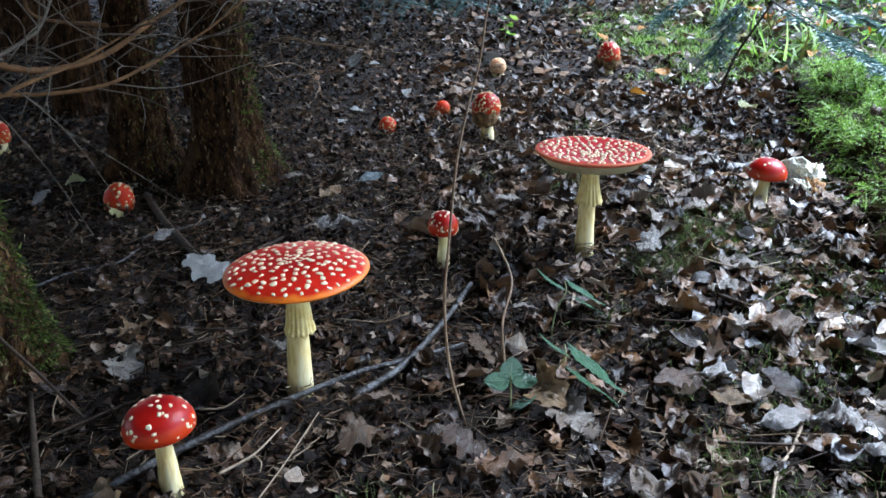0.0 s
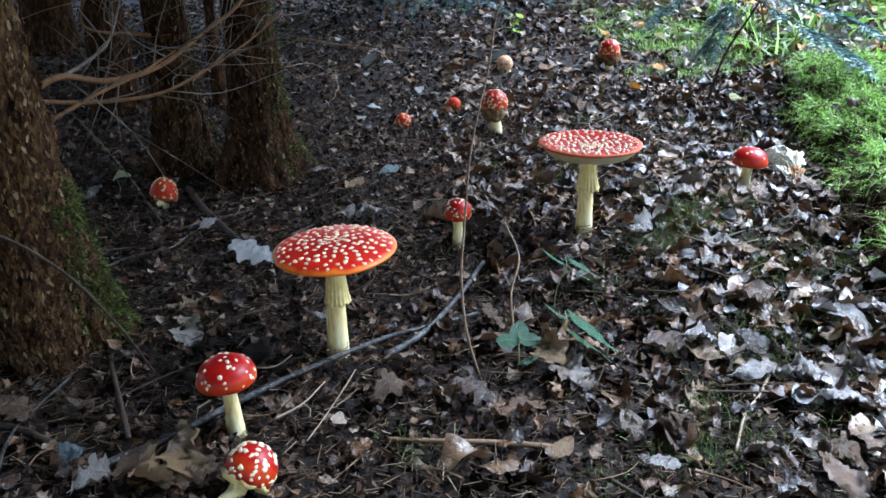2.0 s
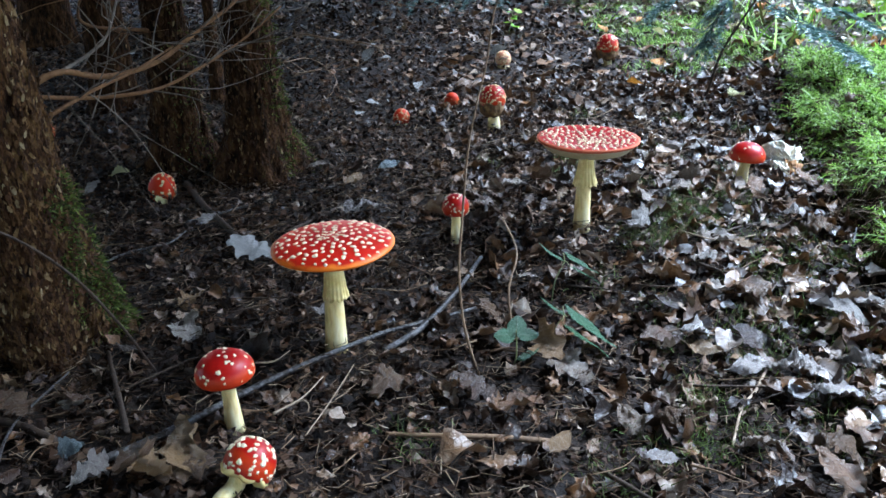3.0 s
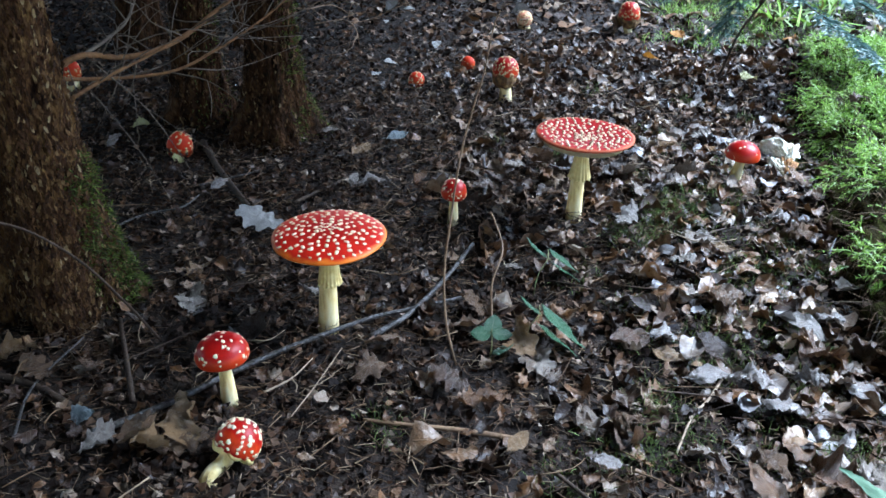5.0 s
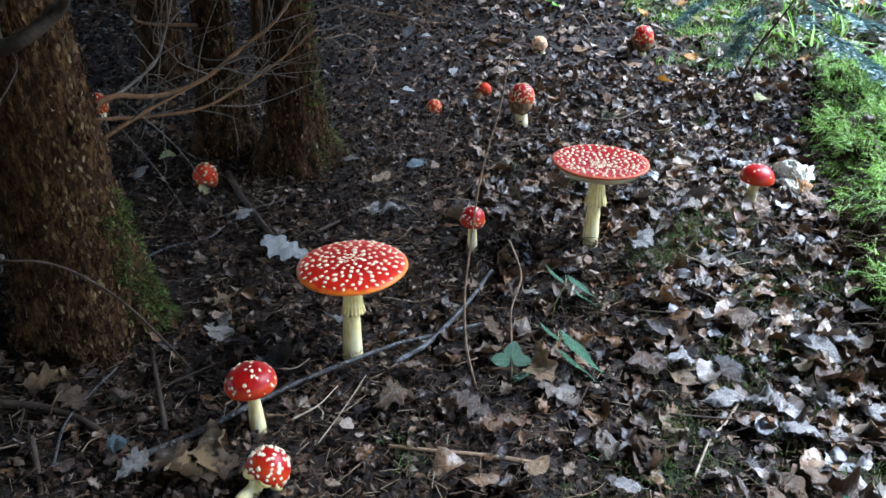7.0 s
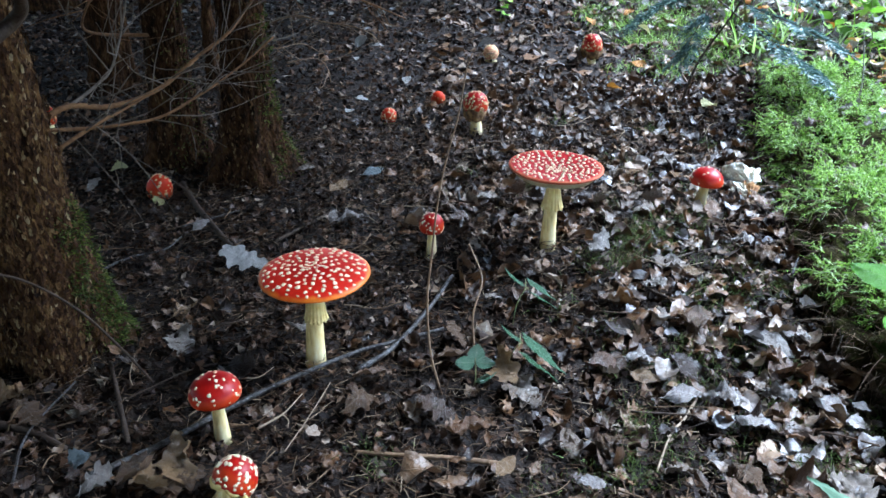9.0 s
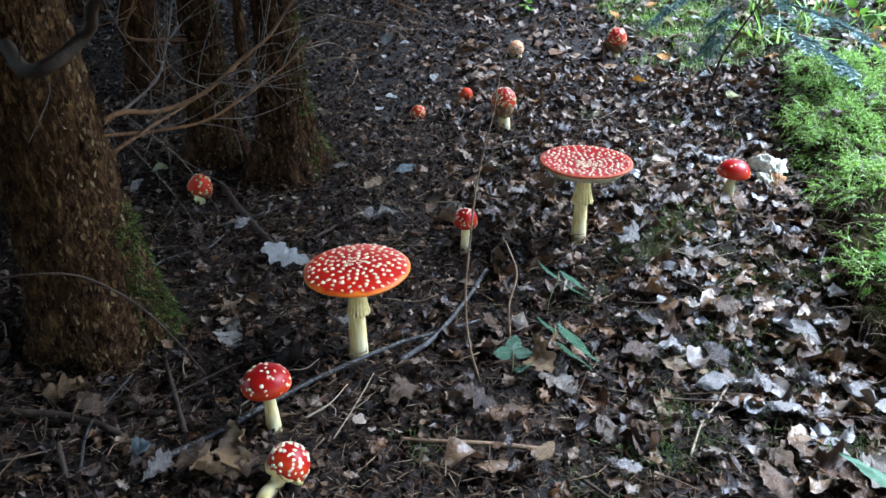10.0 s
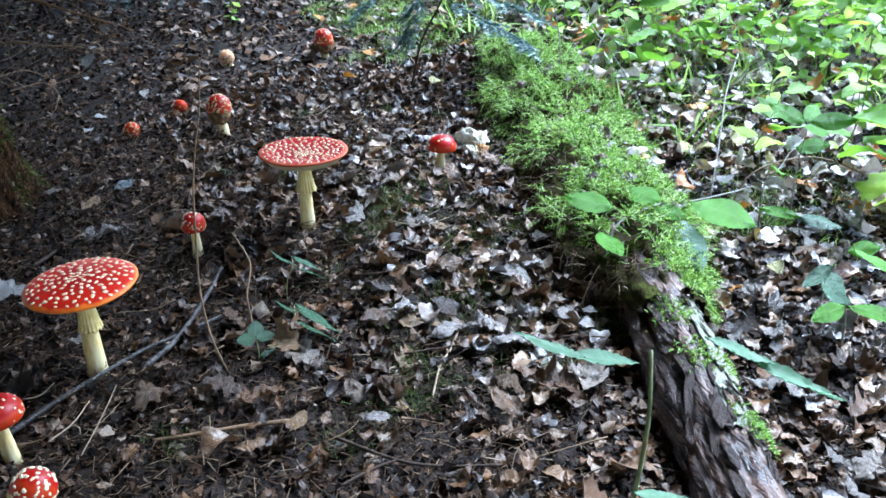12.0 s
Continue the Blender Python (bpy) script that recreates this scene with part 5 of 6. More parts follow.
for k, (pts, r) in enumerate(((((-0.48, 1.56, 0.07), (-0.372, 1.518, 0.097), (-0.322, 1.51, 0.1), (-0.269, 1.599, 0.095), (-0.21, 1.62, 0.06)), 0.0024),
                               (((-0.43, 1.95, 0.09), (-0.331, 1.882, 0.127), (-0.234, 1.847, 0.114), (-0.134, 1.805, 0.109), (-0.061, 1.718, 0.1), (-0.028, 1.689, 0.06)), 0.003),
                               (((-0.3, 1.5, 0.06), (-0.205, 1.416, 0.094), (-0.156, 1.327, 0.09), (-0.145, 1.32, 0.035)), 0.002))):
    bough = stick("fallen_branch", list(pts), r, r * 0.5, STICK_BROWN, "dry brown dead branch with thin twigs at the back", 40 + k)
    for shape in side_twigs(list(pts), 7, 0.16, 0.0011, 140 + k):
        part("twig", shape, STICK_BROWN, bough)
stick("fallen_twig", on_ground([(-0.39, 0.2), (-0.35, 0.26), (-0.3, 0.29), (-0.285, 0.34)], 0.018), 0.0018, 0.0012, STICK_GREY, "thin bent grey twig on the litter", 25)
stick("fallen_stick", on_ground([(-0.12, 0.33), (-0.07, 0.4), (-0.03, 0.46)], 0.014), 0.0035, 0.003, STICK_DARK, "dark half-buried stick behind the tall mushroom", 26)

# dry stalks that stand up from the litter
stalk = [(0.179, -0.061, -0.012), (0.163, -0.037, 0.04), (0.157, -0.008, 0.1), (0.161, 0.014, 0.152), (0.17, 0.05, 0.235), (0.183, 0.076, 0.293), (0.195, 0.095, 0.335), (0.204, 0.119, 0.387), (0.212, 0.126, 0.41)]
thing("dry_stalk", tube(stalk, 0.0018, 0.0009, 7), STICK_BROWN, "tall thin brown dry stalk standing in the litter", "stalk")
thing("dry_stalk", tube([(0.225, 0.02, 0.0), (0.222, 0.05, 0.05), (0.235, 0.09, 0.085), (0.222, 0.12, 0.115), (0.215, 0.13, 0.125)], 0.0018, 0.0009, 7), STICK_BROWN,
      "short bent brown dry stalk", "stalk")


# ---- mossy log along the open side ----
def mound(y, ang):
    """The moss-covered back of the log: ang runs from the shaded flank over the top to the lit side."""
    w = np.interp(y, [-0.2, -0.05, 0.1, 1.8], [0.058, 0.078, 0.1, 0.115])
    r = 1 + np.where(y > 1.0, -1.5 * (y - 1.0), 0) + 0.24 * vnoise(7 * y, 1.6 * ang, 5) + 0.24 * vnoise(17 * y, 3.5 * ang, 6) + 0.12 * vnoise(42 * y, 9 * ang, 7)
    w = w * (1 + np.interp(y, [-0.1, 0.05, 0.2, 0.6], [-0.15, 0.1, 0.45, 0.75]) * np.clip(np.sin(ang), 0, 1) ** 1.5)
    left = 0.045 * np.exp(-((y - 0.14) / 0.25) ** 2) * np.clip(-np.sin(ang), 0, 1)
    x = bank_x(y)
    return np.stack([x + 0.015 - left + w * r * np.sin(ang), y, lie(x, y) + 0.012 + 0.083 * r * np.cos(ang)], -1)


def plate_mesh(seed, mat):
    """One curled, torn plate of bark, 1 long and 1 wide."""
    rng = np.random.default_rng(seed)
    nu, nv = 6, 4
    u, v = np.meshgrid(np.linspace(-0.5, 0.5, nu), np.linspace(-0.5, 0.5, nv), indexing="ij")
    edge = np.maximum(np.abs(u), np.abs(v)) > 0.45
    x = u + rng.normal(0, 0.07, u.shape) * edge
    y = v * (1 - 0.5 * np.abs(2 * u) ** 3) + rng.normal(0, 0.07, u.shape) * edge
    z = 0.22 * v * v * rng.uniform(-1, 1.6) + 0.12 * u * rng.uniform(-1, 1) + rng.normal(0, 0.035, u.shape)
    top = np.stack([x, y, z + 0.05], -1).reshape(-1, 3)
    low = np.stack([x * 0.96, y * 0.96, z - 0.05], -1).reshape(-1, 3)
    n = nu * nv
    f = [(k * nv + q, (k + 1) * nv + q, (k + 1) * nv + q + 1, k * nv + q + 1) for k in range(nu - 1) for q in range(nv - 1)]
    f += [tuple(n + i for i in reversed(q)) for q in f]
    rim = [q for q in range(nv)] + [k * nv + nv - 1 for k in range(1, nu)] + [(nu - 1) * nv + q for q in range(nv - 2, -1, -1)] + [k * nv for k in range(nu - 2, 0, -1)]
    f += [(a, b, n + b, n + a) for a, b in zip(rim, rim[1:] + rim[:1])]
    return mesh("bark_plate", np.concatenate([top, low]), f, mat, False)


def build_log():
    log = empty("rotten_log", (0, 0, 0), "fallen rotten log, partly bare bark, thickly covered with moss", "log")
    rng = np.random.default_rng(3)
    line = [(x, y, float(lie(x, y)) + 0.026) for x, y in BANK]
    pts = curve(line, 240)
    sides = 88
    a = np.arange(sides) * 2 * np.pi / sides - np.pi / 2
    verts, slices = [], []
    for k, p in enumerate(pts):
        t = pts[min(k + 1, 239)] - pts[max(k - 1, 0)]
        t /= np.linalg.norm(t)
        across = np.cross(t, (0, 0, 1))
        across /= np.linalg.norm(across)
        u = np.cross(across, t)
        yy = np.full(sides, p[1])
        r = 0.052 * np.interp(p[1], [-0.7, -0.45, -0.2], [0.82, 0.86, 1.0]) * (1 + 0.16 * vnoise(1.3 * a, 5 * yy, 31) + 0.14 * vnoise(4.5 * a, 9 * yy, 32) + 0.1 * np.abs(vnoise(10 * a, 22 * yy, 33)) + 0.06 * vnoise(24 * a, 60 * yy, 34))
        slices.append((p, t, across, u))
        verts += (p + np.outer(r * np.cos(a), across) + np.outer(r * np.sin(a), u)).tolist()
    faces = [(k * sides + i, k * sides + (i + 1) % sides, (k + 1) * sides + (i + 1) % sides, (k + 1) * sides + i) for k in range(239) for i in range(sides)]
    faces += [tuple(range(sides)), tuple(range(239 * sides, 240 * sides))]
    part("bark", (verts, faces), LOG_BARK, log)
    # torn plates of bark, some bleached pale along the top
    dark = [plate_mesh(900 + q, LOG_BARK) for q in range(7)]
    pale = [plate_mesh(920 + q, LOG_WOOD) for q in range(5)]
    bare = [k for k, f in enumerate(slices) if -0.75 < f[0][1] < -0.1]
    for k in range(150):
        p, t, across, u = slices[bare[int(rng.integers(len(bare)))]]
        bleached = k < 50
        q = rng.normal(0.55, 0.2) if bleached else rng.uniform(-1.5, 1.5)
        if bleached and p[1] < -0.42:
            continue
        out = across * math.sin(q) + u * math.cos(q)
        side = np.cross(out, t)
        m = Matrix((t, side, out)).transposed().to_4x4()
        ln, wd = (rng.uniform(0.022, 0.08), rng.uniform(0.01, 0.034)) if bleached else (rng.uniform(0.02, 0.08), rng.uniform(0.004, 0.014))
        ob = new("bark_plate", (pale if bleached else dark)[int(rng.integers(5))])
        ob.parent = log
        ob.matrix_basis = (Matrix.Translation(p + out * (0.057 * np.interp(p[1], [-0.7, -0.45, -0.2], [0.82, 0.86, 1.0]) + rng.uniform(-0.003, 0.005))) @ m @ Matrix.Rotation(rng.normal(0, 0.16), 4, "Z") @ Matrix.Rotation(rng.normal(0, 0.08), 4, "Y")
                           @ Matrix.Rotation(rng.normal(0, 0.1), 4, "X") @ Matrix.Diagonal((ln, wd, 0.02, 1)))
    # bed of dead moss and earth, dark enough to stand for the flank's shadow
    ys, aa = np.linspace(-0.17, 1.27, 190), np.linspace(-1.65, 1.6, 60)
    yy, ag = np.meshgrid(ys, aa, indexing="ij")
    vs = mound(yy, ag).reshape(-1, 3)
    vs[:, 2] -= 0.006
    fs = [(k * 60 + q, k * 60 + q + 1, k * 60 + q + 61, k * 60 + q + 60) for k in range(189) for q in range(59)]
    part("moss_bed", (vs, fs), MOSS_BED, log)
    # feathery moss in clumps, thin on the shaded flank to leave it dark
    n = 1750
    y, ang = rng.uniform(-0.19, 1.3, n), rng.uniform(-1.45, 1.6, n)
    dense = np.clip(0.75 + 1.2 * (ang + 0.75) + 0.6 * vnoise(8 * y, 2 * ang, 19), 0.12, 1) * np.clip((y + 0.17) * 10 + 0.4 * vnoise(20 * y, 5 * ang, 14), 0, 1)
    keep = rng.uniform(0, 1, n) < dense * np.where(vnoise(17 * y, 3.5 * ang, 6) + 0.7 * vnoise(31 * y, 7 * ang, 12) > -0.25, 1, 0.15)
    keep &= (rng.uniform(0, 1, n) < 0.2) | (y > 0.04) | (ang > 0.05)
    keep &= (rng.uniform(0, 1, n) < 0.3) | (y > 0.45) | (ang > -0.45)
    each = 9
    cy, ca = np.repeat(y[keep], each), np.repeat(ang[keep], each)
    y, ang = cy + rng.normal(0, 0.013, len(cy)), ca + rng.normal(0, 0.13, len(cy))
    middle, roots = mound(cy, ca), mound(y, ang)
    radial = (roots - middle) / (np.linalg.norm(roots - middle, axis=1)[:, None] + 1e-9)
    ways = np.stack([np.sin(ang), 0 * y, np.cos(ang)], 1) * 0.75 + 0.7 * radial + rng.normal(0, 0.3, (len(y), 3)) - np.array([0, 0, 0.1])
    ln = rng.uniform(0.014, 0.043, len(y)) * (1 + 0.4 * vnoise(13 * y, 3 * ang, 18))
    # small cushions on the bare end
    for cy, q, m in ((-0.2, -0.05, 260), (-0.3, 0.95, 130), (-0.43, 0.8, 150), (-0.3, 0.1, 120)):
        k = int(np.argmin([abs(f[0][1] - cy) for f in slices]))
        p, t, across, u = slices[k]
        qq = q + rng.normal(0, 0.22, m)
        out = np.outer(np.sin(qq), across) + np.outer(np.cos(qq), u)
        roots = np.concatenate([roots, p + np.outer(rng.normal(0, 0.016, m), t) + out * 0.057])
        ways = np.concatenate([ways, out + rng.normal(0, 0.5, (m, 3))])
        ln = np.concatenate([ln, rng.uniform(0.005, 0.012, m)])
    # loose fronds beside the log
    sx, sy = scatter(4300, 0.9, 1.6, -0.15, 1.2, lambda x, y: np.clip(1.15 - (5 - 2.6 * np.clip(3 * y - 0.3, 0, 1)) * (x - bank_x(y) - 0.1), 0, 1) * (x > bank_x(y) + 0.07) * (vnoise(9 * x, 9 * y, 27) > -0.25) * np.clip(6 * y, 0, 1), rng)
    roots = np.concatenate([roots, np.stack([sx, sy, lie(sx, sy) + rng.uniform(0.005, 0.03, len(sx))], 1)])
    ways = np.concatenate([ways, np.stack([rng.normal(0, 0.7, len(sx)), rng.normal(0, 0.7, len(sx)), np.full(len(sx), 0.8)], 1)])
    ln = np.concatenate([ln, rng.uniform(0.014, 0.034, len(sx))])
    v, f = fronds(roots, ways / np.linalg.norm(ways, axis=1)[:, None], ln, rng)
    tagged(part("moss", fast_mesh("moss", v, f, MOSS, False), MOSS, log, "thick feathery bright green moss"), kind="stuff")
    # dead strands hanging down the shaded flank
    m = 2600
    y = rng.uniform(-0.12, 1.1, m)
    roots = mound(y, rng.uniform(-1.5, -0.3, m))
    ways = np.stack([rng.normal(-0.4, 0.4, m), rng.normal(0, 0.7, m), rng.normal(-0.2, 0.7, m)], 1)
    ways /= np.linalg.norm(ways, axis=1)[:, None]
    # dry stalks lying over the moss
    y = rng.uniform(-0.1, 1.1, 420)
    top = mound(y, rng.uniform(-0.4, 1.4, 420)) + np.array([0, 0, 0.016])
    over = np.stack([rng.normal(0, 0.8, 420), rng.normal(0, 0.8, 420), rng.normal(0.15, 0.2, 420)], 1)
    roots, ways = np.concatenate([roots, top]), np.concatenate([ways, over / np.linalg.norm(over, axis=1)[:, None]])
    m += 420
    v, f = blades(roots, ways, rng.uniform(0.02, 0.06, m), np.full(m, 0.0014), rng, 0.4, 3)
    tagged(part("dead_moss", fast_mesh("dead_moss", v, f, CRUMB, False), CRUMB, log, "dry brown strands under the moss"), kind="stuff")


build_log()


# ---- moss and grass beyond the log, and tufts in the litter ----
def tufts(name, xs, ys, spread, n_each, size, mat, label, category, seed):
    rng = np.random.default_rng(seed)
    x = np.repeat(xs, n_each) + rng.normal(0, spread, len(xs) * n_each)
    y = np.repeat(ys, n_each) + rng.normal(0, spread, len(ys) * n_each)
    m = len(x)
    roots = np.stack([x, y, lie(x, y) + rng.uniform(0.0, 0.018, m)], 1)
    ways = np.stack([rng.normal(0, 0.6, m), rng.normal(0, 0.6, m), np.ones(m)], 1)
    ways /= np.linalg.norm(ways, axis=1)[:, None]
    v, f = blades(roots, ways, rng.uniform(0.4, 1.2, m) * size, np.full(m, size * 0.07), rng, 0.4, 2)
    tagged(new(name, fast_mesh(name, v, f, mat, False)), label, category, kind="stuff")


rt = np.random.default_rng(17)
tx = np.r_[0.53, 0.47, 0.42, 0.56, 0.62, 0.66, 0.60, 0.5, 0.10, 0.56, 0.66, 0.70, 0.73, 0.40, 0.22]
ty = np.r_[-0.02, -0.17, -0.19, 0.36, 0.28, 0.20, 0.42, 0.30, -0.20, 0.15, 0.08, 0.0, -0.12, 0.60, 0.62]
tx, ty = np.r_[tx, 0.428, 0.409, 0.732, 0.664, 0.623, 0.63, 0.645, 0.3, 0.36], np.r_[ty, -0.106, -0.197, 0.202, 0.244, 0.034, 0.455, 0.425, -0.26, -0.21]
tx, ty = np.r_[tx, rt.uniform(0.35, 0.86, 26), rt.uniform(0.42, 0.8, 34)], np.r_[ty, rt.uniform(-0.1, 1.15, 26), rt.uniform(-0.3, 0.4, 34)]
tufts("moss_tufts", tx, ty, 0.02, 120, 0.017, MOSS_TUFT, "small green moss tufts among the leaves", "moss", 5)
gx, gy = scatter(420, 1.0, 3.4, -0.3, 4.0, lambda x, y: np.clip((x - bank_x(np.minimum(y, 1.8)) - 0.05) * 3, 0, 1), rt)
tufts("moss_carpet", gx, gy, 0.05, 40, 0.03, MOSS, "patchy bright green moss on the sunlit ground", "moss", 6)
nx, ny = scatter(260, 0.95, 1.6, 0.05, 1.3, lambda x, y: np.clip((x - bank_x(y) - 0.08) * 8, 0, 1) * np.clip(1.3 - 2 * (x - bank_x(y) - 0.1), 0, 1) * (vnoise(6 * x, 6 * y, 59) > -0.3), rt)
tufts("moss_carpet", nx, ny, 0.022, 55, 0.026, MOSS, "low green moss growing out from the log", "moss", 12)
bx, by = scatter(110, 0.66, 1.3, 1.25, 2.6, None, rt)
tufts("moss_carpet", bx, by, 0.04, 80, 0.024, MOSS_TUFT, "patchy green moss behind the mushrooms", "moss", 8)
cx, cy = scatter(64, 0.64, 1.12, 1.3, 2.3, lambda x, y: vnoise(6 * x, 6 * y, 29) > -0.2, rt)
tufts("moss_carpet", cx, cy, 0.028, 75, 0.028, MOSS, "bright green moss clumps at the back of the litter", "moss", 11)
hx, hy = scatter(160, 1.05, 3.6, 0.3, 4.5, None, rt)
tufts("grass", hx, hy, 0.03, 14, 0.14, MOSS, "thin green grass blades on the open side", "grass", 7)


# ---- green seedlings ----
GREEN_LEAVES = [green_leaf_mesh(kind, s, GREEN) for s, kind in enumerate(("lobed", "beech", "lobed", "round", "beech", "lobed", "toothed"))]
DARK_LEAVES = [green_leaf_mesh("toothed", s + 9, GREEN_DARK, True) for s in range(3)]
NEAR_LEAVES = [green_leaf_mesh("beech", s + 30, NEAR_GREEN, True) for s in range(3)]
BLADE_LEAVES = [green_leaf_mesh("beech", s + 20, GREEN_DARK, True) for s in range(3)]


def seedling(base, top, n, size, seed, label, meshes, mat=None, group="green seedlings", name="seedling", stem_mat=None, r=0.0014):
    rng = np.random.default_rng(seed)
    plant = empty(name, base, label, "plant", group)
    e = np.array(top) - np.array(base)
    mid = e * 0.5 + rng.normal(0, 0.06, 3) * np.linalg.norm(e)
    pts = [(0, 0, -0.01), tuple(mid), tuple(e)]
    part("stem", tube(pts, r, r * 0.5, 6, 14, 0.05, seed), stem_mat or GREEN_STEM, plant)
    line = curve(pts, 30)
    for k in range(n):
        i = int(np.interp(k, [0, max(1, n - 1)], [11, 29]))
        ob = new("leaf", meshes[int(rng.integers(len(meshes)))])
        ob.parent = plant
        yaw = math.degrees(k * 2.4 + rng.uniform(-0.5, 0.5))
        s = size * rng.uniform(0.7, 1.2)
        ob.matrix_basis = pose(*line[i], rng.uniform(-25, 25), rng.uniform(-20, 30), yaw) @ Matrix.Diagonal((s, s, s, 1))
    return plant


def build_undergrowth():
    """Low leafy cover too dense to count."""
    rng = np.random.default_rng(91)
    x, y = scatter(21000, 1.1, 5.6, -1.0, 5.8, lambda x, y: np.clip(0.25 + 1.1 * (np.hypot(x - 0.9, y - 0.1) - 0.6), 0.2, 1) * (x > 1.15 + 0.15 * (y - 0.2)) * (0.25 + 0.75 * (vnoise(3 * x, 3 * y, 21) > -0.1))
                   * np.clip(1.3 * (2.75 - np.hypot(x - 2.7, (y - 2.1) / 1.2)) + 0.5 * vnoise(2 * x, 2 * y, 22), 0, 1) * np.clip(3 * (y - 0.1 + 0.5 * (x - 1.2)) + 1, 0, 1), rng)
    z = lie(x, y) + rng.uniform(0.03, 0.26, len(x)) * np.clip((x - 0.9), 0.3, 1.0)
    half = len(x) // 2
    places, ln = np.stack([x, y, z], 1), rng.uniform(0.018, 0.068, len(x))
    v, f = leaves(places[:half], ln[:half], "beech", 5, 2, 0.5, 1.1, rng)
    v2, f2 = leaves(places[half:], ln[half:], "lobed", 5, 2, 0.45, 1.2, rng)
    v, f = np.concatenate([v, v2]), np.concatenate([f, f2 + len(v)])
    tagged(new("undergrowth", fast_mesh("undergrowth", v, f, UNDERGROWTH, uv=blade_uv(len(x), 5, 2))), "dense low bright green leaves of undergrowth", "undergrowth", kind="stuff")


build_undergrowth()


def build_seedlings():
    rng = np.random.default_rng(41)
    spots = [(1.31, 0.36, 0.2), (1.25, 0.78, 0.25), (1.62, 0.95, 0.3), (1.72, 0.70, 0.28), (1.56, 0.30, 0.22),
             (2.15, 1.12, 0.35), (1.77, 1.35, 0.3), (1.36, 1.35, 0.3), (1.5, 0.03, 0.2),
             (1.9, 0.5, 0.26), (2.2, 0.9, 0.3), (2.5, 1.5, 0.4), (2.0, 1.8, 0.4), (1.6, 1.9, 0.35), (1.4, 1.75, 0.3), (2.7, 1.1, 0.35)]
    for k in range(330):
        x, y = 1.1 + 3.1 * rng.uniform(0, 1) ** 1.3, rng.uniform(0.1, 4.2)
        if x - 1.15 > 0.22 * (y - 0.2) and (math.hypot(x - 0.9, y - 0.1) > 0.95 or rng.uniform() < 0.2):
            spots.append((x, y, rng.uniform(0.15, 0.45)))
    for k, (x, y, h) in enumerate(spots):
        b = g(x, y)
        seedling(b, (x + rng.normal(0, 0.05), y + rng.normal(0, 0.05), b[2] + h), int(rng.integers(6, 12)), rng.uniform(0.045, 0.085), 200 + k,
                 "leafy bright green seedling on the sunlit side", GREEN_LEAVES)


build_seedlings()


def shoot(line, blades_, label, r=0.0018, stem_mat=None, tip_r=0.4):
    """A leaning woody shoot with broad leaves; blades_: (x, y, z) of each leaf's root and tip, its width to length, and 1 for a dark leaf."""
    plant = empty("leafy_shoot", line[0], label, "plant", "leafy shoots")
    o = np.array(line[0])
    part("stem", tube([np.array(p) - o for p in line], r, r * tip_r, 6), stem_mat or TWIG_PALE, plant)
    pts = curve(line, 60)
    for k, (root, tip, wide, dark) in enumerate(blades_):
        d = Vector(tip) - Vector(root)
        near_ = pts[int(np.argmin(np.linalg.norm(pts - np.array(root), axis=1)))]
        if np.linalg.norm(near_ - np.array(root)) > 0.004:
            part("leaf_stalk", tube([near_ - o, 0.5 * (near_ + np.array(root)) - o + np.array([0, 0, 0.004]), np.array(root) - o], 0.0007, 0.0005, 5, 7), GREEN_STEM, plant)
        ob = new("leaf", (DARK_LEAVES if dark else BROAD_LEAVES)[k % 3])
        ob.parent = plant
        ob.matrix_basis = (Matrix.Translation(Vector(root) - Vector(o)) @ d.to_track_quat("X", "Z").to_matrix().to_4x4()
                           @ Matrix.Rotation(0.75 * d.x / d.length + (-0.2, 0.15, 0.05, -0.1)[k % 4], 4, "X") @ Matrix.Diagonal((1.15 * d.length, d.length * wide * 2.0, d.length * 0.8, 1)))


BROAD_LEAVES = [green_leaf_mesh("beech", s + 50, BROAD_GREEN, True) for s in range(3)]
shoot([(0.80, 0.0, 0.03), (0.832, 0.023, 0.084), (0.929, 0.061, 0.092), (1.007, 0.059, 0.09), (1.098, 0.074, 0.088), (1.153, 0.083, 0.085), (1.22, 0.11, 0.02)],
      [((0.975, 0.03, 0.105), (1.035, -0.045, 0.09), 0.75, 0), ((0.84, 0.045, 0.107), (0.785, 0.095, 0.115), 0.5, 0), ((0.905, 0.115, 0.108), (0.925, 0.06, 0.104), 0.7, 0),
       ((0.917, 0.043, 0.094), (0.95, 0.015, 0.09), 0.8, 0), ((0.805, 0.03, 0.078), (0.806, -0.035, 0.068), 0.55, 0), ((0.944, 0.003, 0.085), (0.924, -0.08, 0.045), 0.45, 1),
       ((1.1, 0.012, 0.082), (1.15, -0.026, 0.074), 0.34, 0), ((1.155, -0.03, 0.074), (1.2, -0.07, 0.066), 0.3, 1)],
      "arching grey shoot with broad bright green leaves by the log", 0.0022)
shoot([(1.15, 0.06, 0.0), (1.146, 0.058, 0.095), (1.22, 0.11, 0.106), (1.291, 0.17, 0.11), (1.392, 0.231, 0.125)],
      [((1.2, 0.1, 0.11), (1.17, 0.05, 0.125), 0.5, 0), ((1.3, 0.175, 0.115), (1.33, 0.13, 0.13), 0.6, 0), ((1.39, 0.23, 0.125), (1.45, 0.25, 0.135), 0.5, 0)],
      "thin forked grey shoot with a few green leaves")
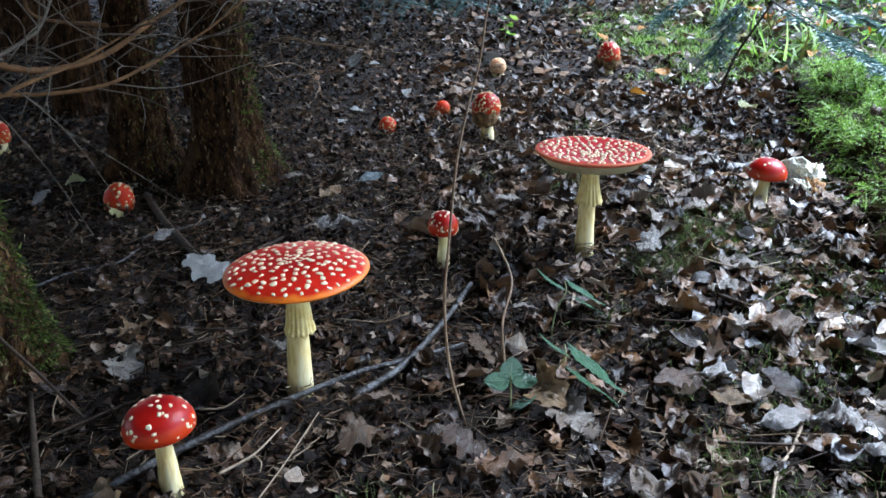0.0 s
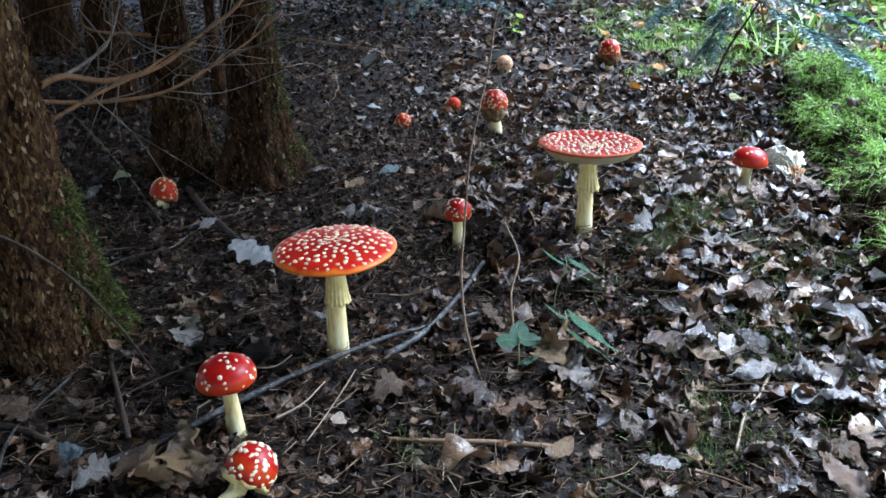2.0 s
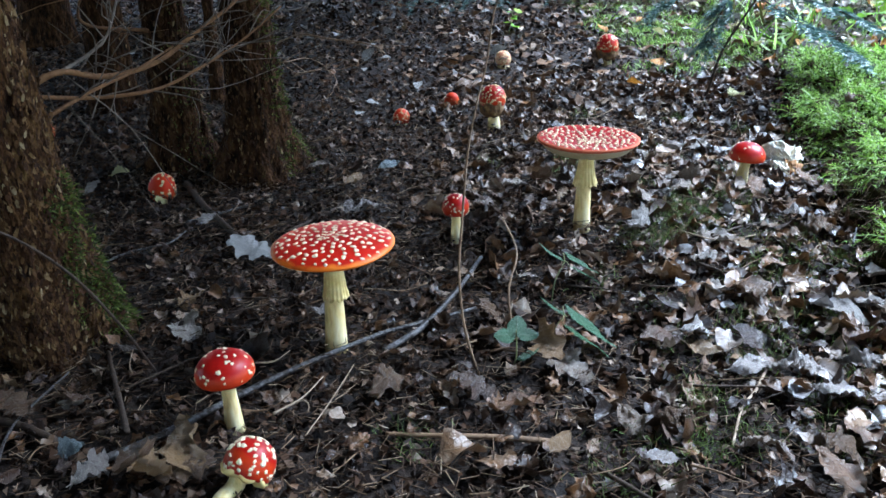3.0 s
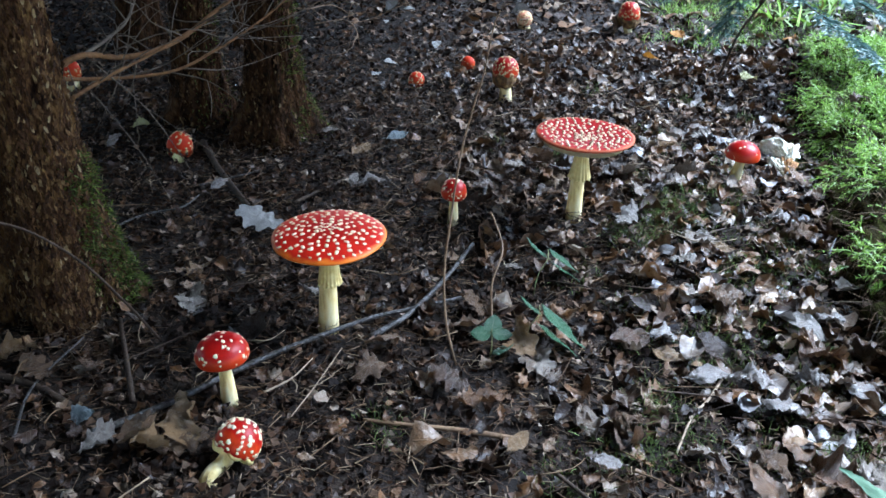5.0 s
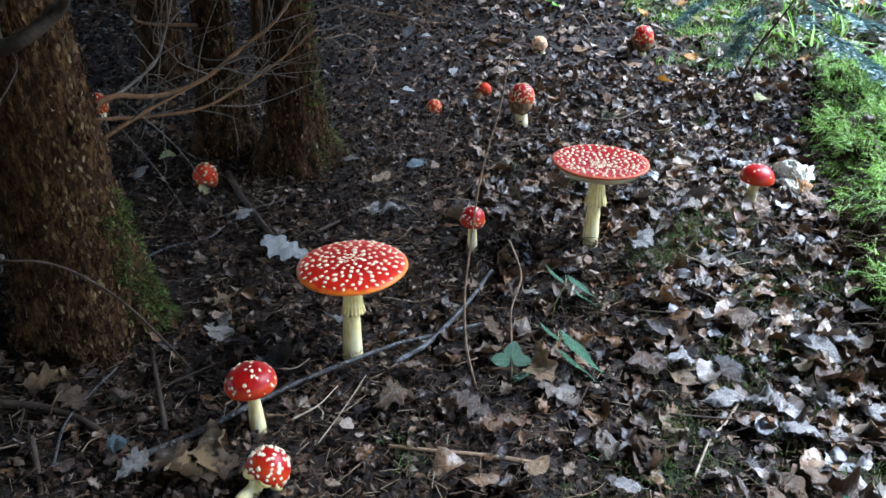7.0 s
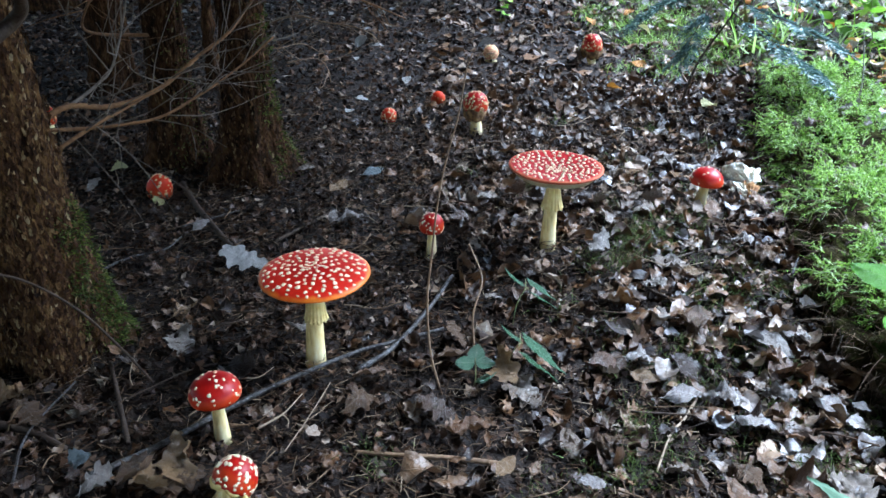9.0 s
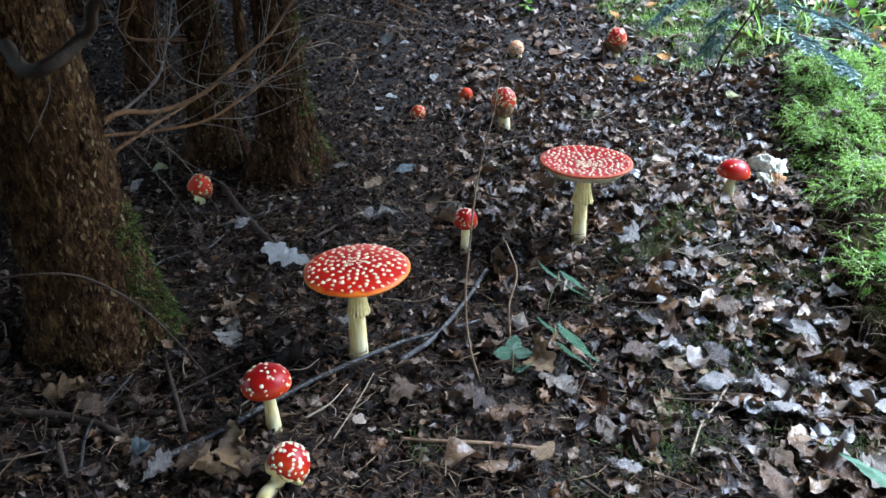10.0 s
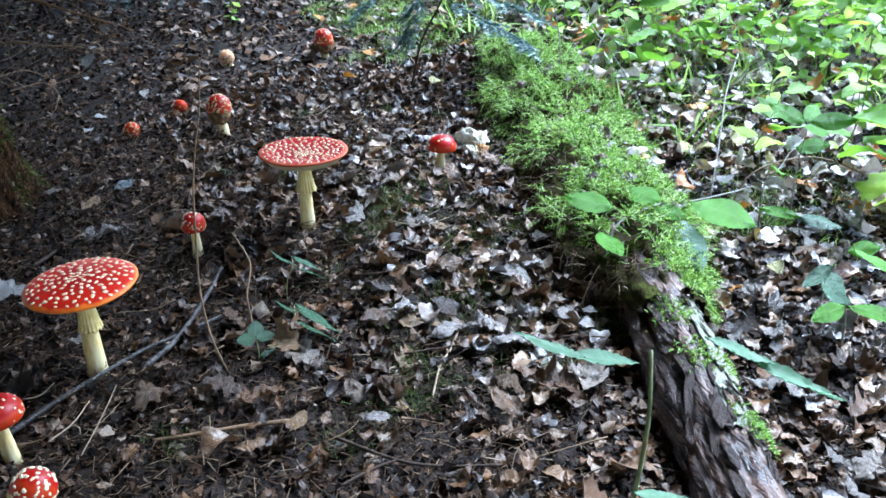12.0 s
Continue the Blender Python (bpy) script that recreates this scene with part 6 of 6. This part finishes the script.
shoot([(1.27, 0.12, -0.01), (1.275, 0.13, 0.09), (1.29, 0.135, 0.17)],
      [((1.285, 0.135, 0.175), (1.26, 0.2, 0.195), 0.5, 0), ((1.288, 0.13, 0.178), (1.262, 0.07, 0.178), 0.45, 0), ((1.29, 0.135, 0.178), (1.36, 0.108, 0.182), 0.45, 0), ((1.289, 0.137, 0.176), (1.34, 0.18, 0.19), 0.5, 0)],
      "upright sprig with yellow-green leaves among pale litter")
shoot([(1.1, -0.17, -0.02), (1.105, -0.18, 0.06), (1.11, -0.2, 0.1)],
      [((1.112, -0.205, 0.1), (1.114, -0.268, 0.094), 0.5, 0), ((1.11, -0.195, 0.09), (1.16, -0.2, 0.09), 0.42, 0), ((1.1, -0.18, 0.06), (1.045, -0.195, 0.045), 0.3, 1), ((1.1, -0.18, 0.05), (1.075, -0.235, 0.04), 0.32, 1)],
      "low green plant with pointed leaves beside the log")
shoot([(1.06, -0.27, -0.03), (1.05, -0.275, 0.03), (1.04, -0.28, 0.055)],
      [((1.04, -0.283, 0.056), (1.085, -0.33, 0.05), 0.45, 0), ((1.04, -0.283, 0.056), (0.985, -0.29, 0.05), 0.4, 0), ((1.042, -0.28, 0.05), (1.06, -0.22, 0.05), 0.45, 1)],
      "low green plant with pointed leaves beside the log")
shoot([(1.149, 0.148, 0.02), (1.2, 0.165, 0.075), (1.298, 0.175, 0.09), (1.377, 0.14, 0.085), (1.42, -0.02, 0.05), (1.44, -0.1, 0.0)], [], "long bare brown shoot arching to the ground", 0.0017, stem_mat=STICK_BROWN, tip_r=0.8)
seedling(g(0.36, 1.98), (0.378, 1.99, 0.185), 6, 0.03, 300, "small bright yellow-green sprig at the back of the litter", GREEN_LEAVES)
bramble = seedling(g(0.222, -0.03), (0.222, -0.07, 0.055), 1, 0.03, 301, "small dark green bramble seedling with three toothed leaves", DARK_LEAVES, name="bramble_seedling", group="")
for k, (yaw, rx, ry) in enumerate(((82, 0, -32), (192, -30, -6), (-14, 30, -6))):
    ob = new("leaf", DARK_LEAVES[k])
    ob.parent = bramble
    ob.matrix_basis = pose(0, -0.04, 0.058, rx, ry, yaw) @ Matrix.Diagonal((0.026, 0.027, 0.02, 1))
for foot, node, blades_ in (((0.284, 0.101, -0.006), (0.303, 0.116, 0.06), (((0.302, 0.117, 0.059), (0.275, 0.162, 0.066), 0.3), ((0.304, 0.138, 0.064), (0.344, 0.106, 0.047), 0.36), ((0.308, 0.112, 0.058), (0.347, 0.099, 0.038), 0.36))),
                            ((0.27, 0.0, -0.02), (0.286, -0.01, 0.042), (((0.289, -0.011, 0.041), (0.262, 0.017, 0.052), 0.42), ((0.287, 0.009, 0.046), (0.341, -0.035, 0.013), 0.36), ((0.283, -0.019, 0.038), (0.334, -0.044, 0.008), 0.32)))):
    herb = empty("herb", foot, "drooping green herb with narrow folded leaves among brown leaves", "plant", "green herbs")
    o = Vector(foot)
    part("stem", tube([(0, 0, -0.005), tuple((Vector(node) - o) * 0.5 + Vector((-0.004, 0, 0.006))), tuple(Vector(node) - o)], 0.0011, 0.0007, 6, 10), GREEN_STEM, herb)
    for k, (root, tip, w) in enumerate(blades_):
        d = Vector(tip) - Vector(root)
        part("leaf_stalk", tube([tuple(Vector(node) - o), tuple((Vector(node) + Vector(root)) * 0.5 - o + Vector((0, 0, 0.002))), tuple(Vector(root) - o)], 0.0006, 0.0005, 5, 5), GREEN_STEM, herb)
        ob = new("leaf", BLADE_LEAVES[k % 3])
        ob.parent = herb
        ob.matrix_basis = (Matrix.Translation(Vector(root) - o) @ d.to_track_quat("X", "Z").to_matrix().to_4x4()
                           @ Matrix.Rotation((0.5, -0.3, -0.45)[k], 4, "X") @ Matrix.Diagonal((d.length * 1.05, d.length * w * 1.6, d.length * 0.5, 1)))

# plant close to the eye at the end of the walk
near = empty("foreground_plant", g(0.47, -0.66), "green-leaved plant standing close in front", "plant")
nb = np.array(near.location)
part("stem", tube([(0, 0, -0.01), (0.005, 0.01, 0.15), (0.01, 0.0, 0.3), (0.02, 0.02, 0.36)], 0.0026, 0.0014, 8), GREEN_STEM, near)
for k, (root, tip, w) in enumerate((((0.473, -0.652, 0.315), (0.425, -0.637, 0.324), 0.62), ((0.434, -0.641, 0.322), (0.389, -0.617, 0.339), 0.4),
                                    ((0.52, -0.66, 0.333), (0.566, -0.683, 0.314), 0.5), ((0.55, -0.678, 0.316), (0.61, -0.71, 0.288), 0.36), ((0.47, -0.66, 0.2), (0.52, -0.68, 0.19), 0.5))):
    d = Vector(tip) - Vector(root)
    ob = new("leaf", NEAR_LEAVES[k % 3])
    ob.parent = near
    ob.matrix_basis = (Matrix.Translation(Vector(root) - Vector(nb)) @ d.to_track_quat("X", "Z").to_matrix().to_4x4()
                       @ Matrix.Diagonal((d.length, d.length * w, d.length * 0.6, 1)))


# ---- needle sprays and dead wood at the back ----
def spray(pts, n, length, seed, label, r=0.003):
    rng = np.random.default_rng(seed)
    top = empty("spruce_bough", pts[0], label, "branch", "low spruce boughs")
    p0 = np.array(pts[0])
    line = curve([np.array(p) - p0 for p in pts], 60)
    part("bough", tube([np.array(p) - p0 for p in pts], r, r * 0.4, 6, 24), STICK_DARK, top)
    roots, ways, lens = [], [], []
    for _ in range(n):
        k = int(rng.integers(12, 59))
        d = line[k] - line[k - 2]
        d /= np.linalg.norm(d)
        q = np.cross(d, (0, 0, 1)) * (1 if rng.uniform() < 0.5 else -1)
        w = d * 0.7 + q * 0.8 + rng.normal(0, 0.1, 3)
        w /= np.linalg.norm(w)
        ln = length * rng.uniform(0.4, 1)
        for s in np.linspace(0.05, 1, 16):
            c = line[k] + w * ln * s + np.array([0, 0, -0.2 * ln * s * s])
            for sg in (-1, 1):
                x = np.cross(w, (0, 0, 1)) * sg
                roots.append(c)
                ways.append(w * 0.6 + x * 0.8 + rng.normal(0, 0.2, 3))
                lens.append(rng.uniform(0.012, 0.018))
    ways = np.array(ways)
    ways /= np.linalg.norm(ways, axis=1)[:, None]
    v, f = blades(np.array(roots), ways, np.array(lens), np.full(len(roots), 0.0028), rng, 0.1, 1)
    tagged(part("needles", fast_mesh("needles", v, f, BOUGH_NEEDLE, False), BOUGH_NEEDLE, top, "blue-green spruce needles"), kind="stuff")


for k, pts in enumerate(([(0.83, 1.08, 0.33), (0.9, 0.98, 0.275), (0.96, 0.92, 0.24), (1.03, 0.865, 0.195)], [(0.85, 1.09, 0.34), (0.93, 1.06, 0.31), (1.02, 1.0, 0.28), (1.1, 0.96, 0.24)],
                         [(0.82, 1.08, 0.33), (0.78, 1.05, 0.27), (0.745, 1.03, 0.2)], [(0.84, 1.1, 0.37), (0.95, 1.12, 0.36), (1.06, 1.1, 0.33)], [(0.83, 1.1, 0.36), (0.74, 1.12, 0.33), (0.66, 1.15, 0.27)])):
    spray(pts, 34, 0.07, 51 + k, "drooping blue-green spruce bough over the moss", 0.0018)
for k, pts in enumerate(([(0.0, 3.2, 0.5), (0.15, 2.6, 0.26), (0.27, 2.25, 0.19)], [(-0.35, 3.2, 0.4), (-0.15, 2.8, 0.22), (0.05, 2.5, 0.17)], [(0.35, 3.0, 0.4), (0.5, 2.7, 0.25), (0.62, 2.5, 0.2)],
                         [(-0.1, 3.6, 0.4), (0.1, 3.3, 0.25), (0.3, 3.1, 0.2)])):
    spray(pts, 44, 0.17, 61 + k, "low dark spruce bough touching the litter")
thing("bare_twig", join([tube([(0.70, 1.04, 0.02), (0.764, 1.061, 0.07), (0.798, 1.065, 0.184), (0.869, 1.072, 0.305), (0.93, 1.1, 0.42)], 0.004, 0.002, 7)]
                        + side_twigs([(0.70, 1.04, 0.02), (0.764, 1.061, 0.07), (0.798, 1.065, 0.184), (0.869, 1.072, 0.305)], 6, 0.1, 0.001, 61)),
      STICK_DARK, "thin dark bare twig leaning over the moss", "twig")
for k, pts in enumerate(([(1.12, 0.9, 0.03), (1.14, 0.92, 0.12), (1.13, 0.95, 0.24)], [(1.08, 0.7, 0.06), (1.16, 0.78, 0.12), (1.25, 0.88, 0.16)],
                         [(1.15, 0.215, 0.0), (1.24, 0.33, 0.09), (1.33, 0.45, 0.14), (1.46, 0.6, 0.17)])):
    thing("bare_twig", join([tube([(x, y, z + float(lie(x, y))) for x, y, z in pts], 0.0022, 0.0012, 6)]
                            + side_twigs([(x, y, z + float(lie(x, y))) for x, y, z in pts], 4, 0.08, 0.0009, 70 + k)),
          TWIG_PALE, "pale grey bare twig among green seedlings", "twig", "pale twigs")

rp = np.random.default_rng(88)
for k in range(34):
    x, y, h = rp.uniform(1.15, 2.5), rp.uniform(0.25, 2.4), rp.uniform(0.12, 0.34)
    dx, dy = rp.normal(0, 0.08, 2)
    b = g(x, y)
    pts = [b, (x + dx * 0.4, y + dy * 0.4, b[2] + h * 0.5), (x + dx, y + dy, b[2] + h)]
    thing("bare_twig", join([tube(pts, 0.0018, 0.0009, 5, 10)] + side_twigs(pts, 3, 0.08, 0.0008, 600 + k)), TWIG_PALE, "pale grey bare twig among green seedlings", "twig", "pale twigs")


# ---- single fallen leaves ----
def leaf_thing_mesh(kind, seed, mat, curl=1.0):
    rng = np.random.default_rng(seed)
    v, f = leaves(np.zeros((1, 3)), [1.0], kind, 26 if kind == "oak" else 14, 6, 0.0, curl, rng)
    stalk_v, stalk_f = tube([v[3] * 0.98, v[3] * 1.12, v[3] * 1.25 + np.array([0, 0, 0.02])], 0.012, 0.008, 5, 5)
    vv, ff = join([(v, f.tolist()), (stalk_v, stalk_f)])
    me = mesh("fallen_leaf", vv, ff, mat)
    set_blade(me, np.concatenate([blade_uv(1, 26 if kind == "oak" else 14, 6), np.zeros((len(stalk_v), 3))]))
    return me


def place_leaf(me, x, y, size, yaw, rx, ry, up, label, group="fallen leaves"):
    ob = new("fallen_leaf", me)
    ob.matrix_world = pose(x, y, float(lie(x, y)) + up, rx, ry, yaw) @ Matrix.Diagonal((size, size, size, 1))
    return tagged(ob, label, "leaf", group)


def build_single_leaves():
    rng = np.random.default_rng(77)
    pool = [(leaf_thing_mesh(k, 400 + i, LEAF, 1.5), k) for i, k in enumerate(("oak", "oak", "oak", "beech", "beech", "round", "oak", "beech"))]
    words = {"oak": "lobed brown oak leaf lying on the litter", "beech": "oval pale brown beech leaf on the litter", "round": "broad curled brown leaf on the litter"}
    count = 0
    while count < 140:
        x, y = rng.uniform(-0.4, 1.5), rng.uniform(-0.55, 0.75)
        if rng.uniform() > (0.08 + 0.92 / (1 + math.exp(-(x - 0.36) * 9))) or abs(x - float(bank_x(y))) < 0.1 or math.hypot(x + 0.38, y - 0.03) < 0.14:
            continue
        me, kind = pool[int(rng.integers(len(pool)))]
        place_leaf(me, x, y, rng.uniform(0.035, 0.062) * (1.12 if x > 0.4 else 1.0), rng.uniform(0, 360), rng.normal(0, 14), rng.normal(0, 14), rng.uniform(0.016, 0.028), words[kind])
        count += 1
    oak_white, oak_brown = leaf_thing_mesh("oak", 501, LEAF_WHITE, 0.6), leaf_thing_mesh("oak", 502, LEAF_BROWN, 1.0)
    pale, orange, yellow = leaf_thing_mesh("beech", 503, LEAF_WHITE, 0.7), leaf_thing_mesh("beech", 504, LEAF_ORANGE), leaf_thing_mesh("round", 505, LEAF_YELLOW, 0.7)
    bleached = leaf_thing_mesh("oak", 507, LEAF_PALE, 1.2)
    grey = leaf_thing_mesh("beech", 506, LEAF_GREY)
    place_leaf(oak_white, -0.15, 0.25, 0.085, 170, -12, -16, 0.025, "whitish upturned oak leaf beside the tall mushroom", "")
    place_leaf(bleached, 0.44, 0.285, 0.068, 60, 14, -8, 0.028, "pale lobed oak leaf in the litter", "")
    curled = leaf_thing_mesh("round", 509, LEAF_BROWN, 1.3)
    place_leaf(oak_brown, -0.118, -0.262, 0.06, 20, 24, -10, 0.026, "large curled brown oak leaf by the leaning mushroom", "")
    place_leaf(curled, -0.165, -0.255, 0.06, 130, -20, 25, 0.032, "large curled brown oak leaf by the leaning mushroom", "")
    tan_oak, curled_tan = leaf_thing_mesh("oak", 521, LEAF_TAN, 1.6), leaf_thing_mesh("round", 524, LEAF_TAN, 2.2)
    place_leaf(tan_oak, -0.378, -0.124, 0.062, 15, 6, -6, 0.022, "tan lobed oak leaf at the foot of the spruce", "")
    place_leaf(oak_brown, -0.336, -0.15, 0.06, -40, 8, 6, 0.022, "grey-brown leaf at the foot of the spruce", "")
    place_leaf(leaf_thing_mesh("oak", 527, LEAF_PALE, 2.2), -0.205, -0.268, 0.05, 70, 25, 10, 0.028, "crumpled tan leaf beside the long stick", "")
    place_leaf(tan_oak, -0.212, 0.098, 0.042, 60, 6, 0, 0.018, "tan lobed oak leaf on the dark litter", "")
    place_leaf(leaf_thing_mesh("oak", 523, LEAF_TAN, 2.2), -0.136, -0.222, 0.08, -70, 42, -22, 0.034, "large curled tan oak leaf by the leaning mushroom", "")
    place_leaf(curled_tan, -0.145, -0.275, 0.05, 100, 25, 25, 0.03, "large curled tan leaf by the leaning mushroom", "")
    place_leaf(tan_oak, 0.262, -0.028, 0.062, -75, 38, 22, 0.035, "tan and yellow oak leaf leaning on green herbs", "")
    place_leaf(oak_brown, 0.2, 0.035, 0.05, 120, 25, -20, 0.03, "brown and tan leaf behind the bramble seedling", "")
    place_leaf(leaf_thing_mesh("beech", 508, LEAF_PALE, 0.8), 0.655, 0.04, 0.065, -40, 10, 8, 0.03, "pale grey smooth leaf lying flat", "")
    place_leaf(bleached, -0.028, 0.05, 0.042, 30, 10, 15, 0.025, "pale leaf behind the tall mushroom's stem", "")
    place_leaf(yellow, -0.51, 0.66, 0.036, 10, 15, -12, 0.022, "small pale yellow leaf by the trunks", "")
    place_leaf(yellow, -0.375, 0.505, 0.034, 90, 20, 0, 0.012, "small cream leaf under an orange button", "")
    place_leaf(oak_brown, 0.565, 1.44, 0.07, 80, 50, -30, 0.03, "dark curled leaf beside a veiled mushroom", "")
    sorts = {"oval": (leaf_thing_mesh("beech", 511, LEAF_SHEEN, 1.6), "damp pale grey leaf, bluish sky sheen put into its colour"), "oak": (leaf_thing_mesh("oak", 512, LEAF_SHEEN, 1.9), "damp pale lobed oak leaf, sky sheen put into its colour"),
             "oval_tan": (leaf_thing_mesh("beech", 513, LEAF_TAN, 1.3), "curled tan leaf on the litter"), "boat": (leaf_thing_mesh("beech", 514, LEAF_BROWN, 2.2), "orange-brown leaf curled like a boat"),
             "oak_br": (leaf_thing_mesh("oak", 515, LEAF_BROWN, 1.9), "dark brown oak leaf on the litter")}
    for kind, x, y, size, yaw in (("oval", 0.502, -0.064, 0.055, -35), ("oak", 0.558, -0.068, 0.07, 20), ("oval", 0.581, -0.12, 0.06, -20), ("oak", 0.462, 0.014, 0.055, 10),
                                  ("oval_tan", 0.457, -0.03, 0.05, 0), ("boat", 0.565, 0.091, 0.055, 5), ("oak_br", 0.377, -0.178, 0.055, 60), ("oval", 0.355, -0.24, 0.035, 100),
                                  ("oval", 0.695, 0.065, 0.05, -15), ("oak", 0.628, -0.067, 0.055, -30), ("oval", 0.69, -0.09, 0.055, 0), ("oak_br", 0.539, -0.213, 0.055, -25),
                                  ("oak_br", 0.711, 0.002, 0.05, 0), ("oak_br", 0.721, 0.292, 0.06, 10), ("oak", 0.705, 0.335, 0.055, -40), ("oval_tan", 0.584, 0.219, 0.04, 30),
                                  ("oak", 0.005, 0.41, 0.05, 15), ("oval", -0.025, 0.405, 0.03, 60), ("oval_tan", -0.03, 0.535, 0.07, 15), ("oval", -0.523, 0.554, 0.04, 70), ("oval", -0.258, 0.369, 0.045, 40),
                                  ("oak_br", 0.078, -0.111, 0.06, 50), ("oval_tan", 0.254, -0.228, 0.045, 80)):
        me, words_for = sorts[kind]
        place_leaf(me, x, y, size * rng.uniform(0.85, 1.05), yaw + rng.normal(0, 35), rng.normal(10, 14), rng.normal(-4, 14), 0.03, words_for)
    for me, x, y, size, w in ((yellow, 0.83, 1.03, 0.05, "yellow autumn leaf on the litter"), (orange, 0.72, 1.36, 0.045, "orange autumn leaf on the litter"), (orange, 0.62, 1.16, 0.04, "orange autumn leaf on the litter"),
                              (yellow, 1.2, 1.95, 0.06, "yellow autumn leaf on the litter"), (orange, 1.02, 1.35, 0.05, "orange autumn leaf on the litter"), (orange, 0.99, -0.1, 0.035, "orange autumn leaf by the log"),
                              (yellow, 1.1, -0.06, 0.035, "yellow autumn leaf by the log")):
        place_leaf(me, x, y, size, rng.uniform(0, 360), rng.normal(20, 10), rng.normal(0, 10), 0.03, w, "autumn leaves")
    for x, y in ((-0.402, 1.812), (-0.287, 1.93), (-0.252, 2.155), (-0.094, 1.865), (-0.037, 1.629), (0.07, 1.251), (-0.091, 1.48), (-0.365, 2.04), (0.131, 1.648), (-0.058, 1.0), (-0.032, 1.088)):
        place_leaf(pale if x > -0.3 else bleached, x, y, rng.uniform(0.026, 0.042), rng.uniform(0, 360), rng.normal(12, 12), rng.normal(0, 12), 0.03, "pale dry leaf at the back of the litter", "autumn leaves")
    place_leaf(grey, 0.03, 0.61, 0.045, 20, 20, -10, 0.03, "blue-grey leaf on the litter", "")
    place_leaf(leaf_thing_mesh("round", 528, LEAF_GREY, 2.6), -0.238, -0.236, 0.026, 20, 30, -14, 0.026, "small crumpled blue-grey leaf by the long stick", "")
    for x, y, size, yaw, rx, ry in ((0.79, -0.012, 0.05, 30, 40, 20), (0.775, 0.03, 0.045, 110, 35, -15), (0.768, -0.05, 0.05, -40, 20, 30), (0.75, -0.02, 0.045, 70, 10, 15),
                                   (0.772, -0.1, 0.05, 150, 30, 10), (0.76, 0.08, 0.04, 20, 25, 20)):
        place_leaf(curled if size < 0.048 else oak_brown, x, y, size, yaw, rx, ry, 0.03, "dark brown leaf heaped against the log", "leaves against the log")
    for k in range(18):
        y = rng.uniform(-0.5, 1.2)
        dx = rng.uniform(-0.06, 0.1) if y > -0.05 else rng.uniform(-0.02, 0.03)
        me, kind = pool[int(rng.integers(len(pool)))]
        up = 0.124 - 4 * dx * dx if y > -0.05 else 0.084 - 9 * dx * dx
        place_leaf(me, float(bank_x(y)) + dx, y, rng.uniform(0.025, 0.05), rng.uniform(0, 360), rng.normal(0, 25), rng.normal(0, 25), up, "small dry leaf caught on the mossy log", "leaves on the log")
    for k in range(16):
        y, ang = rng.uniform(0.0, 1.05), rng.uniform(-0.1, 1.2)
        x, y, z = (float(q) for q in mound(np.array(y), np.array(ang)))
        place_leaf((bleached, pale)[k % 2], x, y, rng.uniform(0.022, 0.042), rng.uniform(0, 360), rng.normal(0, 20), rng.normal(0, 20) + 30 * ang, z + 0.016 - float(lie(x, y)), "small pale dry leaf caught on the mossy log", "leaves on the log")
    for k in range(42):
        y = rng.uniform(-0.55, 0.5)
        x = float(bank_x(y)) + 0.1 + 0.6 * rng.uniform(0, 1) ** 1.3
        place_leaf(bleached, x, y, rng.uniform(0.035, 0.07), rng.uniform(0, 360), rng.normal(0, 18), rng.normal(0, 18), rng.uniform(0.018, 0.04), "bleached grey-brown leaf beside the log", "bleached leaves")
    for k in range(36):
        x, y = rng.uniform(-0.5, 1.25), rng.uniform(1.3, 3.0)
        me, w = ((orange if x > 0.6 else oak_brown, "autumn leaf at the back of the litter"), (pale, "pale dry leaf at the back of the litter"), (yellow if x > 0.6 else pale, "pale autumn leaf at the back of the litter"))[int(rng.integers(3))]
        if x > 0.55 or rng.uniform() < 0.5:
            place_leaf(me, x, y, rng.uniform(0.035, 0.065), rng.uniform(0, 360), rng.normal(0, 20), rng.normal(0, 20), 0.03, w, "autumn leaves")
    for k in range(34):
        x = rng.uniform(1.0, 2.6)
        y = rng.uniform(-0.2, 2.4)
        me, w = ((orange, "orange autumn leaf on the mossy ground"), (yellow, "yellow autumn leaf on the mossy ground"), (pale, "pale dry leaf on the mossy ground"))[int(rng.integers(3))]
        place_leaf(me, x, y, rng.uniform(0.035, 0.06), rng.uniform(0, 360), rng.normal(0, 20), rng.normal(0, 20), 0.035, w, "autumn leaves")


build_single_leaves()
